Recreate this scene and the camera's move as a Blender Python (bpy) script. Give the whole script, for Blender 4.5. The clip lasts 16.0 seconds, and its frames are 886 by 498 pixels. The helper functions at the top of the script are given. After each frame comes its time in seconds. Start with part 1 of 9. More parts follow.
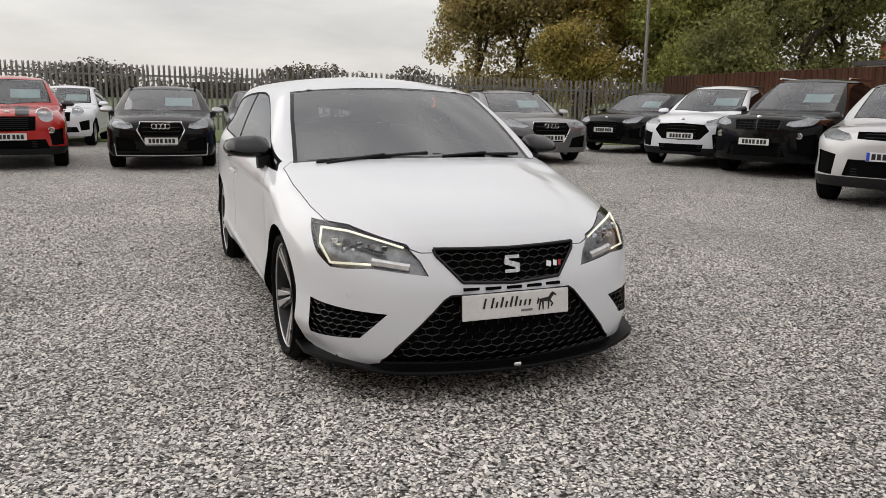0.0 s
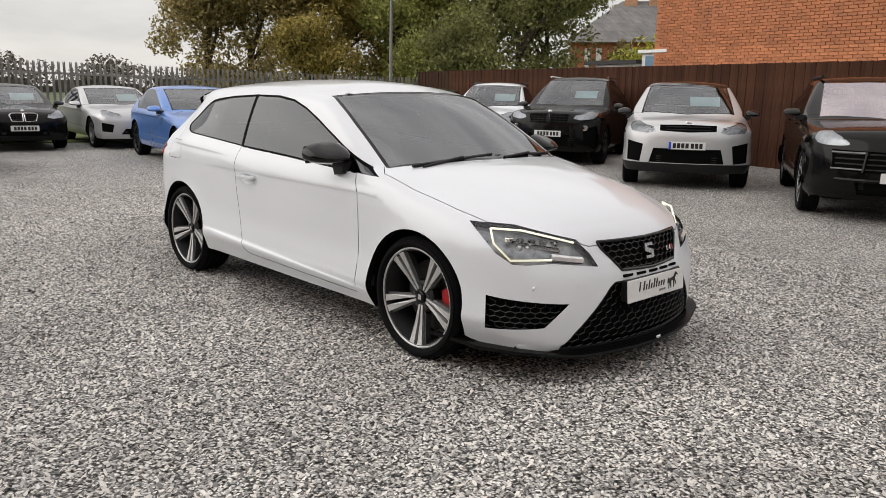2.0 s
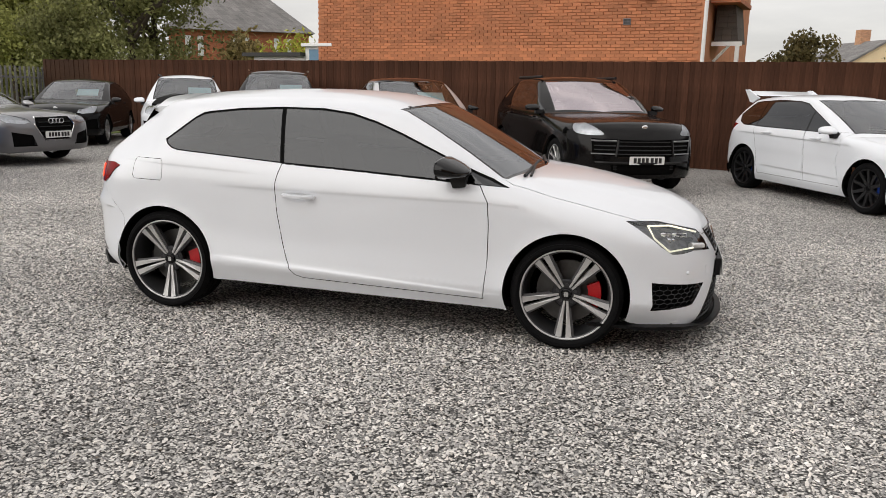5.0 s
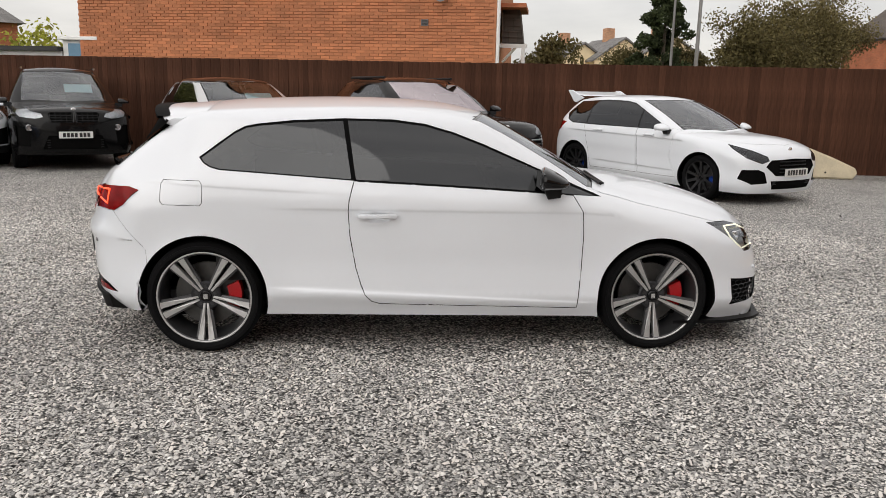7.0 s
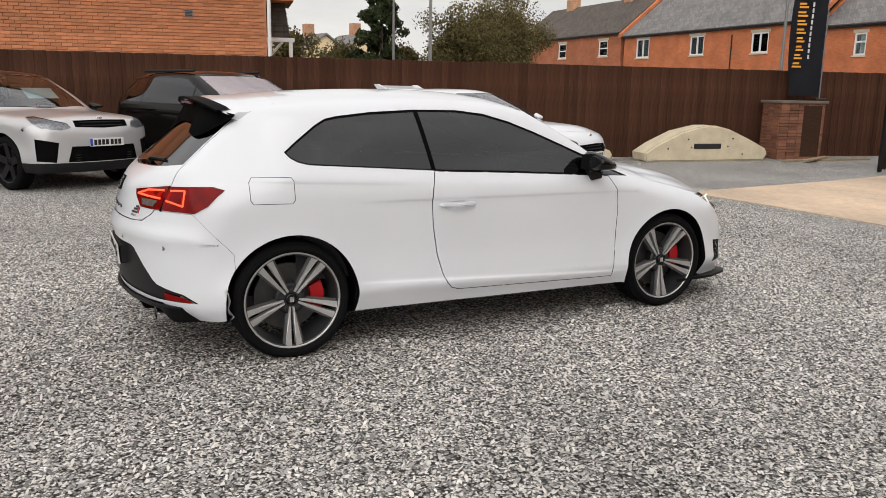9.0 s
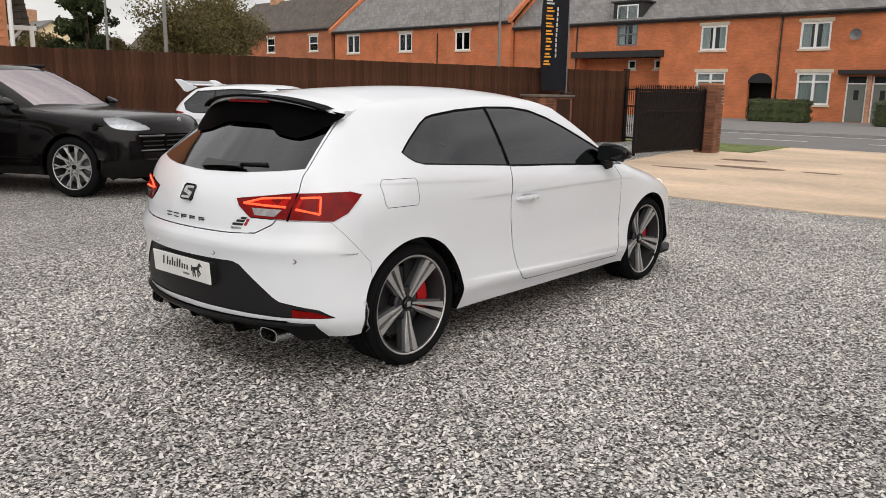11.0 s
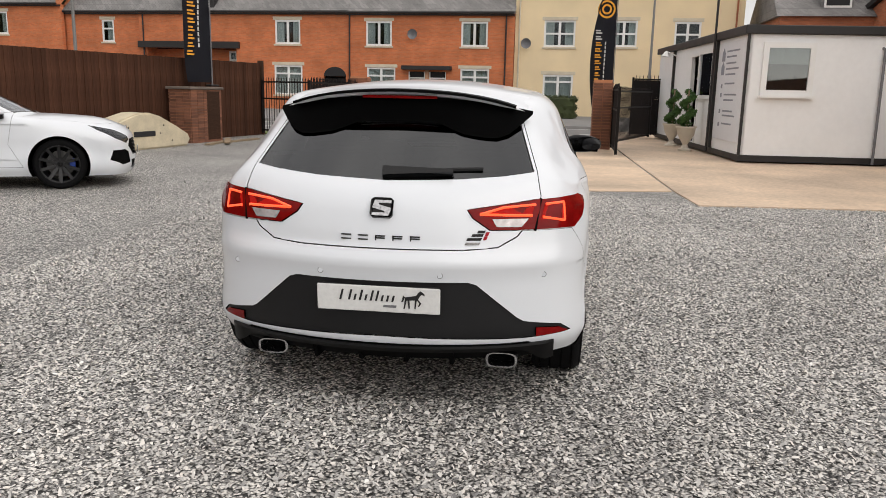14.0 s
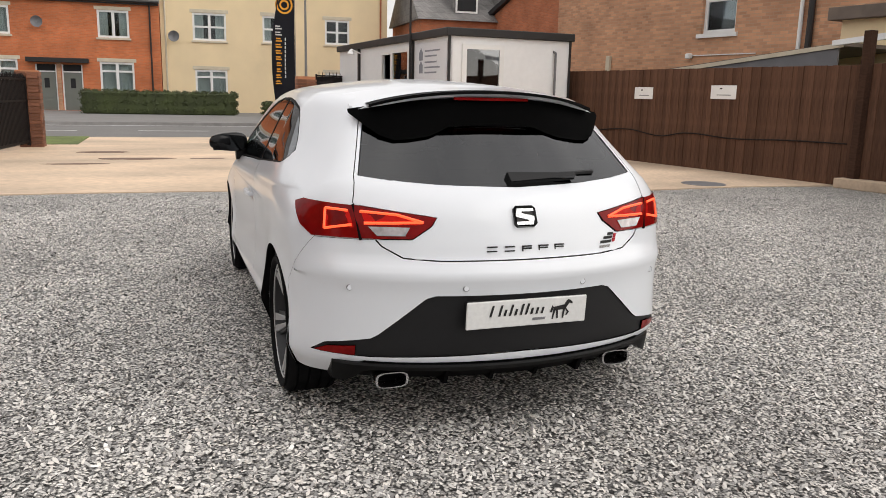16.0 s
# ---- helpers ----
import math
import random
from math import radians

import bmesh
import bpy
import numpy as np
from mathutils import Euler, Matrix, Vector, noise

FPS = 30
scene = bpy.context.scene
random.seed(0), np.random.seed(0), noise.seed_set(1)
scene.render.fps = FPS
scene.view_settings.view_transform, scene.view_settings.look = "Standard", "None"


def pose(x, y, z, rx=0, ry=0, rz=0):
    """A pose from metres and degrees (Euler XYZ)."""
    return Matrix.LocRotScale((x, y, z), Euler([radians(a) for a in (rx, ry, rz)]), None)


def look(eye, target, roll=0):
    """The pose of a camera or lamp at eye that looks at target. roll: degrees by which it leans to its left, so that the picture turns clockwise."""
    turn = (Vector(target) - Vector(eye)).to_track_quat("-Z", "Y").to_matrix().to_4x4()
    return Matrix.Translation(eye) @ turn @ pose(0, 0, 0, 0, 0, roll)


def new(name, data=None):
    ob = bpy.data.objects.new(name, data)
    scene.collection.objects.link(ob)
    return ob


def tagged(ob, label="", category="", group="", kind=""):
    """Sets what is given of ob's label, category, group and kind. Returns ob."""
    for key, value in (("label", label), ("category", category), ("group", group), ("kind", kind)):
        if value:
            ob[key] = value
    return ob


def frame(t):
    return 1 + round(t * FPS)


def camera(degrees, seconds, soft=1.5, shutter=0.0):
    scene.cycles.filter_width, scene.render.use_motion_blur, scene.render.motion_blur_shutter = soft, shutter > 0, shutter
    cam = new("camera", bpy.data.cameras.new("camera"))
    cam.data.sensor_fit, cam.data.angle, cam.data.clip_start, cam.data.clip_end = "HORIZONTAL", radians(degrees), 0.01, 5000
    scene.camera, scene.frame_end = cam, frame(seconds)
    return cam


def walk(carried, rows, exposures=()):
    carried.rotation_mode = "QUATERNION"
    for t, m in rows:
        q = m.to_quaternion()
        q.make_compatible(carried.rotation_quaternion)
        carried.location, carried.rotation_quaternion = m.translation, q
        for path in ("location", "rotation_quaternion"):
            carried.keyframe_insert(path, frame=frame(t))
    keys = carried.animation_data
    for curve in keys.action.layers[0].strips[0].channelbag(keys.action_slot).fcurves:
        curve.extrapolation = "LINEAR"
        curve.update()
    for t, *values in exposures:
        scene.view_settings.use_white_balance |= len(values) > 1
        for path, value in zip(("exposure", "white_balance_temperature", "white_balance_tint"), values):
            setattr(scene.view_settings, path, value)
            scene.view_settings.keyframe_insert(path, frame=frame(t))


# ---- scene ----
cam = camera(59.5, 16.0, soft=0.5)
PATH = [
    (0, (5.114, -1.535, 1.325), (3.294, -0.803, 0.935), 0.9),
    (0.5, (4.976, -2.018, 1.344), (3.236, -1.112, 0.954), 1.0),
    (1, (4.78, -2.53, 1.354), (3.133, -1.467, 0.96), 1.0),
    (1.5, (4.487, -2.992, 1.359), (2.944, -1.781, 0.964), 1.1),
    (2, (4.195, -3.421, 1.365), (2.775, -2.07, 0.968), 1.1),
    (2.5, (3.844, -3.791, 1.372), (2.561, -2.309, 0.974), 1.3),
    (3, (3.481, -4.174, 1.389), (2.341, -2.579, 0.992), 1.3),
    (3.5, (3.092, -4.522, 1.405), (2.097, -2.833, 1.007), 1.2),
    (4, (2.671, -4.809, 1.436), (1.824, -3.042, 1.038), 1.2),
    (4.2, (2.502, -4.929, 1.441), (1.718, -3.134, 1.04), 1.2),
    (6.5, (0.203, -5.229, 1.505), (0.197, -3.27, 1.099), 1.2),
    (7, (-0.326, -5.163, 1.499), (-0.16, -3.211, 1.095), 1.2),
    (7.5, (-0.87, -5.104, 1.484), (-0.535, -3.173, 1.082), 1.2),
    (8, (-1.385, -5.077, 1.49), (-0.862, -3.187, 1.093), 1.1),
    (8.2, (-1.6, -5.037, 1.479), (-0.999, -3.171, 1.081), 1.1),
    (10.5, (-3.773, -3.889, 1.417), (-2.408, -2.483, 1.017), 0.8),
    (11, (-4.148, -3.493, 1.414), (-2.659, -2.219, 1.013), 0.9),
    (11.5, (-4.468, -3.076, 1.41), (-2.869, -1.944, 1.007), 1.0),
    (12, (-4.704, -2.612, 1.416), (-3.01, -1.628, 1.012), 1.0),
    (12.5, (-4.904, -2.139, 1.431), (-3.127, -1.315, 1.027), 1.0),
    (13, (-5.009, -1.642, 1.409), (-3.162, -0.991, 1.005), 1.1),
    (13.5, (-5.138, -1.156, 1.397), (-3.234, -0.696, 0.995), 1.1),
    (14, (-5.156, -0.661, 1.375), (-3.213, -0.41, 0.975), 1.2),
    (14.5, (-5.168, -0.152, 1.369), (-3.209, -0.124, 0.971), 1.2),
    (15, (-5.107, 0.35, 1.363), (-3.158, 0.147, 0.966), 1.3),
    (15.5, (-4.965, 0.838, 1.369), (-3.052, 0.406, 0.975), 1.3),
    (16, (-4.779, 1.316, 1.36), (-2.932, 0.657, 0.969), 1.3),
]
walk(cam, [(t, look(eye, target, roll)) for t, eye, target, roll in PATH], [(0, 0.60), (2, 0.69), (4, 0.74), (7, 0.67), (10.5, 0.70), (12.5, 0.71), (14.5, 0.71), (16, 0.82)])

# ---- light: an overcast afternoon, brighter overhead ----
world = bpy.data.worlds.new("overcast_sky")
scene.world = world
world.use_nodes = True
wn, wl = world.node_tree.nodes, world.node_tree.links
wn.clear()
SUN_ELEVATION, SUN_AZIMUTH = radians(30), radians(218)
sky = wn.new("ShaderNodeTexSky")
sky.sky_type, sky.sun_disc = "NISHITA", False
sky.sun_elevation, sky.sun_rotation = SUN_ELEVATION, SUN_AZIMUTH
coord = wn.new("ShaderNodeTexCoord")
split_xyz = wn.new("ShaderNodeSeparateXYZ")
wl.new(coord.outputs["Generated"], split_xyz.inputs[0])
stretch = wn.new("ShaderNodeMapping")
stretch.inputs["Scale"].default_value = (1.0, 1.0, 4.5)
wl.new(coord.outputs["Generated"], stretch.inputs[0])
cloud = wn.new("ShaderNodeTexNoise")
cloud.inputs["Scale"].default_value, cloud.inputs["Detail"].default_value = 2.2, 7
cloud.inputs["Roughness"].default_value = 0.55
wl.new(stretch.outputs[0], cloud.inputs["Vector"])
cloud_ramp = wn.new("ShaderNodeValToRGB")
cloud_ramp.color_ramp.elements[0].position, cloud_ramp.color_ramp.elements[0].color = 0.33, (0.61, 0.59, 0.585, 1)
cloud_ramp.color_ramp.elements[1].position, cloud_ramp.color_ramp.elements[1].color = 0.68, (0.95, 0.91, 0.87, 1)
wl.new(cloud.outputs["Fac"], cloud_ramp.inputs[0])
# brighter towards the zenith, as an overcast sky is
rise = wn.new("ShaderNodeMapRange")
rise.inputs["From Min"].default_value, rise.inputs["From Max"].default_value = 0.05, 0.9
rise.inputs["To Min"].default_value, rise.inputs["To Max"].default_value = 0.60, 1.01
wl.new(split_xyz.outputs["Z"], rise.inputs["Value"])
lift = wn.new("ShaderNodeMix")
lift.data_type, lift.blend_type = "RGBA", "MULTIPLY"
lift.inputs["Factor"].default_value = 1
wl.new(cloud_ramp.outputs[0], lift.inputs[6])
wl.new(rise.outputs[0], lift.inputs[7])
faint_blue = wn.new("ShaderNodeVectorMath")
faint_blue.operation = "SCALE"
faint_blue.inputs["Scale"].default_value = 0.10
wl.new(sky.outputs[0], faint_blue.inputs[0])
veil = wn.new("ShaderNodeMix")
veil.data_type = "RGBA"
veil.inputs["Factor"].default_value = 0.92
wl.new(faint_blue.outputs[0], veil.inputs[6])
wl.new(lift.outputs[2], veil.inputs[7])
bg = wn.new("ShaderNodeBackground")
bg.inputs["Strength"].default_value = 1.0
wl.new(veil.outputs[2], bg.inputs["Color"])
wout = wn.new("ShaderNodeOutputWorld")
wl.new(bg.outputs[0], wout.inputs[0])

sun_data = bpy.data.lights.new("sun", "SUN")
sun_data.energy, sun_data.angle, sun_data.color = 0.8, radians(70), (1.0, 0.96, 0.9)
sun = new("sun", sun_data)
sun.matrix_world = look((0, 0, 30), Vector((0, 0, 30)) - Vector((math.sin(SUN_AZIMUTH) * math.cos(SUN_ELEVATION), math.cos(SUN_AZIMUTH) * math.cos(SUN_ELEVATION), math.sin(SUN_ELEVATION))))


# ---- materials ----
def nodes_of(name):
    m = bpy.data.materials.new(name)
    m.use_nodes = True
    nt = m.node_tree
    return m, nt, nt.nodes["Principled BSDF"]


def mat(name, color, rough=0.5, metal=0.0, vary=0.12, scale=3.0, grain=0.06, grain_scale=60.0, bump=0.0, bump_scale=80.0, spec=0.5, coat=0.0,
        island=0.0, random_ob=0.0, stretch_to=(1, 1, 1), emit=None, emit_strength=0.0, rough_vary=0.1):
    """A surface with stains at a large scale and grain at a small one."""
    m, nt, b = nodes_of(name)
    n, l = nt.nodes, nt.links
    tc = n.new("ShaderNodeTexCoord")
    mp = n.new("ShaderNodeMapping")
    mp.inputs["Scale"].default_value = stretch_to
    l.new(tc.outputs["Object"], mp.inputs[0])
    big = n.new("ShaderNodeTexNoise")
    big.inputs["Scale"].default_value, big.inputs["Detail"].default_value = scale, 4
    l.new(mp.outputs[0], big.inputs["Vector"])
    small = n.new("ShaderNodeTexNoise")
    small.inputs["Scale"].default_value, small.inputs["Detail"].default_value = grain_scale, 3
    l.new(mp.outputs[0], small.inputs["Vector"])

    def spread(source, amount, base):
        r = n.new("ShaderNodeMapRange")
        r.inputs["From Min"].default_value, r.inputs["From Max"].default_value = 0.25, 0.75
        r.inputs["To Min"].default_value, r.inputs["To Max"].default_value = base - amount, base + amount
        l.new(source, r.inputs["Value"])
        return r.outputs[0]

    def times(a, b_):
        x = n.new("ShaderNodeMath")
        x.operation = "MULTIPLY"
        l.new(a, x.inputs[0])
        l.new(b_, x.inputs[1])
        return x.outputs[0]

    f = times(spread(big.outputs["Fac"], vary, 1.0), spread(small.outputs["Fac"], grain, 1.0))
    if island:
        g = n.new("ShaderNodeNewGeometry")
        r = n.new("ShaderNodeMapRange")
        r.inputs["To Min"].default_value, r.inputs["To Max"].default_value = 1 - island, 1 + island
        l.new(g.outputs["Random Per Island"], r.inputs["Value"])
        f = times(f, r.outputs[0])
    if random_ob:
        g = n.new("ShaderNodeObjectInfo")
        r = n.new("ShaderNodeMapRange")
        r.inputs["To Min"].default_value, r.inputs["To Max"].default_value = 1 - random_ob, 1 + random_ob
        l.new(g.outputs["Random"], r.inputs["Value"])
        f = times(f, r.outputs[0])
    v = n.new("ShaderNodeVectorMath")
    v.operation = "SCALE"
    v.inputs[0].default_value = color
    l.new(f, v.inputs["Scale"])
    l.new(v.outputs[0], b.inputs["Base Color"])
    rr = spread(big.outputs["Fac"], rough_vary * rough, rough)
    l.new(rr, b.inputs["Roughness"])
    b.inputs["Metallic"].default_value = metal
    b.inputs["Specular IOR Level"].default_value = spec
    b.inputs["Coat Weight"].default_value = coat
    b.inputs["Coat Roughness"].default_value = 0.04
    if emit:
        b.inputs["Emission Color"].default_value = (*emit, 1)
        b.inputs["Emission Strength"].default_value = emit_strength
    if bump:
        t = n.new("ShaderNodeTexNoise")
        t.inputs["Scale"].default_value, t.inputs["Detail"].default_value = bump_scale, 4
        l.new(mp.outputs[0], t.inputs["Vector"])
        bp = n.new("ShaderNodeBump")
        bp.inputs["Strength"].default_value, bp.inputs["Distance"].default_value = bump, 0.01
        l.new(t.outputs["Fac"], bp.inputs["Height"])
        l.new(bp.outputs[0], b.inputs["Normal"])
    return m


def glass(name, tint=(0.02, 0.022, 0.024), rough=0.02, ior=1.5, gloss=(0.95, 0.97, 1)):
    """Tinted car or house glass: a glossy dark skin that lets some light through."""
    m, nt, b = nodes_of(name)
    n, l = nt.nodes, nt.links
    n.remove(b)
    fr = n.new("ShaderNodeFresnel")
    fr.inputs["IOR"].default_value = ior
    clear = n.new("ShaderNodeBsdfTransparent")
    clear.inputs["Color"].default_value = (*tint, 1)
    gl = n.new("ShaderNodeBsdfGlossy")
    gl.inputs["Roughness"].default_value = rough
    gl.inputs["Color"].default_value = (*gloss, 1)
    mx = n.new("ShaderNodeMixShader")
    l.new(fr.outputs[0], mx.inputs[0])
    l.new(clear.outputs[0], mx.inputs[1])
    l.new(gl.outputs[0], mx.inputs[2])
    l.new(mx.outputs[0], n["Material Output"].inputs[0])
    return m


def gravel_mat():
    """Loose grey slate chippings, each chip its own grey."""
    m, nt, b = nodes_of("grey_slate_gravel")
    n, l = nt.nodes, nt.links
    tc = n.new("ShaderNodeTexCoord")
    warp = n.new("ShaderNodeTexNoise")
    warp.inputs["Scale"].default_value = 30
    l.new(tc.outputs["Object"], warp.inputs["Vector"])
    add = n.new("ShaderNodeMix")
    add.data_type, add.blend_type = "RGBA", "LINEAR_LIGHT"
    add.inputs["Factor"].default_value = 0.012
    l.new(tc.outputs["Object"], add.inputs[6])
    l.new(warp.outputs["Color"], add.inputs[7])
    cell = n.new("ShaderNodeTexVoronoi")
    cell.inputs["Scale"].default_value = 72
    l.new(add.outputs[2], cell.inputs["Vector"])
    ramp = n.new("ShaderNodeValToRGB")
    e = ramp.color_ramp.elements
    e[0].position, e[0].color = 0.0, (0.12, 0.116, 0.112, 1)
    e[1].position, e[1].color = 1.0, (0.88, 0.84, 0.78, 1)
    mid = e.new(0.55)
    mid.color = (0.59, 0.57, 0.54, 1)
    sep = n.new("ShaderNodeSeparateColor")
    l.new(cell.outputs["Color"], sep.inputs[0])
    l.new(sep.outputs[0], ramp.inputs[0])
    # shade between the chips put into the colour: darker away from cell centres
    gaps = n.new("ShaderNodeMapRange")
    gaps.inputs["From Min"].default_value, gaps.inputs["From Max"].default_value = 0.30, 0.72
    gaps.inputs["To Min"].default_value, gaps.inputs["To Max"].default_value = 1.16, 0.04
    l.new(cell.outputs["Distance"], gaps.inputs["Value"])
    patch = n.new("ShaderNodeTexNoise")
    patch.inputs["Scale"].default_value, patch.inputs["Detail"].default_value = 0.55, 5
    l.new(tc.outputs["Object"], patch.inputs["Vector"])
    pr = n.new("ShaderNodeMapRange")
    pr.inputs["From Min"].default_value, pr.inputs["From Max"].default_value = 0.3, 0.7
    pr.inputs["To Min"].default_value, pr.inputs["To Max"].default_value = 0.80, 1.21
    l.new(patch.outputs["Fac"], pr.inputs["Value"])
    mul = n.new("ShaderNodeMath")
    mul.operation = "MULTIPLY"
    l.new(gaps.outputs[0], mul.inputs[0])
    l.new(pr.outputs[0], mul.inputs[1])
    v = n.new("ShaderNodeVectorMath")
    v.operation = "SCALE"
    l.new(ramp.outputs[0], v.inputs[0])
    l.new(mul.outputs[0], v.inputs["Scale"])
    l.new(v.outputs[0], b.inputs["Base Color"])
    b.inputs["Roughness"].default_value = 0.62
    bp = n.new("ShaderNodeBump")
    bp.invert = True
    bp.inputs["Strength"].default_value, bp.inputs["Distance"].default_value = 0.9, 0.012
    l.new(cell.outputs["Distance"], bp.inputs["Height"])
    l.new(bp.outputs[0], b.inputs["Normal"])
    return m


def stone_mat():
    """Single chips: grey slate, a few pale or brown ones."""
    m, nt, b = nodes_of("slate_chip")
    n, l = nt.nodes, nt.links
    g = n.new("ShaderNodeNewGeometry")
    ramp = n.new("ShaderNodeValToRGB")
    e = ramp.color_ramp.elements
    e[0].position, e[0].color = 0.0, (0.10, 0.098, 0.098, 1)
    e[1].position, e[1].color = 1.0, (0.84, 0.82, 0.79, 1)
    for at, c in ((0.3, (0.40, 0.388, 0.374, 1)), (0.65, (0.66, 0.635, 0.605, 1)), (0.9, (0.72, 0.675, 0.625, 1))):
        e.new(at).color = c
    l.new(g.outputs["Random Per Island"], ramp.inputs[0])
    tc = n.new("ShaderNodeTexCoord")
    patch = n.new("ShaderNodeTexNoise")
    patch.inputs["Scale"].default_value, patch.inputs["Detail"].default_value = 0.55, 5
    l.new(tc.outputs["Object"], patch.inputs["Vector"])
    pr = n.new("ShaderNodeMapRange")
    pr.inputs["From Min"].default_value, pr.inputs["From Max"].default_value = 0.3, 0.7
    pr.inputs["To Min"].default_value, pr.inputs["To Max"].default_value = 0.83, 1.22
    l.new(patch.outputs["Fac"], pr.inputs["Value"])
    v = n.new("ShaderNodeVectorMath")
    v.operation = "SCALE"
    l.new(ramp.outputs[0], v.inputs[0])
    l.new(pr.outputs[0], v.inputs["Scale"])
    l.new(v.outputs[0], b.inputs["Base Color"])
    b.inputs["Roughness"].default_value = 0.6
    return m


def brick_mat(name, a, b2, mortar, width=0.225, row=0.075):
    """Facing brick where single bricks are too far off to be built."""
    m, nt, b = nodes_of(name)
    n, l = nt.nodes, nt.links
    tc = n.new("ShaderNodeTexCoord")
    sep = n.new("ShaderNodeSeparateXYZ")
    l.new(tc.outputs["Object"], sep.inputs[0])
    along = n.new("ShaderNodeMath")
    along.operation = "ADD"
    l.new(sep.outputs["X"], along.inputs[0])
    l.new(sep.outputs["Y"], along.inputs[1])
    com = n.new("ShaderNodeCombineXYZ")
    l.new(along.outputs[0], com.inputs["X"])
    l.new(sep.outputs["Z"], com.inputs["Y"])
    br = n.new("ShaderNodeTexBrick")
    br.inputs["Scale"].default_value = 1
    br.inputs["Brick Width"].default_value, br.inputs["Row Height"].default_value = width, row
    br.inputs["Mortar Size"].default_value = 0.006
    br.inputs["Color1"].default_value, br.inputs["Color2"].default_value = (*a, 1), (*b2, 1)
    br.inputs["Mortar"].default_value = (*mortar, 1)
    l.new(com.outputs[0], br.inputs["Vector"])
    no = n.new("ShaderNodeTexNoise")
    no.inputs["Scale"].default_value, no.inputs["Detail"].default_value = 0.9, 6
    l.new(tc.outputs["Object"], no.inputs["Vector"])
    r = n.new("ShaderNodeMapRange")
    r.inputs["From Min"].default_value, r.inputs["From Max"].default_value = 0.3, 0.7
    r.inputs["To Min"].default_value, r.inputs["To Max"].default_value = 0.83, 1.22
    l.new(no.outputs["Fac"], r.inputs["Value"])
    v = n.new("ShaderNodeVectorMath")
    v.operation = "SCALE"
    l.new(br.outputs["Color"], v.inputs[0])
    l.new(r.outputs[0], v.inputs["Scale"])
    l.new(v.outputs[0], b.inputs["Base Color"])
    b.inputs["Roughness"].default_value = 0.85
    bp = n.new("ShaderNodeBump")
    bp.invert = True
    bp.inputs["Strength"].default_value, bp.inputs["Distance"].default_value = 0.5, 0.01
    l.new(br.outputs["Fac"], bp.inputs["Height"])
    l.new(bp.outputs[0], b.inputs["Normal"])
    return m


def tile_mat(name, a, b2, row=0.3, width=0.22):
    """Roof tiles in courses."""
    m = brick_mat(name, a, b2, tuple(0.45 * c for c in a), width, row)
    return m


M_GRAVEL, M_CHIP = gravel_mat(), stone_mat()
M_GRASS = mat("rough_grass", (0.13, 0.165, 0.045), 0.9, vary=0.45, scale=1.4, grain=0.5, grain_scale=40, bump=0.8, bump_scale=60)
M_SOIL = mat("meadow_soil", (0.09, 0.115, 0.045), 0.95, vary=0.4, scale=0.15, grain=0.3, grain_scale=6, bump=0.5, bump_scale=8)
M_CONCRETE = mat("worn_concrete", (0.60, 0.455, 0.325), 0.7, vary=0.34, scale=0.7, grain=0.14, grain_scale=18, bump=0.25, bump_scale=60, stretch_to=(1, 0.5, 1))
M_CONCRETE2 = mat("pale_concrete", (0.57, 0.435, 0.315), 0.68, vary=0.34, scale=0.5, grain=0.14, grain_scale=14, bump=0.25, bump_scale=60)
M_ASPHALT = mat("road_asphalt", (0.17, 0.165, 0.16), 0.85, vary=0.15, scale=0.6, grain=0.2, grain_scale=50, bump=0.3, bump_scale=120)
M_PAVE = mat("pavement_asphalt", (0.20, 0.195, 0.19), 0.85, vary=0.15, scale=0.8, grain=0.15, grain_scale=40)
M_KERB = mat("kerb_stone", (0.30, 0.29, 0.28), 0.8, vary=0.2)
M_LINE = mat("road_paint", (0.7, 0.7, 0.68), 0.7, vary=0.2, scale=4)
M_FENCE = mat("dark_stained_board", (0.068, 0.030, 0.018), 0.8, spec=0.12, vary=0.30, scale=2.2, grain=0.3, grain_scale=30, bump=0.35, bump_scale=40, random_ob=0.22, stretch_to=(1, 1, 0.12))
M_FENCE_S = mat("red_brown_stained_board", (0.112, 0.058, 0.037), 0.8, spec=0.12, vary=0.30, scale=2.2, grain=0.3, grain_scale=30, bump=0.35, bump_scale=40, random_ob=0.2, stretch_to=(1, 1, 0.12))
M_FENCE2 = mat("dark_stained_rail", (0.050, 0.026, 0.017), 0.8, spec=0.12, vary=0.25, scale=2.0, grain=0.25, grain_scale=30, stretch_to=(0.3, 1, 1))
M_STEEL = mat("galvanised_steel", (0.26, 0.255, 0.25), 0.55, 0.6, vary=0.15, scale=1.2, grain=0.08, grain_scale=20, random_ob=0.15)
M_IRON = mat("black_iron", (0.012, 0.010, 0.010), 0.55, 0.0, vary=0.2, bump=0.1, spec=0.15)
M_BRICK_P = mat("orange_facing_brick", (0.55, 0.215, 0.10), 0.85, vary=0.16, scale=1.3, grain=0.12, grain_scale=70, bump=0.3, bump_scale=90, island=0.18, random_ob=0.18)
M_MORTAR = mat("pale_mortar", (0.50, 0.215, 0.11), 0.95, vary=0.15, grain=0.1, bump=0.3)
M_BRICK_T = brick_mat("terrace_brick", (0.60, 0.185, 0.07), (0.50, 0.145, 0.055), (0.45, 0.21, 0.12))
M_BRICK_D = brick_mat("old_brown_brick", (0.60, 0.32, 0.185), (0.42, 0.22, 0.13), (0.44, 0.30, 0.20))
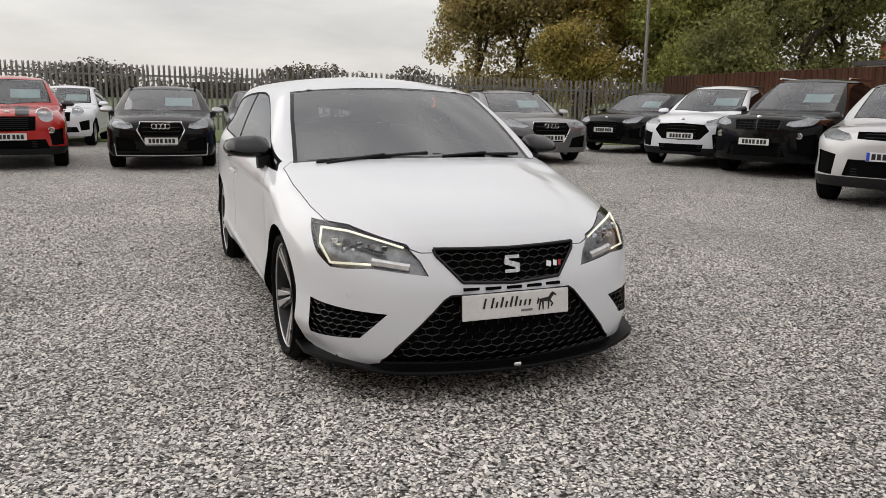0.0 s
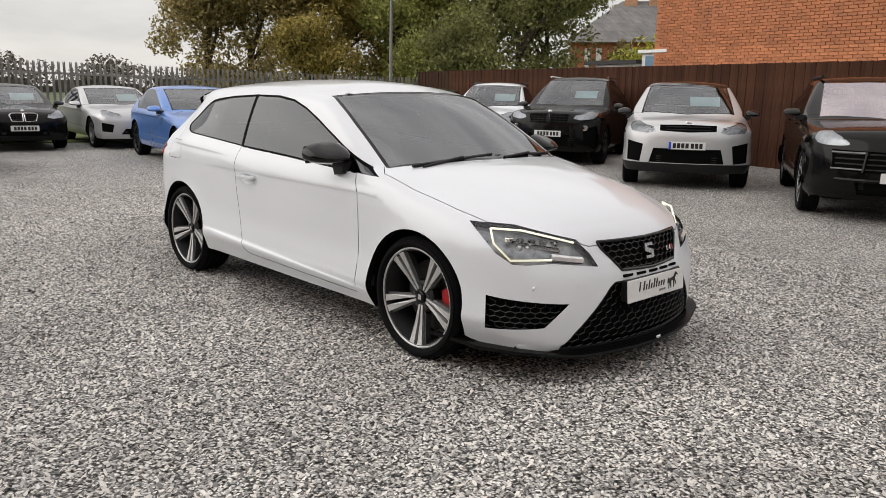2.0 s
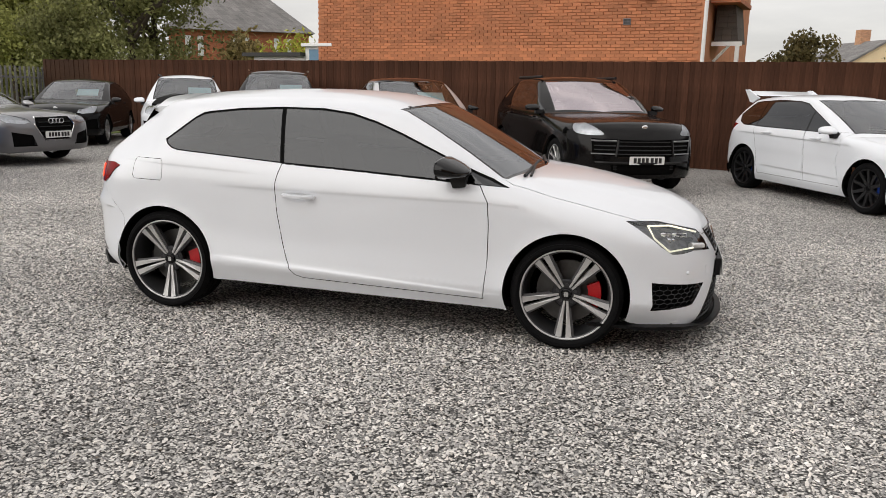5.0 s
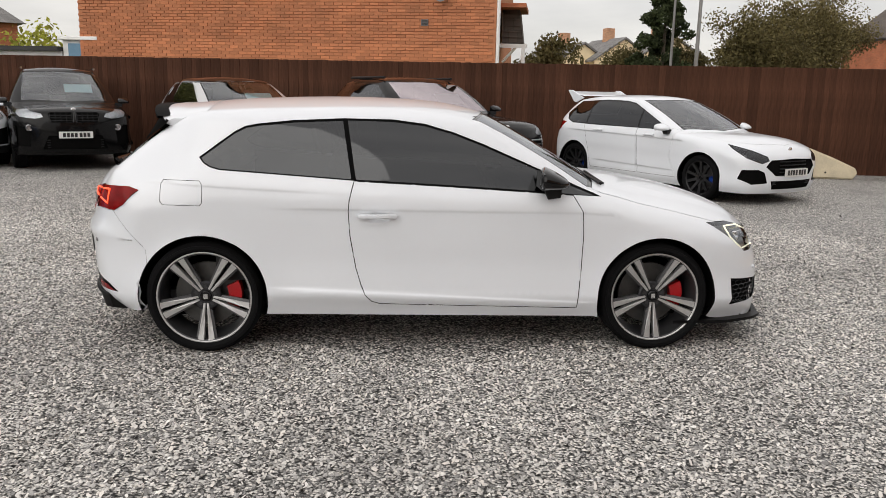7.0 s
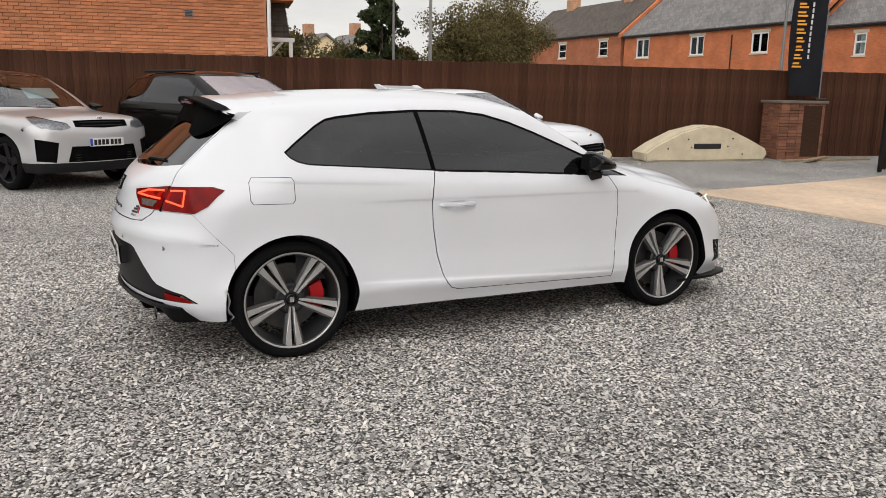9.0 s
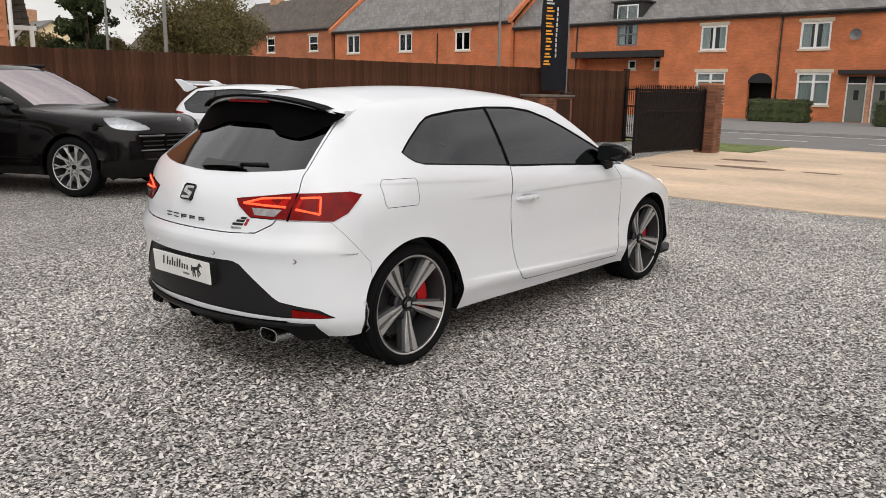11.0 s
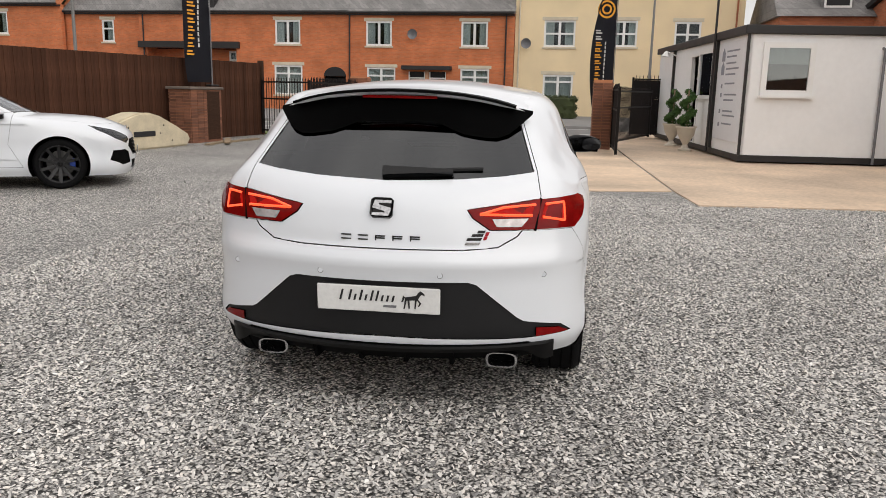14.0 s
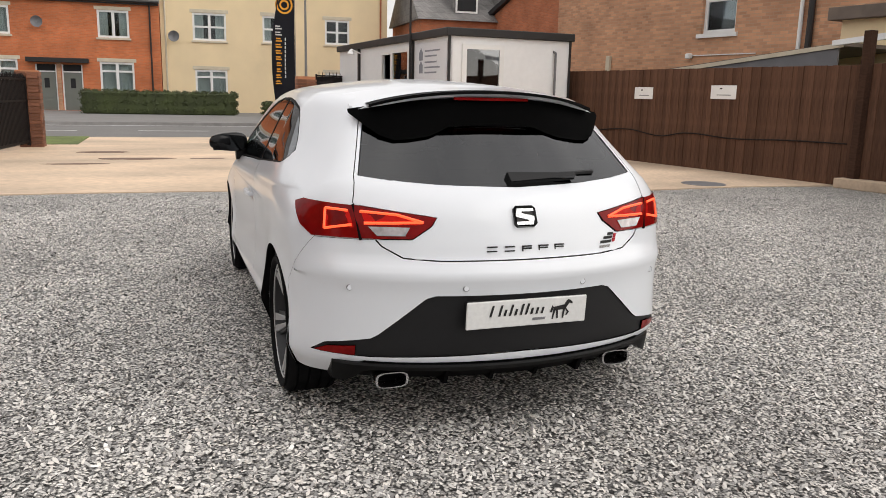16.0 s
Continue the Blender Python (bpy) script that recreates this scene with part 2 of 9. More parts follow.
M_BRICK_O = brick_mat("gable_brick", (0.46, 0.155, 0.07), (0.36, 0.115, 0.052), (0.32, 0.16, 0.10))
M_SLATE = tile_mat("grey_roof_tile", (0.215, 0.205, 0.20), (0.155, 0.15, 0.147))
M_TILE_D = tile_mat("brown_roof_tile", (0.105, 0.085, 0.07), (0.075, 0.062, 0.055))
M_RENDER = mat("cream_render", (0.84, 0.675, 0.43), 0.85, vary=0.08, scale=0.6, grain=0.04, grain_scale=40)
M_STONE = mat("cast_stone", (0.62, 0.55, 0.43), 0.8, vary=0.12, scale=3)
M_WHITE = mat("white_upvc", (0.82, 0.82, 0.81), 0.35, vary=0.03, grain=0.02)
M_CABIN = mat("white_painted_steel", (0.84, 0.845, 0.85), 0.45, vary=0.05, scale=0.8, grain=0.02, grain_scale=8, bump=0.03, bump_scale=6)
M_TRIM = mat("black_trim", (0.018, 0.016, 0.016), 0.5, vary=0.2)
M_GREYDOOR = mat("sage_painted_door", (0.17, 0.18, 0.16), 0.45, vary=0.06)
M_CURTAIN = mat("net_curtain", (0.72, 0.73, 0.71), 0.9, vary=0.25, scale=5, stretch_to=(4, 4, 0.3))
# near-black colour for the shade inside rooms, panes, passages and holes
M_DARK = mat("shade_black", (0.02, 0.02, 0.022), 0.9, vary=0.3)
M_HEDGE_G = mat("hedge_leaf", (0.052, 0.068, 0.019), 0.6, vary=0.35, scale=1.5, island=0.45)
M_GLASS = glass("window_glass", (0.75, 0.8, 0.8))
M_DOUBLE = glass("double_glazing", (0.7, 0.74, 0.72), ior=2.6)
M_FLAG = mat("navy_flag_cloth", (0.016, 0.017, 0.026), 0.8, vary=0.2, scale=3)
M_FLAG_O = mat("orange_print", (0.75, 0.34, 0.03), 0.7, vary=0.05)
M_FLAG_W = mat("white_print", (0.6, 0.6, 0.6), 0.7, vary=0.05)
M_CREAM = mat("cream_painted_concrete", (0.62, 0.54, 0.39), 0.8, vary=0.14, scale=4, grain=0.08, grain_scale=40, bump=0.25, bump_scale=50)
M_POT = mat("ivory_urn", (0.66, 0.6, 0.5), 0.7, vary=0.1)
M_TIMBER = mat("pale_timber", (0.30, 0.22, 0.14), 0.8, vary=0.25, scale=6)
M_PLASTIC_G = mat("grey_plastic", (0.16, 0.16, 0.17), 0.5)


# ---- mesh helpers ----
def link_mesh(name, bm, material, parent=None, label="", smooth=False, angle=None):
    me = bpy.data.meshes.new(name)
    bmesh.ops.recalc_face_normals(bm, faces=bm.faces[:])
    bm.to_mesh(me)
    bm.free()
    for m in material if isinstance(material, (list, tuple)) else [material]:
        me.materials.append(m)
    if smooth:
        me.shade_smooth()
        if angle:
            me.set_sharp_from_angle(angle=radians(angle))
    ob = new(name, me)
    if parent:
        ob.parent = parent
    if label:
        ob["label"] = label
    return ob


def part(name, bm, material, parent, label="", smooth=False, angle=40):
    return link_mesh(name, bm, material, parent, label, smooth, angle)


def share(name, mesh, parent, m):
    """One more piece on a mesh that alike pieces share."""
    ob = new(name, mesh)
    ob.parent = parent
    ob.matrix_basis = m
    return ob


def thing(name, m, label, category, group="", kind=""):
    ob = new(name)
    ob.empty_display_size = 0.2
    ob.matrix_basis = m
    return tagged(ob, label, category, group, kind)


def add_box(bm, x0, x1, y0, y1, z0, z1, bevel=0.0, m=None):
    r = bmesh.ops.create_cube(bm, size=1)
    vs = r["verts"]
    t = Matrix.Translation(((x0 + x1) / 2, (y0 + y1) / 2, (z0 + z1) / 2)) @ Matrix.Diagonal((x1 - x0, y1 - y0, z1 - z0, 1))
    bmesh.ops.transform(bm, matrix=t if m is None else m @ t, verts=vs)
    if bevel:
        bmesh.ops.bevel(bm, geom=list({e for v in vs for e in v.link_edges}), offset=bevel, segments=1, affect="EDGES")
    return vs


def box(x0, x1, y0, y1, z0, z1, bevel=0.0, m=None):
    bm = bmesh.new()
    add_box(bm, x0, x1, y0, y1, z0, z1, bevel, m)
    return bm


def add_rod(bm, a, b, r, n=8, r2=None):
    a, b = Vector(a), Vector(b)
    d = b - a
    m = Matrix.Translation((a + b) / 2) @ d.to_track_quat("Z", "Y").to_matrix().to_4x4()
    return bmesh.ops.create_cone(bm, cap_ends=True, segments=n, radius1=r, radius2=r if r2 is None else r2, depth=d.length, matrix=m)["verts"]


def rod(a, b, r, n=8, r2=None):
    bm = bmesh.new()
    add_rod(bm, a, b, r, n, r2)
    return bm


def add_prism(bm, outline, y0, y1, axis="y"):
    """A plate: an outline in two axes, drawn out along the third."""
    def put(p, q, d):
        return {"y": (p, d, q), "z": (p, q, d), "x": (d, p, q)}[axis]
    a = [bm.verts.new(put(p, q, y0)) for p, q in outline]
    b = [bm.verts.new(put(p, q, y1)) for p, q in outline]
    n = len(outline)
    bm.faces.new(a)
    bm.faces.new(b[::-1])
    for i in range(n):
        bm.faces.new((a[i], b[i], b[(i + 1) % n], a[(i + 1) % n]))


def prism(outline, y0, y1, axis="y"):
    bm = bmesh.new()
    add_prism(bm, outline, y0, y1, axis)
    return bm


def sheet(outline, z, subdiv=0):
    bm = bmesh.new()
    bm.faces.new([bm.verts.new((x, y, z)) for x, y in outline])
    return bm


# ---- ground ----
FENCE_DIR = Vector((0.9767, -0.2147, 0))
FENCE_ANGLE = -12.4


def on_fence(x):
    return 11.44 - 0.2198 * x


tagged(link_mesh("ground", sheet([(-900, -900), (900, -900), (900, 900), (-900, 900)], -0.06), M_SOIL), "rough meadow ground reaching to the horizon", "ground", kind="structure")
bm = bmesh.new()
yard = [(-12.9, 14.2), (17.2, 7.7), (18.4, 4.6), (18.4, -2.4), (22, -8), (5.0, -9.5), (-4, -11.2), (-9, -26), (-23, -28), (-21.2, -20)]
add_prism(bm, yard, -0.3, 0.0, "z")
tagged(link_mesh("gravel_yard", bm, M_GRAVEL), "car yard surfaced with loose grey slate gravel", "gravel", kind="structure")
tagged(link_mesh("grass_verge", prism([(-12.95, 14.2), (-16.6, 15.1), (-27.6, -35), (-23.5, -29)], -0.2, 0.02, "z"), M_GRASS), "rough green grass strip under the steel fence", "grass", kind="structure")
bm = bmesh.new()
add_prism(bm, [(6.08, 3.82), (6.14, 2.4), (6.02, -0.9), (6.38, -2.5), (12.0, -2.44), (18.5, -2.38), (18.5, 3.2), (17.0, 4.55), (14.3, 4.75), (9.8, 4.12)], -0.3, 0.014, "z")
tagged(link_mesh("concrete_drive", bm, M_CONCRETE), "worn buff concrete drive with damp streaks leading to the gate", "drive", kind="structure")
bm = bmesh.new()
add_prism(bm, [(4.95, -2.62), (5.35, -7.4), (5.2, -9.2), (11.6, -8.3), (27, -8.2), (24, -2.5), (18.5, -2.43), (12.0, -2.48), (6.38, -2.54)], -0.3, 0.018, "z")
tagged(link_mesh("concrete_apron", bm, M_CONCRETE2), "pale buff concrete apron round the office cabin", "concrete apron", kind="structure")
tagged(link_mesh("road", prism([(18.5, -140), (26.6, -140), (26.6, 160), (18.5, 160)], -0.3, -0.02, "z"), M_ASPHALT), "grey asphalt street with white lines", "road", kind="structure")
tagged(link_mesh("pavement", prism([(26.75, -140), (40.0, -140), (47.0, 140), (26.75, 140)], -0.3, 0.09, "z"), M_PAVE), "raised asphalt pavement before the terrace", "pavement", kind="structure")
tagged(link_mesh("kerb", prism([(26.6, -140), (26.75, -140), (26.75, 140), (26.6, 140)], -0.3, 0.095, "z"), M_KERB), "grey stone kerb along the street", "kerb", kind="structure")
tagged(link_mesh("near_verge", prism([(15.4, 3.3), (18.45, 3.3), (18.45, 60), (17.4, 60), (17.4, 7.6), (15.4, 4.9)], -0.3, 0.03, "z"), M_GRASS), "green grass verge beside the gate pier", "grass", kind="structure")
bm = bmesh.new()
for y in range(-60, 100, 4):
    add_box(bm, 22.45, 22.57, y, y + 2.2, -0.0199, -0.0155)
add_box(bm, 26.2, 26.3, -120, 140, -0.0199, -0.0155)
add_box(bm, 18.9, 19.0, -120, -3.2, -0.0199, -0.0155)
tagged(link_mesh("road_marking", bm, M_LINE), "worn white painted road lines", "road marking", kind="structure")
# drain slots and a round cover in the concrete
M_RUST = mat("rust_stain", (0.15, 0.085, 0.055), 0.75, vary=0.4, scale=6)
rnd = random.Random(31)
for x0, x1, y0, y1 in ((12.75, 13.25, 2.1, 3.1), (11.1, 11.55, 1.2, 2.6), (10.15, 10.4, 2.3, 3.4), (11.2, 11.42, 0.2, 0.9)):
    ring = [((x0 + x1) / 2 + (x1 - x0) / 2 * math.cos(a) * rnd.uniform(0.75, 1.1), (y0 + y1) / 2 + (y1 - y0) / 2 * math.copysign(abs(math.sin(a)) ** 0.8, math.sin(a)) * rnd.uniform(0.85, 1.08)) for a in np.linspace(0, math.tau, 22, endpoint=False)]
    tagged(link_mesh("drain_strip", prism(ring, 0.0, 0.0175, "z"), M_RUST), "rust-stained worn drain strip let into the concrete", "drain", "drain strips")
bm = bmesh.new()
bmesh.ops.create_cone(bm, cap_ends=True, segments=28, radius1=0.36, radius2=0.35, depth=0.05, matrix=Matrix.Translation((5.75, -6.95, 0.0)))
tagged(link_mesh("manhole_cover", bm, M_PLASTIC_G), "round grey iron manhole cover in the concrete", "manhole cover")


# ---- brown close-board fence along the yard ----
def board_mesh(name, w, h, t, material):
    bm = box(-w / 2, w / 2, -t / 2, t / 2, 0, h, 0.004)
    me = bpy.data.meshes.new(name)
    bm.to_mesh(me)
    bm.free()
    me.materials.append(material)
    return me


BOARD, BOARD_S = board_mesh("board", 0.118, 2.05, 0.022, M_FENCE), board_mesh("board", 0.118, 2.05, 0.022, M_FENCE_S)


def board_fence(name, start, direction, length, angle, first, label, height=2.05, face=-1, board=BOARD):
    """Upright boards that lap, rails and posts behind, a capping on top. face: the side from which the boards are seen."""
    f = thing(name, pose(start[0], start[1], 0, 0, 0, angle), label, "fence", kind="structure")
    rnd = random.Random(5)
    n = int(length / 0.108)
    rest = bmesh.new()
    made = 0
    for i in range(n):
        x = 0.06 + i * 0.108
        y = face * (0.012 if i % 2 else 0.024) + rnd.uniform(-0.003, 0.003)
        z, tilt, k = rnd.uniform(-0.005, 0.0), rnd.uniform(-0.1, 0.1), height / 2.05 * rnd.uniform(0.997, 1.001)
        m = pose(x, y, z, 0, tilt, 0) @ Matrix.Diagonal((1, 1, k, 1))
        if first <= i < first + 300:
            share("board", board, f, m)
        else:
            add_box(rest, -0.059, 0.059, -0.011, 0.011, 0, 2.05, 0, m)
    if rest.verts:
        tagged(part("far_boards", rest, M_FENCE2, f), kind="stuff")
    else:
        rest.free()
    for z in (0.35, 1.05, 1.75):
        part("rail", box(0, length, -face * 0.02, -face * 0.06, z, z + 0.075), M_FENCE2, f)
    x = 0.0
    while x < length:
        part("post", box(x, x + 0.09, -face * 0.06, -face * 0.15, 0, height - 0.03), M_FENCE2, f)
        x += 2.4
    return f


board_fence("board_fence", (-16.7, on_fence(-16.7)), FENCE_DIR, 34.6, FENCE_ANGLE, 20, "tall dark brown stained close-board timber fence along the yard")
board_fence("side_fence", (5.0, -9.28), None, 13.0, 10.0, 0, "dark brown stained close-board fence with a sagging cable", height=1.98, face=1, board=BOARD_S)
board_fence("rear_fence", (-4.0, -10.9), None, 9.1, 10.1, 0, "dark brown stained close-board fence behind a low ledge", height=2.0, face=1, board=BOARD_S)
link_mesh("ledge", box(-3.5, 5.0, -0.2, 0.25, 0, 0.16, 0.01, pose(0.2, -10.1, 0, 0, 0, 10)), M_CONCRETE2)
tagged(bpy.data.objects["ledge"], "low buff concrete ledge at the fence foot", "ledge", kind="structure")
post = tagged(link_mesh("fence_post", box(-0.07, 0.07, -0.07, 0.07, 0, 2.5, 0.006, pose(4.93, -9.24, 0)), M_FENCE2), "tall dark timber post between two fences", "post")
# the cable that sags along the side fence
cu = bpy.data.curves.new("cable", "CURVE")
cu.dimensions, cu.bevel_depth, cu.bevel_resolution = "3D", 0.012, 2
sp = cu.splines.new("BEZIER")
pts = [(11.4, 0.62), (10.2, 0.70), (9.2, 0.61), (8.6, 0.70), (7.4, 0.66), (6.2, 0.70), (5.1, 0.71)]
sp.bezier_points.add(len(pts) - 1)
for bp_, (x, z) in zip(sp.bezier_points, pts):
    bp_.co = (x, -9.28 + 0.1763 * (x - 5.0) + 0.06, z)
    bp_.handle_left_type = bp_.handle_right_type = "AUTO"
cable = new("cable", cu)
cu.materials.append(M_IRON)
tagged(cable, "black cable sagging along the brown fence", "cable")
for u0, u1, z0, z1 in ((1.63, 2.18, 1.36, 1.61), (3.74, 4.35, 1.39, 1.65)):
    s = thing("notice", pose(11.7 - 0.985 * (u0 + u1) / 2, -8.1 - 0.174 * (u0 + u1) / 2 + 0.035, 0, 0, 0, 10), "small white notice fixed to the brown fence", "sign", "fence notices")
    w = (u1 - u0) / 2
    part("panel", box(-w, w, 0, 0.008, z0, z1, 0.003), M_WHITE, s)
    part("print", box(-w * 0.6, w * 0.5, 0.008, 0.010, z0 + 0.07, z0 + 0.085), M_PLASTIC_G, s)
    part("mark", box(w * 0.1, w * 0.3, 0.008, 0.010, z1 - 0.075, z1 - 0.05), M_TRIM, s)
s = thing("notice", pose(4.3, -9.36, 0, 0, 0, 10), "small white notice fixed to the brown fence", "sign", "fence notices")
part("panel", box(-0.2, 0.2, 0, 0.008, 1.38, 1.62, 0.003), M_WHITE, s)

# ---- steel palisade fence ----
PAL = thing("palisade_fence", pose(-16.75, 15.1, 0, 0, 0, -102.4), "grey galvanised steel palisade fence with split pointed pales", "fence", kind="structure")


def pale_mesh():
    bm = bmesh.new()
    w, h, t = 0.034, 1.9, 0.012
    out = [(-w, 0), (w, 0), (w, h - 0.12), (w * 0.95, h - 0.02), (w * 0.35, h), (0, h - 0.07), (-w * 0.35, h), (-w * 0.95, h - 0.02), (-w, h - 0.12)]
    add_prism(bm, out, -t, 0)
    add_box(bm, -0.008, 0.008, -t - 0.02, -t, 0, h - 0.15)
    me = bpy.data.meshes.new("pale")
    bmesh.ops.recalc_face_normals(bm, faces=bm.faces[:])
    bm.to_mesh(me)
    bm.free()
    me.materials.append(M_STEEL)
    return me


PALE = pale_mesh()
rnd = random.Random(3)
for i in range(300):
    x = i * 0.152
    rise_z = -0.08 + 0.016 * x
    share("pale", PALE, PAL, pose(x, rnd.uniform(-0.003, 0.003), min(rise_z, 0.34) + rnd.uniform(-0.006, 0.006), 0, rnd.uniform(-0.5, 0.5), 180))
for k in range(17):
    x = k * 2.75
    z = min(-0.08 + 0.016 * x, 0.34)
    part("fence_post", box(x + 0.03, x + 0.1, -0.14, -0.04, -0.2, z + 1.75), M_STEEL, PAL)
    for h in (0.4, 1.55):
        part("rail", box(0, 2.75, -0.045, -0.005, h - 0.03, h + 0.03, 0, pose(x, 0, z + 0.02, 0, -math.degrees(math.atan(0.016)) if z < 0.33 else 0, 0)), M_STEEL, PAL)


# ---- orange brick house behind the fence: single bricks on the wall that faces the yard ----
HOUSE = thing("brick_house", pose(0, 14.47, 0, 0, 0, FENCE_ANGLE), "two-storey orange brick house with a windowless gable side", "house", kind="structure")
HL, HR, HH = -8.22, 2.52, 5.4
bm = bmesh.new()
add_prism(bm, [(HL, 0), (HR, 0), (HR, HH), ((HL + HR) / 2, HH + 3.6), (HL, HH)], 0.012, 7.5)
part("wall", bm, M_MORTAR, HOUSE)
bm = bmesh.new()
for s_, (xa, xb) in ((1, (HL - 0.3, (HL + HR) / 2)), (-1, ((HL + HR) / 2, HR + 0.3))):
    za, zb = (HH - 0.2, HH + 3.65) if s_ > 0 else (HH + 3.65, HH - 0.2)
    add_prism(bm, [(xa, za), (xb, zb), (xb, zb + 0.12), (xa, za + 0.12)], -0.15, 7.7)
part("roof", bm, M_SLATE, HOUSE)


def brick_mesh(w):
    me = bpy.data.meshes.new("brick")
    bm = box(-w / 2, w / 2, -0.012, 0.02, -0.0325, 0.0325, 0.003)
    bm.to_mesh(me)
    bm.free()
    me.materials.append(M_BRICK_P)
    return me


BRICK, HALF = brick_mesh(0.215), brick_mesh(0.1025)
rest, rnd, made = bmesh.new(), random.Random(8), 0
verts, faces = [], []
for r in range(72):
    z = 0.04 + r * 0.075
    x = HL + (0.11 if r % 2 else 0.0)
    if r % 2:
        share("brick", HALF, HOUSE, pose(HL + 0.05, 0, z)) if 27 <= r < 36 else None
    while x + 0.2 < HR:
        c, y = x + 0.1075, rnd.uniform(-0.0015, 0.0015)
        if 27 <= r < 35 and made < 291 and -6.5 < c:
            share("brick", BRICK, HOUSE, pose(c, y, z))
            made += 1
        elif 20 <= r:
            b0 = len(verts)
            for yy, g in ((-0.012 + y, 0.003), (0.02, 0.0)):
                verts += [(c - 0.1075 + g, yy, z - 0.0325 + g), (c + 0.1075 - g, yy, z - 0.0325 + g), (c + 0.1075 - g, yy, z + 0.0325 - g), (c - 0.1075 + g, yy, z + 0.0325 - g)]
            faces += [(b0, b0 + 1, b0 + 2, b0 + 3), (b0, b0 + 4, b0 + 5, b0 + 1), (b0 + 1, b0 + 5, b0 + 6, b0 + 2), (b0 + 2, b0 + 6, b0 + 7, b0 + 3), (b0 + 3, b0 + 7, b0 + 4, b0)]
        x += 0.225
me = bpy.data.meshes.new("brickwork")
me.from_pydata(verts, [], faces)
me.materials.append(M_BRICK_P)
ob = new("brickwork", me)
ob.parent = HOUSE
tagged(ob, kind="stuff")
part("downpipe", rod((HR + 0.06, -0.06, 0.2), (HR + 0.06, -0.06, 5.3), 0.045, 10), M_WHITE, HOUSE, "white plastic downpipe")
vent = part("vent", box(0.70, 0.88, -0.03, 0.0, 2.99, 3.14, 0.004), M_PLASTIC_G, HOUSE, "small grey wall vent")
for k in range(4):
    part("louvre", box(0.715, 0.865, -0.038, -0.03, 3.01 + k * 0.032, 3.028 + k * 0.032), M_TRIM, vent)
dish = bmesh.new()
bmesh.ops.create_uvsphere(dish, u_segments=20, v_segments=12, radius=0.28)
bmesh.ops.bisect_plane(dish, geom=dish.verts[:] + dish.edges[:] + dish.faces[:], plane_co=(0, 0.2, 0), plane_no=(0, -1, 0), clear_outer=True)
bmesh.ops.translate(dish, verts=dish.verts[:], vec=(1.2, -0.5, 3.72))
d_ = part("satellite_dish", dish, M_PLASTIC_G, HOUSE, "grey satellite dish", True)
part("bracket", rod((1.2, -0.25, 3.72), (1.2, 0, 3.66), 0.02), M_PLASTIC_G, d_)
# side porch with a tiled roof seen past the house's corner
porch = bmesh.new()
add_prism(porch, [(2.6, 2.66), (3.14, 2.66), (3.02, 3.5), (2.6, 3.5)], 1.2, 2.4)
pr_ = part("porch_roof", porch, M_TILE_D, HOUSE, "brown tiled lean-to roof")
for k in range(6):
    part("tile_course", box(2.6, 3.15 - 0.019 * k, 1.165, 1.2, 2.68 + k * 0.14, 2.70 + k * 0.14), M_TILE_D, pr_)
part("porch_eave", box(2.55, 3.2, 0.6, 2.5, 3.5, 3.6), M_BRICK_O, HOUSE)
part("porch_beam", box(2.56, 3.24, 1.08, 1.18, 2.56, 2.66), M_WHITE, HOUSE)
part("porch_post", box(3.1, 3.19, 1.08, 1.18, 0, 2.56), M_WHITE, HOUSE)
part("porch_brace", rod((2.62, 1.13, 2.2), (2.95, 1.13, 2.57), 0.035, 4), M_WHITE, HOUSE)


# ---- street terrace ----
def holed_wall(u0, u1, z0, z1, holes, y0, y1):
    """A wall slab with openings through it."""
    us = sorted({u0, u1, *(h[0] for h in holes), *(h[1] for h in holes)})
    zs = sorted({z0, z1, *(h[2] for h in holes), *(h[3] for h in holes)})
    us, zs = [u for u in us if u0 <= u <= u1], [z for z in zs if z0 <= z <= z1]
    bm = bmesh.new()
    grid = {(u, z): bm.verts.new((u, y0, z)) for u in us for z in zs}
    for ua, ub in zip(us, us[1:]):
        for za, zb in zip(zs, zs[1:]):
            cu_, cz = (ua + ub) / 2, (za + zb) / 2
            if not any(h[0] < cu_ < h[1] and h[2] < cz < h[3] for h in holes):
                bm.faces.new([grid[ua, za], grid[ub, za], grid[ub, zb], grid[ua, zb]])
    bmesh.ops.delete(bm, geom=[v for v in bm.verts if not v.link_faces], context="VERTS")
    r = bmesh.ops.extrude_face_region(bm, geom=bm.faces[:])
    bmesh.ops.translate(bm, verts=[v for v in r["geom"] if isinstance(v, bmesh.types.BMVert)], vec=(0, y1 - y0, 0))
    return bm


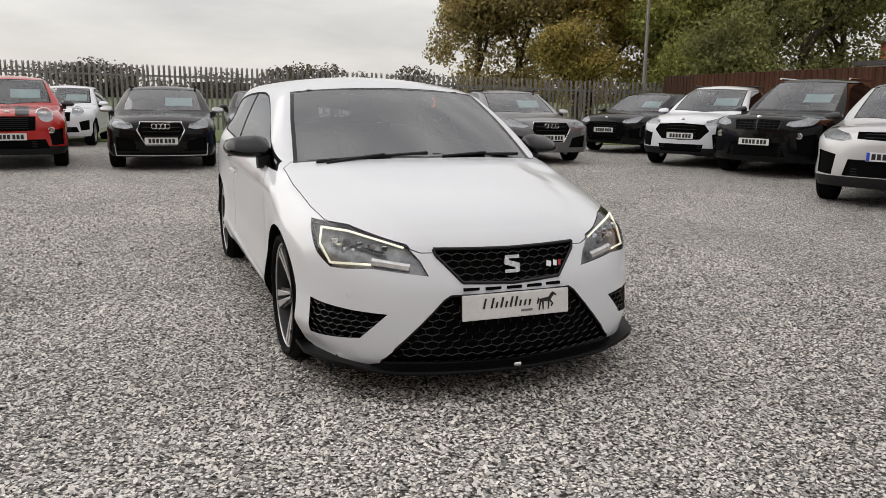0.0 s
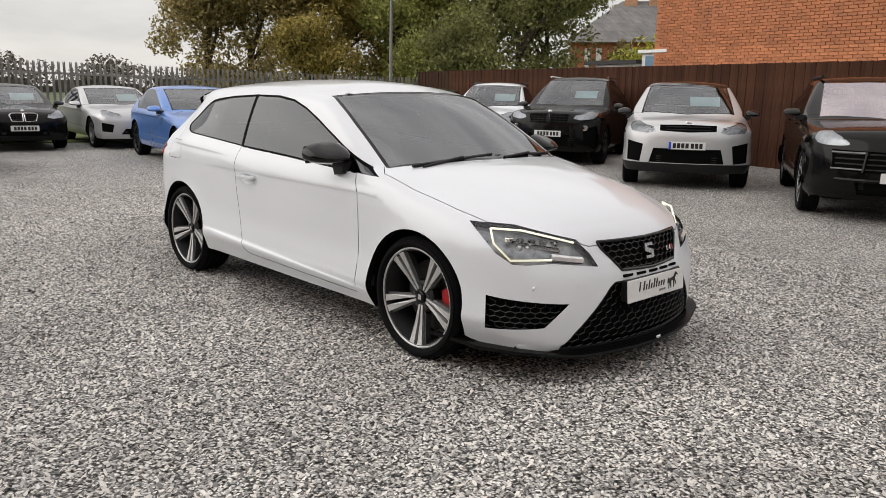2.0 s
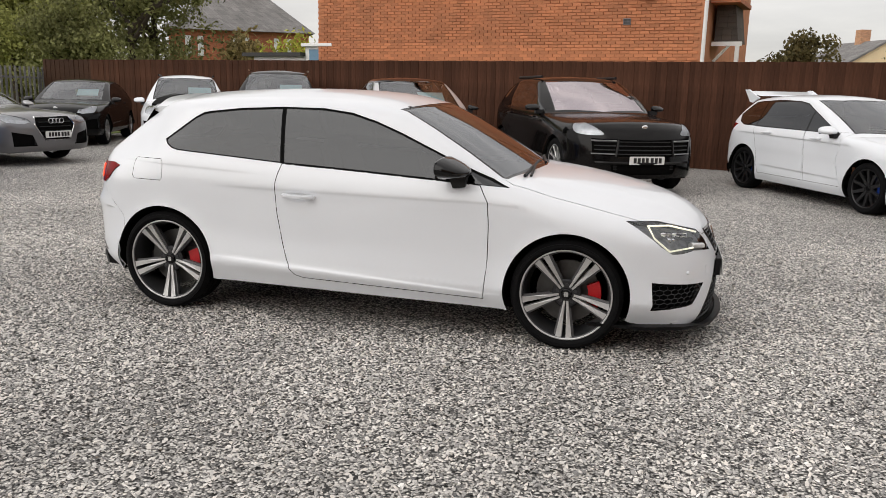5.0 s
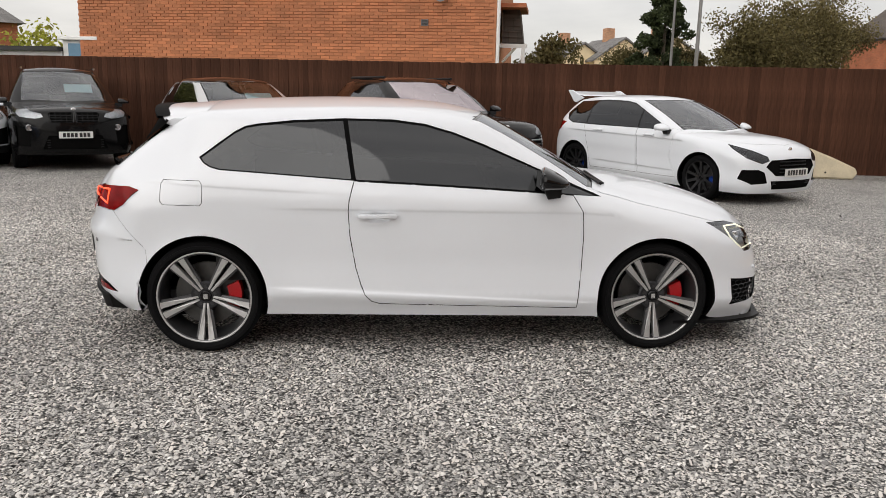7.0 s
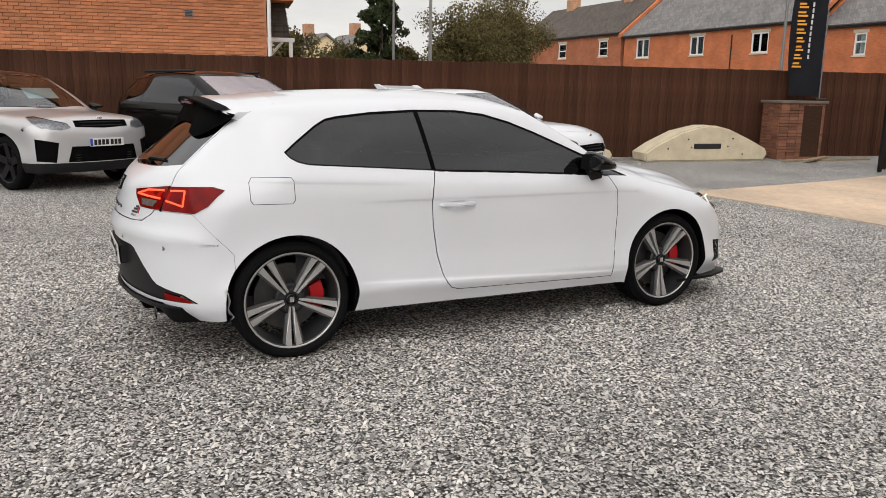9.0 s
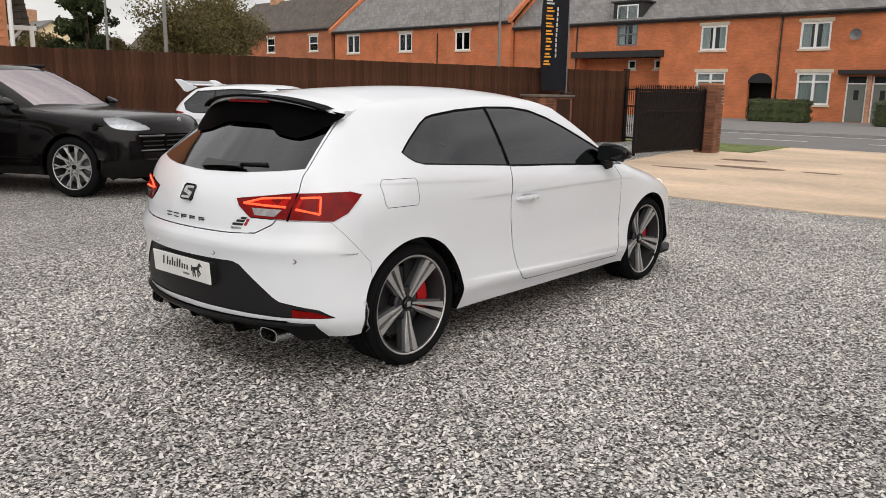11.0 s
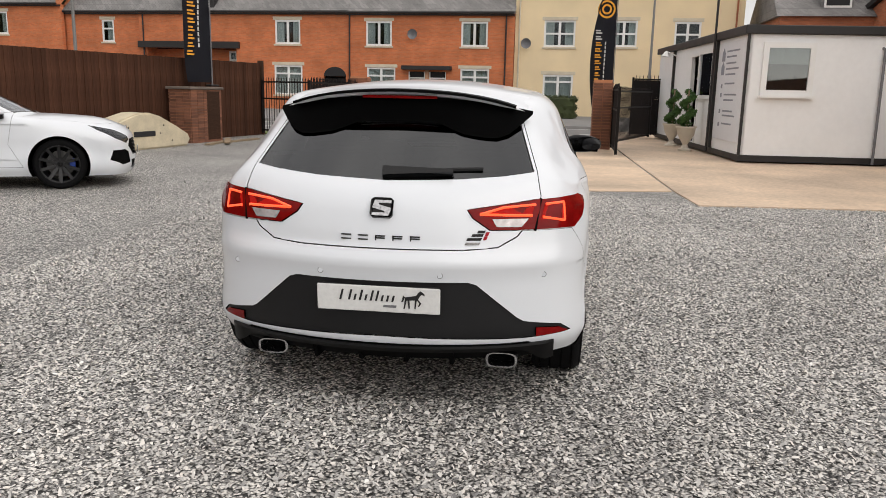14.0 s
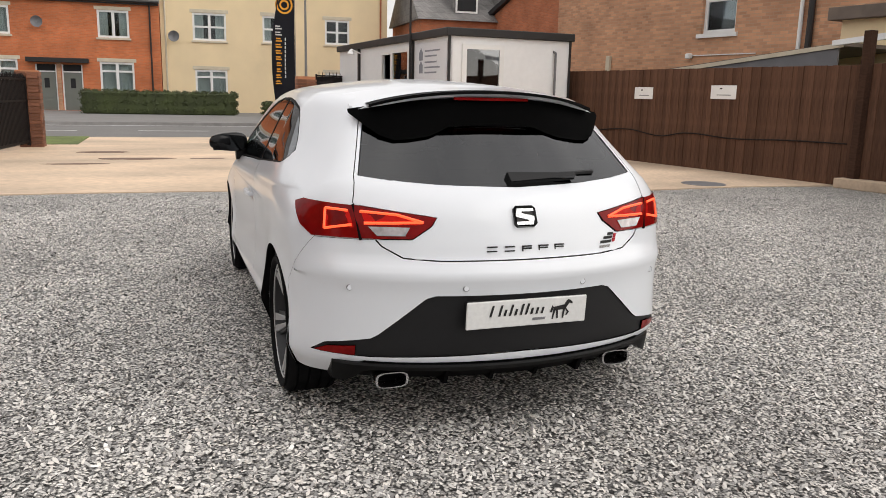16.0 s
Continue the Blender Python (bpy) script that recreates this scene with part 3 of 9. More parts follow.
def house_window(parent, u0, u1, z0, z1, lintel=True, rows=(0.0,), cols=1, curtain=True, sill=True, y=0.0, frame_mat=None):
    """Window set back in its opening: frame, mullions, panes, curtain, sill and lintel."""
    fm, t = frame_mat or M_WHITE, 0.105
    bm = bmesh.new()
    for a in ((u0, u1, z0, z0 + t), (u0, u1, z1 - t, z1), (u0, u0 + t, z0 + t, z1 - t), (u1 - t, u1, z0 + t, z1 - t)):
        add_box(bm, a[0], a[1], y - 0.10, y - 0.025, a[2], a[3])
    w = part("window", bm, fm, parent)
    n = cols + 1
    for k in range(1, n):
        u = u0 + (u1 - u0) * k / n
        part("mullion", box(u - 0.07, u + 0.07, y - 0.095, y - 0.03, z0 + t, z1 - t), fm, w)
    for r in rows:
        if r:
            z = z0 + (z1 - z0) * r
            part("transom", box(u0 + t, u1 - t, y - 0.09, y - 0.035, z - 0.05, z + 0.05), fm, w)
    for k in range(n):
        a, b = u0 + (u1 - u0) * k / n, u0 + (u1 - u0) * (k + 1) / n
        p = part("pane", box(a + 0.03, b - 0.03, y - 0.075, y - 0.069, z0 + 0.03, z1 - 0.03), M_GLASS, w)
        p.visible_shadow = False
        if curtain:
            full = curtain == "full"
            part("curtain", box(a + 0.02 if full or k == 0 else a + 0.35 * (b - a), b - 0.02 if full or k else b - 0.35 * (b - a), y - 0.20, y - 0.18, z0, z1), M_CURTAIN, w)
    if sill:
        part("window_sill", box(u0 - 0.08, u1 + 0.08, y - 0.02, y + 0.07, z0 - 0.11, z0 - 0.01, 0.008), M_STONE, w)
    if lintel:
        part("lintel", box(u0 - 0.12, u1 + 0.12, y - 0.02, y + 0.025, z1 + 0.005, z1 + 0.19, 0.005), M_STONE, w)
    return w


def terrace(u0, u1, eaves, windows, label, wall=M_BRICK_T, roof=M_SLATE, depth=8.0, setback=0.0, holes=(), ridge=3.4, name="terraced_house"):
    h = thing(name, pose(40.67, 0, 0, 0, 0, 86.77) @ Matrix.Translation((0, -setback, 0)), label, "house", "street terrace", "structure")
    part("wall", holed_wall(u0, u1, 0, eaves, [w[:4] for w in windows] + list(holes), 0.0, -0.3), wall, h)
    # near-black slab behind the windows: the room's shade as colour
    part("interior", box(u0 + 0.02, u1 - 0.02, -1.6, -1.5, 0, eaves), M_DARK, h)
    for s_ in (u0, u1):
        side = prism([(0 if s_ == u0 else 0, 0), (-depth, 0), (-depth, eaves), (-depth / 2, eaves + ridge), (-0.3, eaves)], s_ + (0.0 if s_ == u0 else -0.25), s_ + (0.25 if s_ == u0 else 0.0), "x")
        bmesh.ops.translate(side, verts=side.verts[:], vec=(0, -0.301, 0))
        part("gable_wall", side, wall, h)
    bm = bmesh.new()
    for s_, k in ((0.25, 1), (-depth - 0.55, -1)):
        za = eaves - 0.05
        add_prism(bm, [(s_, za), (-depth / 2 - 0.15, eaves + ridge), (-depth / 2 - 0.15, eaves + ridge + 0.14), (s_, za + 0.12)], u0 - 0.05, u1 + 0.05, "x")
    r = part("roof", bm, roof, h)
    slope = math.atan2(ridge + 0.05, depth / 2 + 0.4)
    steps = int(math.hypot(depth / 2 + 0.4, ridge) / 0.3)
    for k in range(steps):  # tile courses, each lapping the one below
        y, z = 0.25 - (depth / 2 + 0.4) * k / steps, eaves + 0.07 + (ridge + 0.05) * k / steps
        part("course", box(u0 - 0.06, u1 + 0.06, -0.155, 0.155, 0, 0.028, 0, pose(0, y - 0.13, z + 0.115, -math.degrees(slope), 0, 0)), roof, r)
    part("gutter", rod((u0, 0.31, eaves + 0.02), (u1, 0.31, eaves + 0.02), 0.06, 8), M_TRIM, h)
    part("fascia", box(u0, u1, 0.002, 0.2, eaves - 0.12, eaves - 0.055), M_TRIM, h)
    for w in windows:
        kw = w[4] if len(w) > 4 else {}
        house_window(h, *w[:4], **kw)
    return h


up = dict(cols=1)
low = dict(cols=1, rows=(0.72,), curtain="full")
TA = terrace(1.43, 11.3, 5.75, [(8.63, 10.2, 3.9, 5.3, up), (2.95, 4.5, 3.9, 5.3, up), (8.4, 10.15, 0.95, 2.65, low), (2.8, 4.5, 0.95, 2.65, low)],
             "orange brick terraced house with white windows and two grey doors", holes=[(5.35, 6.35, 0.1, 2.45), (6.6, 7.6, 0.1, 2.45)])
for a in (5.35, 6.6):
    d = part("door", box(a + 0.06, a + 0.94, -0.14, -0.08, 0.1, 2.05, 0.006), M_GREYDOOR, TA, "sage grey panelled front door")
    part("door_frame", box(a, a + 0.06, -0.2, -0.02, 0.1, 2.45), M_WHITE, d)
    part("door_frame", box(a + 0.94, a + 1.0, -0.2, -0.02, 0.1, 2.45), M_WHITE, d)
    part("transom", box(a + 0.06, a + 0.94, -0.16, -0.06, 2.05, 2.12), M_WHITE, d)
    part("fanlight", box(a + 0.06, a + 0.94, -0.12, -0.11, 2.12, 2.45), M_DARK, d)
    part("door_light", box(a + 0.38, a + 0.62, -0.08, -0.072, 1.25, 1.75, 0.01), M_DARK, d)
    for z in (0.25, 0.75):
        part("door_panel", box(a + 0.16, a + 0.84, -0.08, -0.07, z, z + 0.38, 0.006), M_GREYDOOR, d)
part("door_canopy", box(5.0, 7.95, 0.0, 0.45, 2.55, 2.78, 0.01), M_TRIM, TA, "dark flat door canopy")
part("canopy_post", box(6.38, 6.57, 0.0, 0.1, 0.1, 2.55), M_BRICK_D, TA)
TB = terrace(11.32, 24.9, 5.78, [(14.3, 15.9, 3.95, 5.35, up), (14.2, 16.0, 0.95, 2.7, low), (20.1, 21.6, 4.36, 6.0 - 0.25, dict(cols=1, rows=(0.5,), lintel=False, sill=False, frame_mat=M_PLASTIC_G))],
             "orange brick terraced house with an arched passage and a carriage entry", holes=[(11.45, 12.85, 0.1, 2.1), (18.45, 24.7, 0.1, 3.65)])
# no opening here: a dark sheet on the wall gives the arch its shade
arch = bmesh.new()
ring = [(11.45, 2.1)] + [(12.15 - 0.7 * math.cos(a), 2.1 + 0.55 * math.sin(a)) for a in np.linspace(0, math.pi, 14)] + [(12.85, 2.1)]
add_prism(arch, ring, 0.003, 0.004)
part("arch_head", arch, M_DARK, TB, "dark sheet for the shade in the side passage's arched head")
part("entry_beam", box(18.2, 24.95, -0.2, 0.2, 3.65, 4.05, 0.01), M_TRIM, TB, "dark beam over the carriage entry")
part("passage_wall", holed_wall(18.45, 24.7, 0, 3.65, [(18.6, 19.6, 2.95, 3.55), (20.9, 21.5, 2.95, 3.55)], -1.4, -1.45), M_BRICK_T, TB)
house_window(TB, 18.6, 19.6, 2.95, 3.55, lintel=False, y=-1.38)
house_window(TB, 20.9, 21.5, 2.95, 3.55, lintel=False, cols=0, y=-1.38)
dorm = part("dormer", box(19.8, 21.9, -1.6, 0.06, 5.7, 7.0, 0.01), M_TRIM, TB, "dark dormer above the entry")
part("dormer_roof", box(19.65, 22.05, -1.6, 0.18, 7.0, 7.1), M_TRIM, dorm)
part("dormer_window", box(20.1, 21.6, 0.06, 0.1, 5.75, 6.85), M_WHITE, dorm)
for a in (20.18, 20.9):
    part("dormer_pane", box(a, a + 0.62, 0.1, 0.106, 5.8, 6.78), M_GLASS, dorm)
TC = terrace(24.92, 30.25, 5.8, [(26.9, 27.75, 4.0, 5.35, dict(cols=0, rows=(0.6,)))], "orange brick terraced house set between two gables", setback=0.4)
TD = terrace(30.3, 50.4, 6.25, [(34.2, 35.75, 4.4, 5.8, up), (40.5, 42.05, 4.45, 5.9, up), (47.0, 48.7, 4.45, 6.0, up)], "long orange brick terraced house with small white windows")
for u in (30.0, 50.5):
    par = bmesh.new()
    add_prism(par, [(0.35, 6.2), (-4.2, 9.95), (-4.2, 10.2), (0.35, 6.55)], u, u + 0.35, "x")
    part("gable_parapet", par, M_BRICK_T, TD)
TE = terrace(50.9, 69.2, 6.65, [(52.85, 54.25, 4.75, 6.15, dict(cols=0, rows=(0.5,), curtain=False)), (59.7, 61.1, 4.75, 6.15, dict(cols=0, rows=(0.5,), curtain=False))], "old red brick terraced house with a brown tiled roof", wall=M_BRICK_O, roof=M_TILE_D)
for u in (54.6, 64.5):
    ch = part("chimney", box(u, u + 1.3, -4.6, -3.7, 8.5, 11.0, 0.02), M_BRICK_D, TE)
    for k in (0.3, 0.95):
        part("chimney_pot", rod((u + k, -4.15, 11.0), (u + k, -4.15, 11.45), 0.13, 10, 0.1), M_BRICK_O, ch)
for h, u in ((TA, 11.2), (TA, 1.9), (TB, 24.6), (TD, 37.6)):
    part("downpipe", rod((u, 0.06, 0.1), (u, 0.06, 5.75), 0.045, 8), M_TRIM, h)
CH = terrace(-11.0, 1.4, 7.2, [(-2.0, -0.25, 3.95, 5.4, dict(cols=1, rows=(0.5,))), (-5.4, -3.95, 3.98, 5.4, dict(cols=1, rows=(0.5,))), (-8.8, -7.4, 4.0, 5.35, dict(cols=1, rows=(0.5,), curtain=False)),
                               (-2.0, -0.3, 1.0, 2.4, low), (-8.8, -7.4, 1.0, 2.4, low)], "cream rendered house with white windows", wall=M_RENDER, setback=0.15)
part("downpipe", rod((1.15, 0.06, 0.1), (1.15, 0.06, 7.1), 0.05, 8), M_STONE, CH)
part("downpipe", rod((-10.6, 0.06, 0.1), (-10.6, 0.06, 7.1), 0.05, 8), M_BRICK_O, CH)


def wall_dish(parent, u, z):
    bm = bmesh.new()
    bmesh.ops.create_uvsphere(bm, u_segments=18, v_segments=10, radius=0.42)
    bmesh.ops.bisect_plane(bm, geom=bm.verts[:] + bm.edges[:] + bm.faces[:], plane_co=(0, -0.3, 0), plane_no=(0, 1, 0), clear_outer=True)
    bmesh.ops.translate(bm, verts=bm.verts[:], vec=(u, 0.75, z))
    d = part("satellite_dish", bm, M_PLASTIC_G, parent, "grey satellite dish", True)
    part("dish_arm", rod((u, 0.0, z - 0.25), (u, 0.4, z), 0.025), M_PLASTIC_G, d)


wall_dish(TA, 7.3, 4.55)
wall_dish(CH, 0.72, 4.1)


# ---- leafy things: many small leaves on a core ----
def leaf_cloud(name, clumps, size, count, material, parent=None, seed=1, flat=0.6):
    """Leaves scattered through round clumps: (x, y, z, rx, ry, rz) each, denser near the skin."""
    r = np.random.RandomState(seed)
    c = np.array(clumps, float)
    weight = (c[:, 3] * c[:, 4] * c[:, 5]) ** (2 / 3)
    pick = r.choice(len(c), count, p=weight / weight.sum())
    d = r.normal(size=(count, 3))
    d /= np.linalg.norm(d, axis=1)[:, None]
    rad = r.uniform(0.35, 1.0, count) ** 0.5 * r.uniform(0.8, 1.12, count)
    at = c[pick, :3] + d * rad[:, None] * c[pick, 3:]
    n = d + r.normal(scale=flat, size=(count, 3))
    n /= np.linalg.norm(n, axis=1)[:, None]
    a = np.cross(n, r.normal(size=(count, 3)))
    a /= np.linalg.norm(a, axis=1)[:, None]
    b = np.cross(n, a)
    s = size * r.uniform(0.55, 1.35, count)[:, None]
    quad = np.stack([at - a * s, at + b * s * 0.55, at + a * s, at - b * s * 0.55], 1).reshape(-1, 3)
    me = bpy.data.meshes.new(name)
    me.vertices.add(4 * count)
    me.vertices.foreach_set("co", quad.ravel())
    me.loops.add(4 * count)
    me.loops.foreach_set("vertex_index", np.arange(4 * count))
    me.polygons.add(count)
    me.polygons.foreach_set("loop_start", np.arange(0, 4 * count, 4))
    me.update(calc_edges=True)
    me.materials.append(material)
    ob = new(name, me)
    if parent:
        ob.parent = parent
    return ob


def hedge(name, x0, x1, y0, y1, z0, z1, label, material, count, size=0.07, m=None):
    h = thing(name, m or Matrix(), label, "hedge")
    part("hedge_core", box(x0 + 0.12, x1 - 0.12, y0 + 0.12, y1 - 0.12, z0, z1 - 0.12, 0.05), M_HEDGE_G, h)
    r = random.Random(4)
    clumps = []
    nx, ny = max(1, int((x1 - x0) / 0.45)), max(1, int((y1 - y0) / 0.45))
    for i in range(nx):
        for j in range(ny):
            for k in range(3):
                clumps.append((x0 + (x1 - x0) * (i + 0.5) / nx, y0 + (y1 - y0) * (j + 0.5) / ny, z0 + (z1 - z0) * (k + 0.5) / 3, (x1 - x0) / nx * 0.62, (y1 - y0) / ny * 0.62, (z1 - z0) / 6 * r.uniform(1.0, 1.25)))
    leaf_cloud("foliage", clumps, size, count, material, h, 7)
    return h


hedge("hedge", -2.4, 4.9, 3.4, 4.9, 0.09, 1.25, "clipped green hedge before the terrace", M_HEDGE_G, 30000, 0.042, pose(40.67, 0, 0, 0, 0, 86.77))
hedge("hedge", 8.2, 11.2, 2.6, 3.9, 0.09, 1.25, "clipped green hedge before the terrace", M_HEDGE_G, 14000, 0.042, pose(40.67, 0, 0, 0, 0, 86.77))
hedge("hedge", -4.3, -3.6, 3.4, 4.5, 0.09, 0.8, "clipped green hedge before the terrace", M_HEDGE_G, 2500, 0.042, pose(40.67, 0, 0, 0, 0, 86.77))


# ---- office cabin ----
CAB = thing("office_cabin", pose(11.9, -4.68, 0, 0, 0, 3.2), "white steel office cabin with black trim and roof edge", "cabin", kind="structure")
CL, CW = 9.2, 3.1
part("side_wall", holed_wall(0, CL, 0.18, 2.64, [(2.55, 3.85, 1.35, 2.45), (3.95, 4.75, 0.2, 2.4)], 0.0, -0.08), M_CABIN, CAB)
end = holed_wall(0.0, CW, 0.18, 2.64, [(0.38, 1.26, 1.5, 2.4)], 0.0, 0.08)
bmesh.ops.transform(end, matrix=pose(0, 0, 0, 0, 0, -90), verts=end.verts[:])
part("end_wall", end, M_CABIN, CAB)
part("back_wall", box(0, CL, -CW, -CW + 0.08, 0.18, 2.64), M_CABIN, CAB)
part("far_wall", box(CL - 0.08, CL, -CW + 0.08, -0.08, 0.18, 2.64), M_CABIN, CAB)
part("cabin_floor", box(0.05, CL - 0.05, -CW + 0.05, -0.05, 0.12, 0.2), M_TRIM, CAB)
part("partition", box(2.2, 2.26, -CW + 0.08, -0.08, 0.2, 2.6), M_PLASTIC_G, CAB)
part("roof", box(-0.08, CL + 0.05, -CW - 0.08, 0.1, 2.645, 2.82, 0.015), M_TRIM, CAB, "black felted roof edge")
part("skirt", box(-0.02, CL, -CW - 0.02, 0.02, 0.05, 0.178), M_TRIM, CAB, "black base rail")
for x in (0.3, 4.5, 8.7):
    for y in (-0.4, -CW + 0.4):
        part("jack_leg", box(x, x + 0.15, y - 0.08, y + 0.08, 0.0, 0.06), M_TRIM, CAB)
for x in (-0.025, 2.22, 6.85):
    part("corner_post", box(x, x + (0.05 if x < 0 else 0.09), -0.02 if x < 0 else 0.0, 0.03 if x < 0 else 0.07, 0.18, 2.65 if x < 6 else 2.75), M_TRIM, CAB)
part("corner_post", box(-0.03, 0.02, -CW - 0.02, -CW + 0.03, 0.18, 2.65), M_TRIM, CAB)
w = part("window", holed_wall(0.30, 1.34, 1.42, 2.48, [(0.41, 1.23, 1.53, 2.37)], 0.0, 0.07), M_WHITE, CAB, "white framed end window with a half-drawn blind")
w.matrix_basis = pose(-0.05, 0, 0, 0, 0, -90)
p = part("pane", box(0.40, 1.24, 0.03, 0.036, 1.52, 2.38), M_DOUBLE, w)
p.visible_shadow = False
part("blind", box(0.40, 1.24, 0.045, 0.055, 2.05, 2.38), M_CURTAIN, w)
part("window_sill", box(0.25, 1.39, -0.06, 0.0, 1.37, 1.42), M_WHITE, w)
w = part("window", holed_wall(2.5, 3.9, 1.3, 2.5, [(2.6, 3.8, 1.4, 2.4)], 0.05, -0.02), M_WHITE, CAB)
p = part("pane", box(2.58, 3.82, 0.01, 0.016, 1.38, 2.42), M_DOUBLE, w)
p.visible_shadow = False
d = part("door", box(4.0, 4.7, -0.3, -0.25, 0.22, 2.35, 0.006), M_TRIM, CAB, "dark door standing in the cabin's side")
part("door_frame", holed_wall(3.9, 4.8, 0.2, 2.46, [(3.98, 4.72, 0.2, 2.38)], 0.03, -0.06), M_WHITE, d)
part("notice", box(4.12, 4.3, -0.25, -0.245, 1.25, 1.75), M_WHITE, d)
sg = part("sign_board", box(0.1, 2.12, 0.0, 0.02, 0.42, 2.56, 0.004), mat("sign_white", (0.74, 0.75, 0.78), 0.4, vary=0.03), CAB, "white sign board with small dark symbols and lines")
icon = mat("sign_grey", (0.24, 0.25, 0.29), 0.5)
for k, z in enumerate((2.28, 1.98)):
    part("sign_symbol", prism([(1.58, z - 0.13), (1.82, z - 0.13), (1.82, z + 0.05), (1.7, z + 0.16), (1.58, z + 0.05)], 0.02, 0.024), icon, sg)
for k, z in enumerate((2.36, 2.24, 2.1, 1.98, 1.86, 1.66, 1.42, 1.30, 1.06, 0.96, 0.78)):
    wide = 0.75 if k % 3 else 0.95
    part("sign_line", box(1.45 - wide, 1.45, 0.02, 0.024, z - 0.018, z + 0.018), icon, sg)
for z in (1.6, 1.4, 1.05, 0.75):
    part("sign_symbol", box(1.62, 1.74, 0.02, 0.024, z - 0.04, z + 0.05), icon, sg)
pipe = part("waste_pipe", rod((-0.06, -2.7, 0.05), (-0.06, -2.68, 2.36), 0.028, 10), M_PLASTIC_G, CAB, "grey plastic waste pipe")
part("pipe_elbow", rod((-0.06, -2.68, 2.36), (0.02, -2.66, 2.40), 0.03, 8), M_PLASTIC_G, pipe)
part("mast", rod((2.2, 0.12, 0.1), (2.2, 0.12, 4.4), 0.028, 8), M_TRIM, CAB, "slim black mast")
lamp = part("wall_lamp", rod((6.75, 0.02, 2.5), (6.75, 0.32, 2.62), 0.02), M_WHITE, CAB, "white swan-neck wall lamp")
part("lamp_shade", rod((6.75, 0.32, 2.62), (6.75, 0.34, 2.48), 0.03, 12, 0.11), M_WHITE, lamp)


M_TOPIARY = mat("topiary_leaf", (0.07, 0.14, 0.04), 0.6, spec=0.2, vary=0.3, scale=3, island=0.4)


def urn(x, y):
    """A potted topiary spiral on an ivory urn."""
    u = thing("topiary_urn", pose(x, y, 0.018), "ivory urn with a clipped green topiary spiral beside the cabin", "potted plant", "topiary urns")
    prof = [(0.0, 0.0), (0.17, 0.0), (0.17, 0.04), (0.1, 0.07), (0.06, 0.16), (0.12, 0.26), (0.2, 0.4), (0.235, 0.56), (0.26, 0.58), (0.26, 0.61), (0.21, 0.61), (0.2, 0.55), (0.0, 0.54)]
    bm = bmesh.new()
    vs = [bm.verts.new((r_, 0, z)) for r_, z in prof]
    es = [bm.edges.new((a, b)) for a, b in zip(vs, vs[1:])]
    bmesh.ops.spin(bm, geom=vs + es, cent=(0, 0, 0), axis=(0, 0, 1), angle=math.tau, steps=24, use_duplicate=False)
    bmesh.ops.remove_doubles(bm, verts=bm.verts[:], dist=1e-4)
    part("urn", bm, M_POT, u, "", True)
    part("stem", rod((0, 0, 0.5), (0, 0, 1.5), 0.018), M_TIMBER, u)
    clumps = [(0.1 * math.cos(a), 0.1 * math.sin(a), 0.66 + 0.8 * k / 13, 0.16 - 0.07 * k / 13, 0.16 - 0.07 * k / 13, 0.08) for k, a in enumerate(np.linspace(0, 4 * math.pi, 14))]
    leaf_cloud("foliage", clumps, 0.03, 2600, M_TOPIARY, u, 3)


urn(15.1, -4.12)
urn(16.9, -4.05)


# ---- gate, piers and flags ----
def brick_pier(name, x, y, angle, w, d, h, label, cap=True):
    p = thing(name, pose(x, y, 0, 0, 0, angle), label, "gate pier", kind="structure")
    part("core", box(-w / 2 + 0.012, w / 2 - 0.012, -d / 2 + 0.012, d / 2 - 0.012, 0, h), M_MORTAR, p)
    bm = bmesh.new()
    for r in range(int(h / 0.075)):
        z = 0.04 + r * 0.075
        for sx, n in ((1, max(1, round(w / 0.225))), (0, max(1, round(d / 0.225)))):
            step = (w if sx else d) / n
            for s_ in (-1, 1):
                for k in range(n):
                    c = -(w if sx else d) / 2 + (k + 0.5) * step
                    if sx:
                        add_box(bm, c - step / 2 + 0.005, c + step / 2 - 0.005, s_ * d / 2 - 0.02, s_ * d / 2 + 0.004, z - 0.0325, z + 0.0325)
                    else:
                        add_box(bm, s_ * w / 2 - 0.02, s_ * w / 2 + 0.004, c - step / 2 + 0.005, c + step / 2 - 0.005, z - 0.0325, z + 0.0325)
    tagged(part("brickwork", bm, M_BRICK_PIER, p), kind="stuff")
    if cap:
        part("coping", box(-w / 2 - 0.06, w / 2 + 0.06, -d / 2 - 0.06, d / 2 + 0.06, h, h + 0.07, 0.012), M_STONE_D, p)
    return p


M_BRICK_PIER = mat("weathered_pier_brick", (0.20, 0.085, 0.05), 0.85, vary=0.2, grain=0.12, island=0.3)
M_STONE_D = mat("weathered_coping", (0.15, 0.12, 0.10), 0.85, vary=0.25)
brick_pier("gate_pier", 14.75, 4.15, 0, 0.45, 0.45, 1.68, "square red brick gate pier", False)
brick_pier("gate_pier", 15.0, -2.0, 0, 0.45, 0.45, 1.72, "square red brick gate pier", False)
bk = brick_pier("brick_kiosk", 13.42, 8.0, FENCE_ANGLE, 1.2, 0.62, 1.28, "weathered brick meter housing with stone coping and dark front panel", True)
part("front_panel", box(0.02, 0.52, -0.335, -0.305, 0.06, 1.24, 0.005), M_FENCE2, bk)
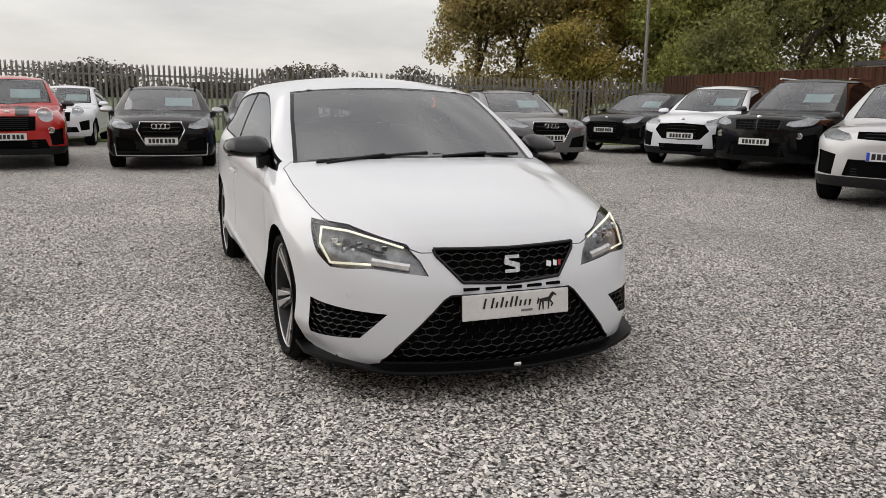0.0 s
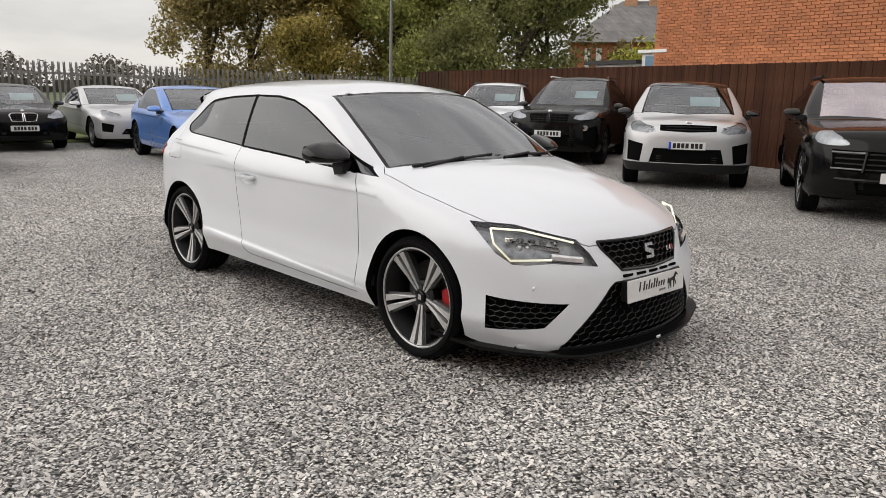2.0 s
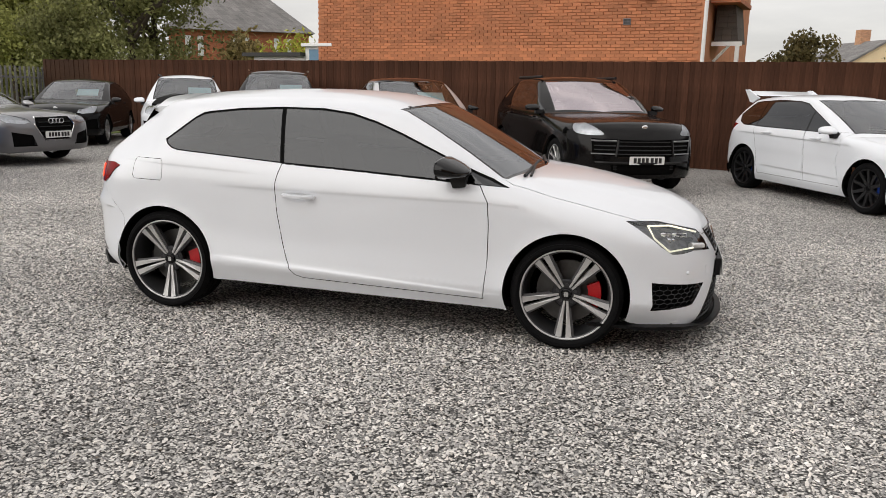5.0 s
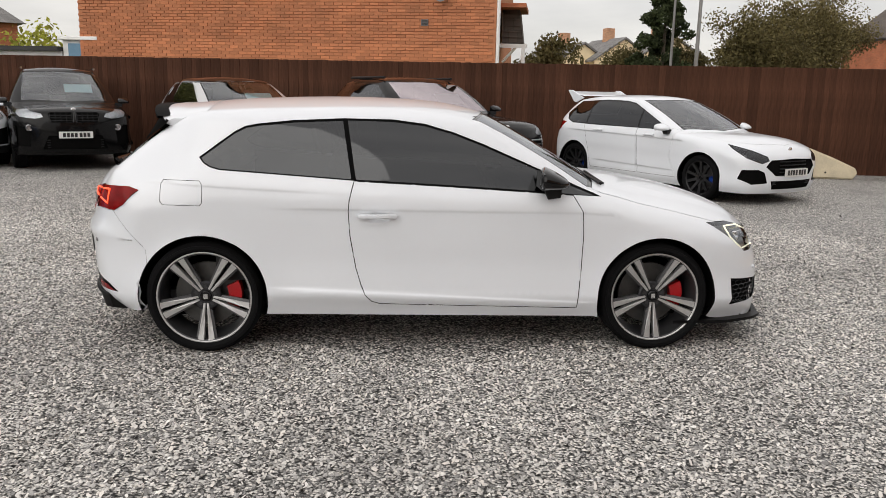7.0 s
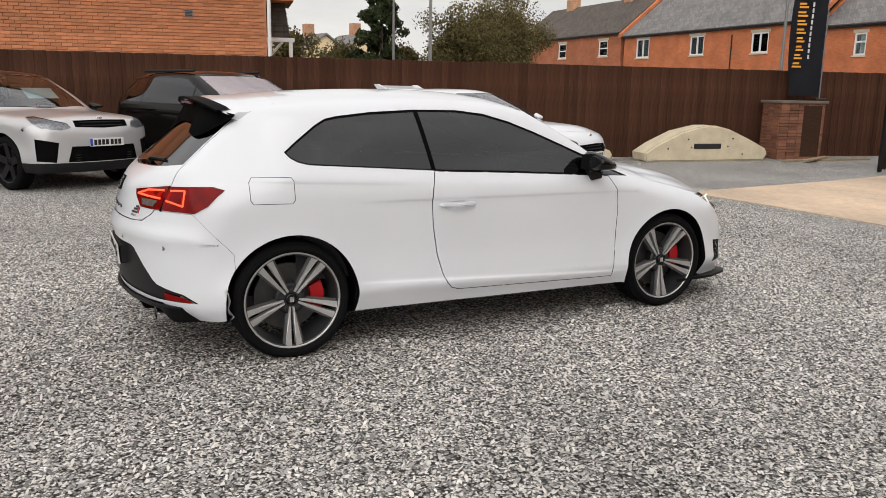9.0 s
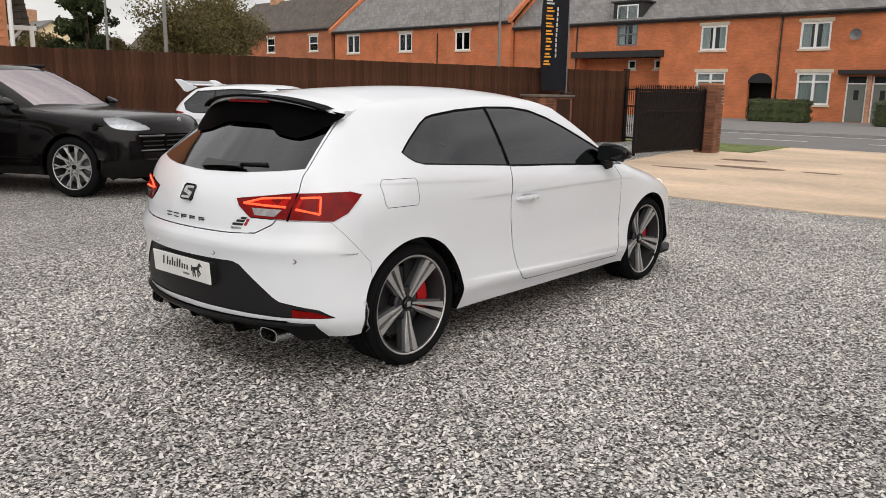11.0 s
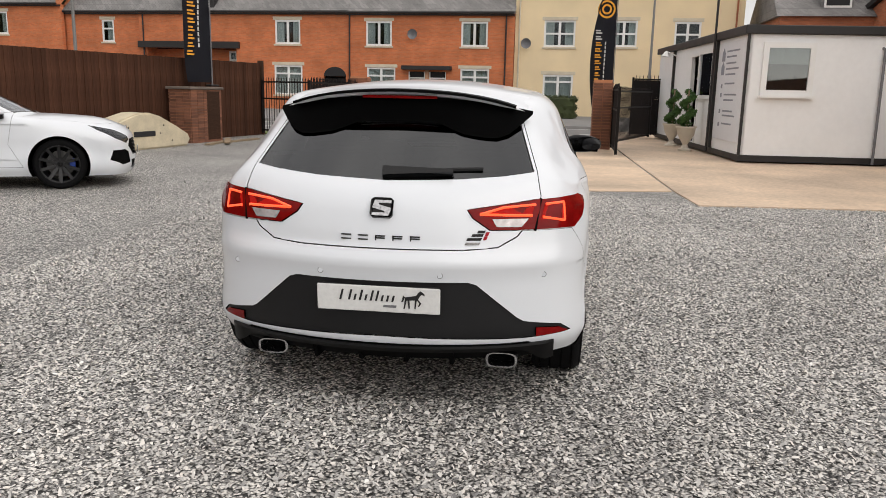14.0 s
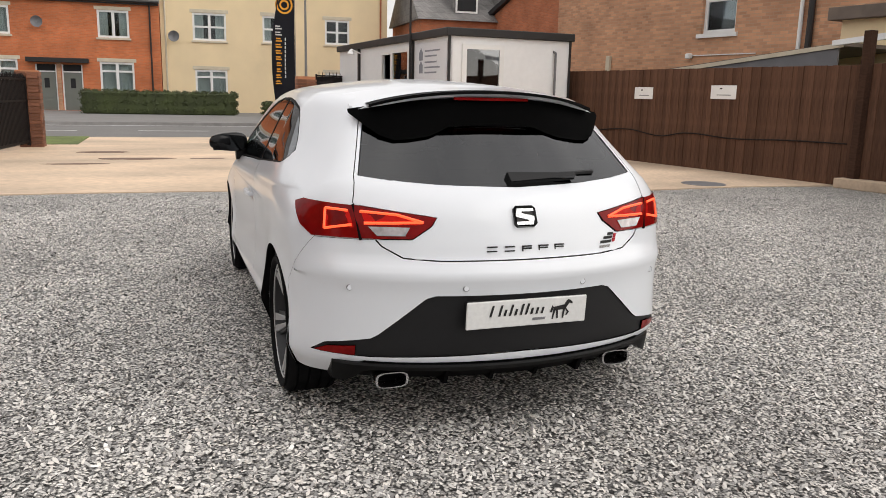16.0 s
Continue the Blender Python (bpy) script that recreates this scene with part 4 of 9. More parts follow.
for k, (x0, y0, a) in enumerate(((13.1, 7.3, 5), (13.3, 7.15, 22), (14.1, 7.1, -8))):
    tagged(link_mesh("timber_plank", box(-0.8, 0.8, -0.07, 0.07, 0.0, 0.04, 0.004, pose(x0, y0, 0.0 + 0.041 * (k == 1), 0, 0, a)), M_TIMBER), "weathered loose plank lying on the gravel", "plank", "loose planks")


def railing(name, a, b, h, label, gap=0.115, solid=False, kind="structure"):
    a, b = Vector((*a, 0)), Vector((*b, 0))
    d = b - a
    g = thing(name, pose(a.x, a.y, 0, 0, 0, math.degrees(math.atan2(d.y, d.x))), label, "gate", kind=kind)
    n = d.length
    for z in (0.12, h * 0.62, h - 0.16):
        part("rail", box(0, n, -0.02, 0.02, z, z + 0.045), M_IRON, g)
    for x in (0, n - 0.06):
        part("stile", box(x, x + 0.06, -0.03, 0.03, 0.06, h - 0.08), M_IRON, g)
    k = gap
    me = bpy.data.meshes.new("bar")
    bm = bmesh.new()
    add_rod(bm, (0, 0, 0.1), (0, 0, h - 0.06), 0.011, 6)
    add_rod(bm, (0, 0, h - 0.06), (0, 0, h), 0.014, 6, 0.001)
    bm.to_mesh(me)
    bm.free()
    me.materials.append(M_IRON)
    while k < n - 0.08:
        share("bar", me, g, pose(k, 0, 0))
        k += gap
    if solid:
        part("backing_sheet", box(0.06, n - 0.06, -0.002, 0.002, h * 0.62 + 0.047, h - 0.165), M_IRON, g)
        part("backing_sheet", box(0.06, n - 0.06, -0.002, 0.002, 0.165, h * 0.62 - 0.002), M_IRON, g)
    return g


railing("iron_gate", (14.5, 4.18), (11.65, 4.55), 1.62, "open black iron gate leaf with pointed bars and a dark backing sheet", gap=0.08, solid=True)
railing("iron_railing", (17.05, 7.65), (14.95, 4.3), 1.66, "black iron railing with pointed bars")
railing("iron_gate", (14.85, -2.28), (12.5, -2.2), 1.62, "open black iron gate leaf seen edge on", solid=True)
railing("iron_railing", (15.2, -2.1), (20.6, -3.9), 1.6, "black iron railing with pointed bars")
gb = railing("yard_gate", (20.8, -3.3), (20.8, -5.4), 2.0, "tall dark boarded iron gate", solid=True)
tagged(link_mesh("gate_post", box(-0.07, 0.07, -0.07, 0.07, 0, 2.12, 0.006, pose(17.1, 7.68, 0)), M_FENCE2), "dark timber post at the fence end", "post")


def feather_flag(x, y, z0, z1, w, angle, label, ring=False, low=0.1, print_z=0.75):
    """A tall feather flag of dark cloth with upright print; its letters are plain bars."""
    f = thing("feather_flag", pose(x, y, z0, 0, 0, angle), label, "flag", "feather flags")
    h = z1 - z0
    part("pole", rod((0.0, 0, 0), (0.0, 0, h), 0.018, 8, 0.01), M_PLASTIC_G, f)
    part("ground_spike", box(-0.12, 0.12, -0.12, 0.12, 0.0, 0.05, 0.01), M_TRIM, f)
    bm = bmesh.new()
    n, k = 30, 8
    rows = []

    def cloth_at(u, z):
        t = (z - low) / (h - low)
        return 0.055 * math.sin(9.0 * t + u * 4.5) * u + 0.10 * u * u * math.sin(2.4 * t)
    for i in range(n + 1):
        t = i / n
        z = low + t * (h - low)
        wide = w * (0.82 + 0.25 * math.sin(math.pi * min(t / 0.8, 1.0)) * (1 if t < 0.8 else 0)) if t < 0.8 else w * 0.82 * math.sqrt(max(0.02, 1 - ((t - 0.8) / 0.21) ** 2))
        rows.append([bm.verts.new((0.02 + wide * j / k, cloth_at(j / k, z), z)) for j in range(k + 1)])
    for a, b in zip(rows, rows[1:]):
        for j in range(k):
            bm.faces.new((a[j], a[j + 1], b[j + 1], b[j]))
    bmesh.ops.solidify(bm, geom=bm.faces[:], thickness=0.004)
    c = part("cloth", bm, M_FLAG, f, "", True)
    rr = random.Random(2)
    z = print_z
    for i in range(12):
        u0, u1 = 0.60, 0.60 + rr.uniform(0.24, 0.30)
        for dz in (0.0, 0.075):
            for s_ in (-1, 1):
                yy = cloth_at((u0 + u1) / 2, z + dz) + 0.016 * s_
                part("print_bar", box(0.02 + w * (u0 + 0.06 * (dz > 0)), 0.02 + w * u1, yy - 0.003, yy + 0.003, z + dz, z + dz + 0.042), M_FLAG_O if i < 8 else M_FLAG_W, c)
        z += 0.19
        if z > h * 0.74:
            break
    for i in range(10):
        zz = print_z + 0.2 + i * 0.13
        for s_ in (-1, 1):
            yy = cloth_at(0.42, zz) + 0.014 * s_
            part("small_print", box(0.02 + w * 0.40, 0.02 + w * 0.45, yy - 0.003, yy + 0.003, zz, zz + 0.095), M_FLAG_W, c)
    if ring:
        for r_ in (0.22, 0.10):
            bm = bmesh.new()
            for s_ in (-1, 1):
                rows = [[bm.verts.new((0.02 + w * 0.45 + q * math.cos(a), cloth_at(0.45, h * 0.87) + 0.03 * s_, h * 0.87 + q * math.sin(a))) for q in (r_, r_ + 0.06)] for a in np.linspace(0, math.tau, 28, endpoint=False)]
                for p, q in zip(rows, rows[1:] + rows[:1]):
                    bm.faces.new((p[0], p[1], q[1], q[0]))
            part("emblem_ring", bm, M_FLAG_O, c)
    return f


feather_flag(14.0, 7.8, 1.36, 5.2, 0.80, 150, "tall navy feather flag with orange print on the kiosk", False)
feather_flag(21.35, -2.75, 0.02, 4.65, 0.76, 100, "tall navy feather flag with an orange ring", True, 0.85, 1.55)


# ---- two cream concrete traffic slabs by the fence ----
def lump(name, x, y, angle, length, h, label):
    t = thing(name, pose(x, y, 0, 0, 0, angle), label, "concrete barrier", "cream barriers")
    prof = [(-1.0, 0.0), (-1.02, 0.25), (-0.82, 0.5), (-0.45, 0.82), (-0.2, 0.94), (-0.05, 1.0), (0.12, 1.0), (0.35, 0.9), (0.7, 0.62), (0.98, 0.36), (1.02, 0.2), (0.96, 0.0)]
    bm = bmesh.new()
    add_prism(bm, [(a * length / 2, b * h) for a, b in prof], -0.28, 0.28)
    bmesh.ops.subdivide_edges(bm, edges=[e for e in bm.edges if abs(e.verts[0].co.y - e.verts[1].co.y) > 0.1], cuts=4)
    bmesh.ops.bevel(bm, geom=[e for e in bm.edges if len(e.link_faces) == 2 and e.calc_face_angle(0) > 1.2], offset=0.035, segments=3, affect="EDGES")
    for v in bm.verts:
        v.co += 0.012 * noise.noise_vector(v.co * 5)
    part("body", bm, M_CREAM, t, "", True)
    # slot and holes are dark solids on the face, their shade painted in
    part("lifting_slot", box(-0.12 * length, 0.1 * length, -0.31, -0.27, 0.36 * h, 0.5 * h, 0.01), M_DARK, t, "dark block for the shade in the lifting slot")
    for a, b in ((-0.17, 0.62), (-0.14, 0.4), (0.16, 0.42), (0.2, 0.64), (-0.33, 0.36), (0.29, 0.2)):
        part("bolt_hole", rod((a * length, -0.29, b * h), (a * length, -0.262, b * h), 0.018, 10), M_DARK, t)
    return t


lump("concrete_barrier", 10.7, 8.15, -10, 3.1, 0.78, "cream painted concrete barrier with a lifting slot")
lump("concrete_barrier", 7.3, 9.1, -13, 2.6, 0.62, "cream painted concrete barrier partly behind a car")


# ---- lamp posts and poles ----
def street_lamp(x, y, h, label, arm=(1.2, 0.0)):
    s = thing("street_lamp", pose(x, y, -0.05), label, "street lamp", "street lamps")
    part("pole", rod((0, 0, 0), (0, 0, h), 0.085, 12, 0.05), M_STEEL, s)
    part("arm", rod((0, 0, h), (arm[0], arm[1], h + 0.15), 0.035, 8), M_STEEL, s)
    part("lamp_head", box(arm[0] - 0.3, arm[0] + 0.3, arm[1] - 0.12, arm[1] + 0.12, h + 0.08, h + 0.22, 0.03), M_PLASTIC_G, s)


street_lamp(-21.0, 17.4, 5.5, "grey steel lamp pole behind the palisade fence", (-0.1, 1.0))
street_lamp(26.3, 19.25, 7.6, "grey steel street lamp on the pavement")
street_lamp(11.0, 22.6, 6.6, "slim grey lamp pole behind the brown fence")
street_lamp(13.7, 32.3, 6.4, "slim grey lamp pole behind the brown fence")
street_lamp(38.6, -6.0, 7.5, "grey steel street lamp on the pavement")


# ---- buildings behind the side fence ----
OB = thing("old_building", pose(12.4, -12.04, 0, 0, 0, 190), "tall old brown brick building with a dark sash window", "house", kind="structure")
part("wall", holed_wall(-6.5, 14, 0, 8.0, [(-0.4, 0.7, 3.05, 4.6)], 0.0, 0.35), M_BRICK_D, OB)
part("side_wall", box(-6.5, -6.2, 0.35, 9, 0, 8.0), M_BRICK_D, OB)
part("roof_slab", box(-6.8, 14.3, -0.3, 9.3, 8.0, 8.2), M_TILE_D, OB)
# near-black panel behind the pane, coloured as the unlit room
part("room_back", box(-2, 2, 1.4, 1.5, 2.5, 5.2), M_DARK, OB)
w = part("window", holed_wall(-0.4, 0.7, 3.05, 4.6, [(-0.3, 0.6, 3.15, 3.85), (-0.3, 0.6, 3.93, 4.5)], 0.1, 0.16), M_WHITE, OB)
p = part("pane", box(-0.3, 0.6, 0.13, 0.136, 3.15, 4.5), M_GLASS, w)
p.visible_shadow = False
part("window_sill", box(-0.5, 0.8, -0.06, 0.1, 2.95, 3.05), M_WHITE, w)
part("soil_pipe", rod((2.6, -0.07, 0), (2.6, -0.07, 7.5), 0.05, 10), M_WHITE, OB)
part("soil_pipe", rod((2.86, -0.08, 0), (2.86, -0.08, 7.8), 0.075, 10), M_TRIM, OB)
part("flood_lamp", box(-0.74, -0.6, -0.16, 0.0, 2.43, 2.57, 0.02), M_WHITE, OB)
part("conduit", box(-0.6, 1.4, -0.03, 0.0, 2.5, 2.525), M_WHITE, OB)
part("vent_stack", box(-3.95, -3.78, -0.1, 0.0, 2.15, 2.6, 0.01), M_STONE, OB)
part("wing", box(4.4, 9.5, -1.2, 0.0, 0.0, 3.0), M_RENDER, OB, "pale flat-roofed wing")
part("wing_roof", box(4.2, 9.7, -1.4, 0.1, 3.0, 3.25, 0.01), M_STONE_D, OB)
LT = thing("lean_to", pose(11.87, -9.1, 0, 0, 0, 190), "corrugated lean-to roof with a pale barge board", "shed", kind="structure")
part("roof", prism([(1.1, 1.93), (5.7, 2.36), (5.7, 2.43), (1.1, 2.0)], 0.0, 2.4), M_STONE_D, LT)
part("barge_board", prism([(1.1, 1.9), (5.7, 2.34), (5.7, 2.42), (1.1, 1.98)], -0.03, -0.005), M_STONE, LT)
part("side_panel", prism([(1.2, 1.2), (5.6, 1.2), (5.6, 2.33), (1.2, 1.9)], 0.0, 0.04), M_PLASTIC_G, LT)
part("barge_board", prism([(5.6, 2.36), (9.0, 2.6), (9.0, 2.75), (5.6, 2.45)], -0.2, -0.1), M_CABIN, LT)
GB = thing("gabled_house", pose(14, -20, 0, 0, 0, 190), "orange brick gabled house with slate dormers", "house", kind="structure")
part("wall", prism([(-24.2, 0), (-8, 0), (-8, 9), (-18.6, 7.4), (-24.2, 5.1)], 0, 9), M_BRICK_O, GB)
part("verge", prism([(-24.5, 5.0), (-15.5, 8.7), (-15.5, 8.95), (-24.5, 5.25)], -0.25, 9), M_TRIM, GB)
GR = thing("dormered_house", pose(36, -18, 0, 0, 0, 86.77), "slate roofed house with a row of white dormers", "house", kind="structure")
part("wall", box(-14, 6.2, -7, 0, 0, 5.4), M_BRICK_O, GR)
part("roof", prism([(0.2, 5.3), (-3.5, 8.4), (-7.2, 5.3)], -14.2, 6.4, "x"), M_SLATE, GR)
for k in range(4):
    u = -5.0 + 2.6 * k
    d = part("dormer", box(u, u + 1.5, -2.4, -0.35, 5.6, 7.1), M_SLATE, GR)
    part("dormer_window", box(u + 0.12, u + 1.38, -0.35, -0.3, 5.75, 6.9), M_WHITE, d)
    part("dormer_pane", box(u + 0.22, u + 1.28, -0.3, -0.29, 5.85, 6.8), M_DARK, d)
    part("dormer_roof", box(u - 0.15, u + 1.65, -2.6, -0.15, 7.1, 7.28), M_TRIM, d)
part("chimney", box(3.0, 4.1, -3.9, -3.1, 8.0, 9.3), M_STONE, GR)


# ---- houses far behind the brown fence ----
HP = thing("hipped_house", pose(-28.2, 46.6, 0, 0, 0, 32), "brick house with a grey hipped roof and chimneys", "house", kind="structure")
part("wall", box(-4.6, 4.6, -3.6, 3.6, 0, 5.0), M_BRICK_O, HP)
bm = bmesh.new()
vs = [bm.verts.new(v) for v in ((-5.0, -4.0, 4.9), (5.0, -4.0, 4.9), (5.0, 4.0, 4.9), (-5.0, 4.0, 4.9), (-1.4, 0, 8.0), (1.4, 0, 8.0))]
for f_ in ((0, 1, 5, 4), (1, 2, 5), (2, 3, 4, 5), (3, 0, 4), (3, 2, 1, 0)):
    bm.faces.new([vs[i] for i in f_])
part("roof", bm, M_SLATE, HP)
for x in (-1.2, 0.5):
    c = part("chimney", box(x, x + 0.9, -0.5, 0.5, 7.0, 9.6, 0.02), M_BRICK_D, HP)
    part("chimney_pot", rod((x + 0.45, 0, 9.6), (x + 0.45, 0, 10.1), 0.14, 10), M_BRICK_O, c)
for x in (-3.6, -0.6, 2.2):
    house_window(HP, x, x + 1.2, 3.2, 4.5, False, cols=1, y=-3.45)
for k, (x, y, w_, h_, a, roof_m) in enumerate(((20.6, 84.5, 8, 4.4, 20, M_SLATE), (25.6, 84, 7, 5.0, 10, M_SLATE), (30.5, 82, 8, 5.2, 5, M_SLATE), (42.4, 73.2, 6.5, 5.2, 25, M_TILE_D))):
    fh = thing("far_house", pose(x, y, 0, 0, 0, a), "distant pale house with a dark pitched roof", "house", "far houses", "structure")
    part("wall", prism([(-w_ / 2, 0), (w_ / 2, 0), (w_ / 2, h_), (0, h_ + 2.2), (-w_ / 2, h_)], -4, 4), M_RENDER if k < 3 else M_WHITE, fh)
    bm = bmesh.new()
    for s_ in (-1, 1):
        add_prism(bm, [(s_ * (w_ / 2 + 0.4), h_ - 0.3), (0, h_ + 2.25), (0, h_ + 2.45), (s_ * (w_ / 2 + 0.4), h_ - 0.1)], -4.3, 4.3)
    part("roof", bm, roof_m, fh)
    part("chimney", box(-0.5, 0.5, -0.5, 0.5, h_ + 1.6, h_ + 3.6), M_BRICK_D, fh)
    house_window(fh, -1.8, -0.6, h_ - 1.8, h_ - 0.5, False, y=4.12)
# garden shed roof and its shrub behind the brown fence
sh = thing("garden_shed", pose(-9.3, 16.6, 0, 0, 0, FENCE_ANGLE), "low garden shed with a dark flat roof and white edge", "shed", kind="structure")
part("body", box(-1.2, 0.72, 0, 2.2, 0, 2.27), M_WHITE, sh)
part("roof", box(-1.5, 0.74, -0.2, 2.4, 2.27, 2.38), M_TRIM, sh)
part("porch", box(0.76, 1.72, 0.02, 2.2, 0, 2.55), M_WHITE, sh, "white boarded shed front")
part("porch_roof", box(0.70, 1.80, -0.12, 2.3, 2.55, 2.64, 0.01), M_WHITE, sh)
part("window_panel", box(0.92, 1.6, -0.01, 0.018, 1.9, 2.47), mat("blue_pane", (0.10, 0.22, 0.34), 0.2), sh)


# ---- cars: a shell swept from a side profile, a plan and a cross-section, then cut along its panel lines ----
from mathutils.bvhtree import BVHTree
from mathutils.geometry import delaunay_2d_cdt


def crom(pts, step):
    """A smooth curve through points, sampled about every step metres (first two columns are the place)."""
    p = np.array(pts, float)
    if len(p) == 2:
        n = max(2, int(np.linalg.norm(p[1, :2] - p[0, :2]) / step) + 1)
        return p[0] + (p[1] - p[0]) * np.linspace(0, 1, n)[:, None]
    q = np.vstack([2 * p[0] - p[1], p, 2 * p[-1] - p[-2]])
    out = []
    for i in range(1, len(q) - 2):
        n = max(1, int(round(np.linalg.norm(q[i + 1, :2] - q[i, :2]) / step)))
        a, b, c, d = q[i - 1], q[i], q[i + 1], q[i + 2]
        for t in np.arange(n) / n:
            out.append(0.5 * (2 * b + (c - a) * t + (2 * a - 5 * b + 4 * c - d) * t * t + (3 * b - a - 3 * c + d) * t ** 3))
    out.append(p[-1])
    return np.array(out)


def smooth_line(pts):
    """A smooth single-valued function through (x, value) points."""
    c = crom(sorted(pts), 0.02)
    return lambda x: np.interp(x, c[:, 0], c[:, 1])


def sstep(t):
    t = np.clip(t, 0, 1)
    return t * t * (3 - 2 * t)


def inside(poly, x, y):
    n, c = len(poly), False
    j = n - 1
    for i in range(n):
        xi, yi = poly[i]
        xj, yj = poly[j]
        if (yi > y) != (yj > y) and x < (xj - xi) * (y - yi) / (yj - yi) + xi:
            c = not c
        j = i
    return c


SIDE = (Vector((1, 0, 0)), Vector((0, 0, 1)))
ENDS = (Vector((0, 1, 0)), Vector((0, 0, 1)))
PLAN = (Vector((1, 0, 0)), Vector((0, 1, 0)))
OBL_F = (Vector((0.7071, 0.7071, 0)), Vector((0, 0, 1)))
OBL_R = (Vector((-0.7071, 0.7071, 0)), Vector((0, 0, 1)))


class Shell:
    """The right half of a car's skin. spec: segs [(x, z, bow, crown, round)], plan [(x, half width)], section [(h, inset)], belt [(x, z)]."""

    def __init__(self, spec):
        self.s = spec
        self.plan, self.sec = smooth_line(spec["plan"]), smooth_line(spec["section"])
        self.belt = smooth_line(spec["belt"])
        self.bm = bmesh.new()
        self.tag = self.bm.faces.layers.int.new("tag")
        self.tags = {"arch_lip": 1}
        self.build()

    def bow(self, y):
        return y * y + y ** 8

    def width(self, x, z):
        s = self.s
        zb, z0 = self.belt(x), s["z0"]
        h = (z - z0) / (zb - z0)
        up = np.maximum(z - zb, 0)
        w = self.plan(x) + self.sec(np.clip(h, -0.05, 1)) - (s["tumble"] + s.get("rear_tumble", 0.0) * sstep((s.get("rear_from", -0.9) - x) / 0.6)) * up - s.get("tumble2", 0.25) * up * up
        w = w - s.get("rear_inset", 0.0) * sstep((s.get("rear_from", -0.9) + 0.25 - x) / 0.5) * sstep((z - zb + 0.05) / 0.18)
        for line, deep, reach, (xa, xb) in s.get("creases", ()):
            zc = np.interp(x, [p[0] for p in line], [p[1] for p in line])
            t = zc - z
            fade = sstep((x - xa) / 0.38) * sstep((xb - x) / 0.38)
            w = w - deep * fade * sstep(t / 0.02) * (1 - sstep((t - 0.018) / reach))
        for xw in (s["xf"], s["xr"]):
            d = np.hypot(x - xw, z - s["zw"]) - s["arch"]
            w = w + s.get("flare", 0.012) * np.exp(-np.maximum(d, 0) / 0.055) * (np.abs(x - xw) < 0.75) * (z < s["zw"] + 0.62)
        return w

    def build(self):
        s, bm = self.s, self.bm
        ds = s["ds"]
        prof = []
        for k, seg in enumerate(s["segs"]):
            c = crom(seg, ds)
            prof += list(c if k == 0 else c[1:])
        prof = np.array(prof)
        n = len(prof)
        self.prof = prof
        ye = np.full(n, 0.75)
        for _ in range(25):
            xe = prof[:, 0] - prof[:, 2] * self.bow(ye)
            ze = prof[:, 1] - prof[:, 3]
            ye = 0.5 * ye + 0.5 * self.width(xe, ze)
        xe = prof[:, 0] - prof[:, 2] * self.bow(ye)
        e2 = np.stack([xe, ze], 1)
        t = np.gradient(e2, axis=0)
        t /= np.linalg.norm(t, axis=1)[:, None] + 1e-9
        nrm = np.stack([t[:, 1], -t[:, 0]], 1)
        for _ in range(3):
            nrm[1:-1] = (nrm[:-2] + 2 * nrm[1:-1] + nrm[2:]) / 4
        nrm /= np.linalg.norm(nrm, axis=1)[:, None]
        r = prof[:, 4]
        b2 = e2 + nrm * r[:, None]
        nv, nf = s.get("nv", 14), s.get("nf", 6)
        rows = []
        for i in range(n):
            px, pz, kb, cr, rr = prof[i]

            def top(y):
                z = pz - cr * (y / ye[i]) ** 2
                for fn in s.get("top_shape", ()):
                    z += fn(px - kb * self.bow(y), y)
                return np.array((px - kb * self.bow(y), -y, z))
            yt = ye[i] - rr
            pts = [top(yt * v) for v in np.linspace(0, 1, nv)]
            p0, p1 = pts[-1], np.array((xe[i], -ye[i], ze[i]))
            p2 = np.array((b2[i, 0], -float(self.width(b2[i, 0], b2[i, 1])), b2[i, 1]))
            for q in np.linspace(0, 1, nf + 1)[1:]:
                pts.append((1 - q) ** 2 * p0 + 2 * q * (1 - q) * p1 + q * q * p2)
            rows.append([bm.verts.new(p) for p in pts])
        for a, b in zip(rows, rows[1:]):
            for j in range(len(a) - 1):
                bm.faces.new((a[j], a[j + 1], b[j + 1], b[j]))
        # side: everything inside the rolled edge, above the sill, outside the wheel arches
        sill = smooth_line(s["sill"])
        low = []

        def arc(xw):
            ra, zb = s["arch"], float(sill(xw))
            a0 = math.asin(np.clip((zb - s["zw"]) / ra, -1, 1))
            return [(xw + ra * math.cos(a), s["zw"] + ra * math.sin(a)) for a in np.linspace(a0, math.pi - a0, int(ra * 3.3 / ds * 1.4))]
        fa, ra_ = arc(s["xf"]), arc(s["xr"])
        xs = np.arange(b2[-1, 0] - ds, fa[0][0] + ds / 2, -ds)
        low += [(x, float(sill(x))) for x in xs] + fa
        low += [(x, float(sill(x))) for x in np.arange(fa[-1][0] - ds, ra_[0][0] + ds / 2, -ds)] + ra_
        low += [(x, float(sill(x))) for x in np.arange(ra_[-1][0] - ds, b2[0, 0] + ds / 2, -ds)]
        loop = [tuple(p) for p in b2] + low
        edge = np.array(loop)
        pts = [Vector(p) for p in loop]
        g = ds * 0.95
        inner = []
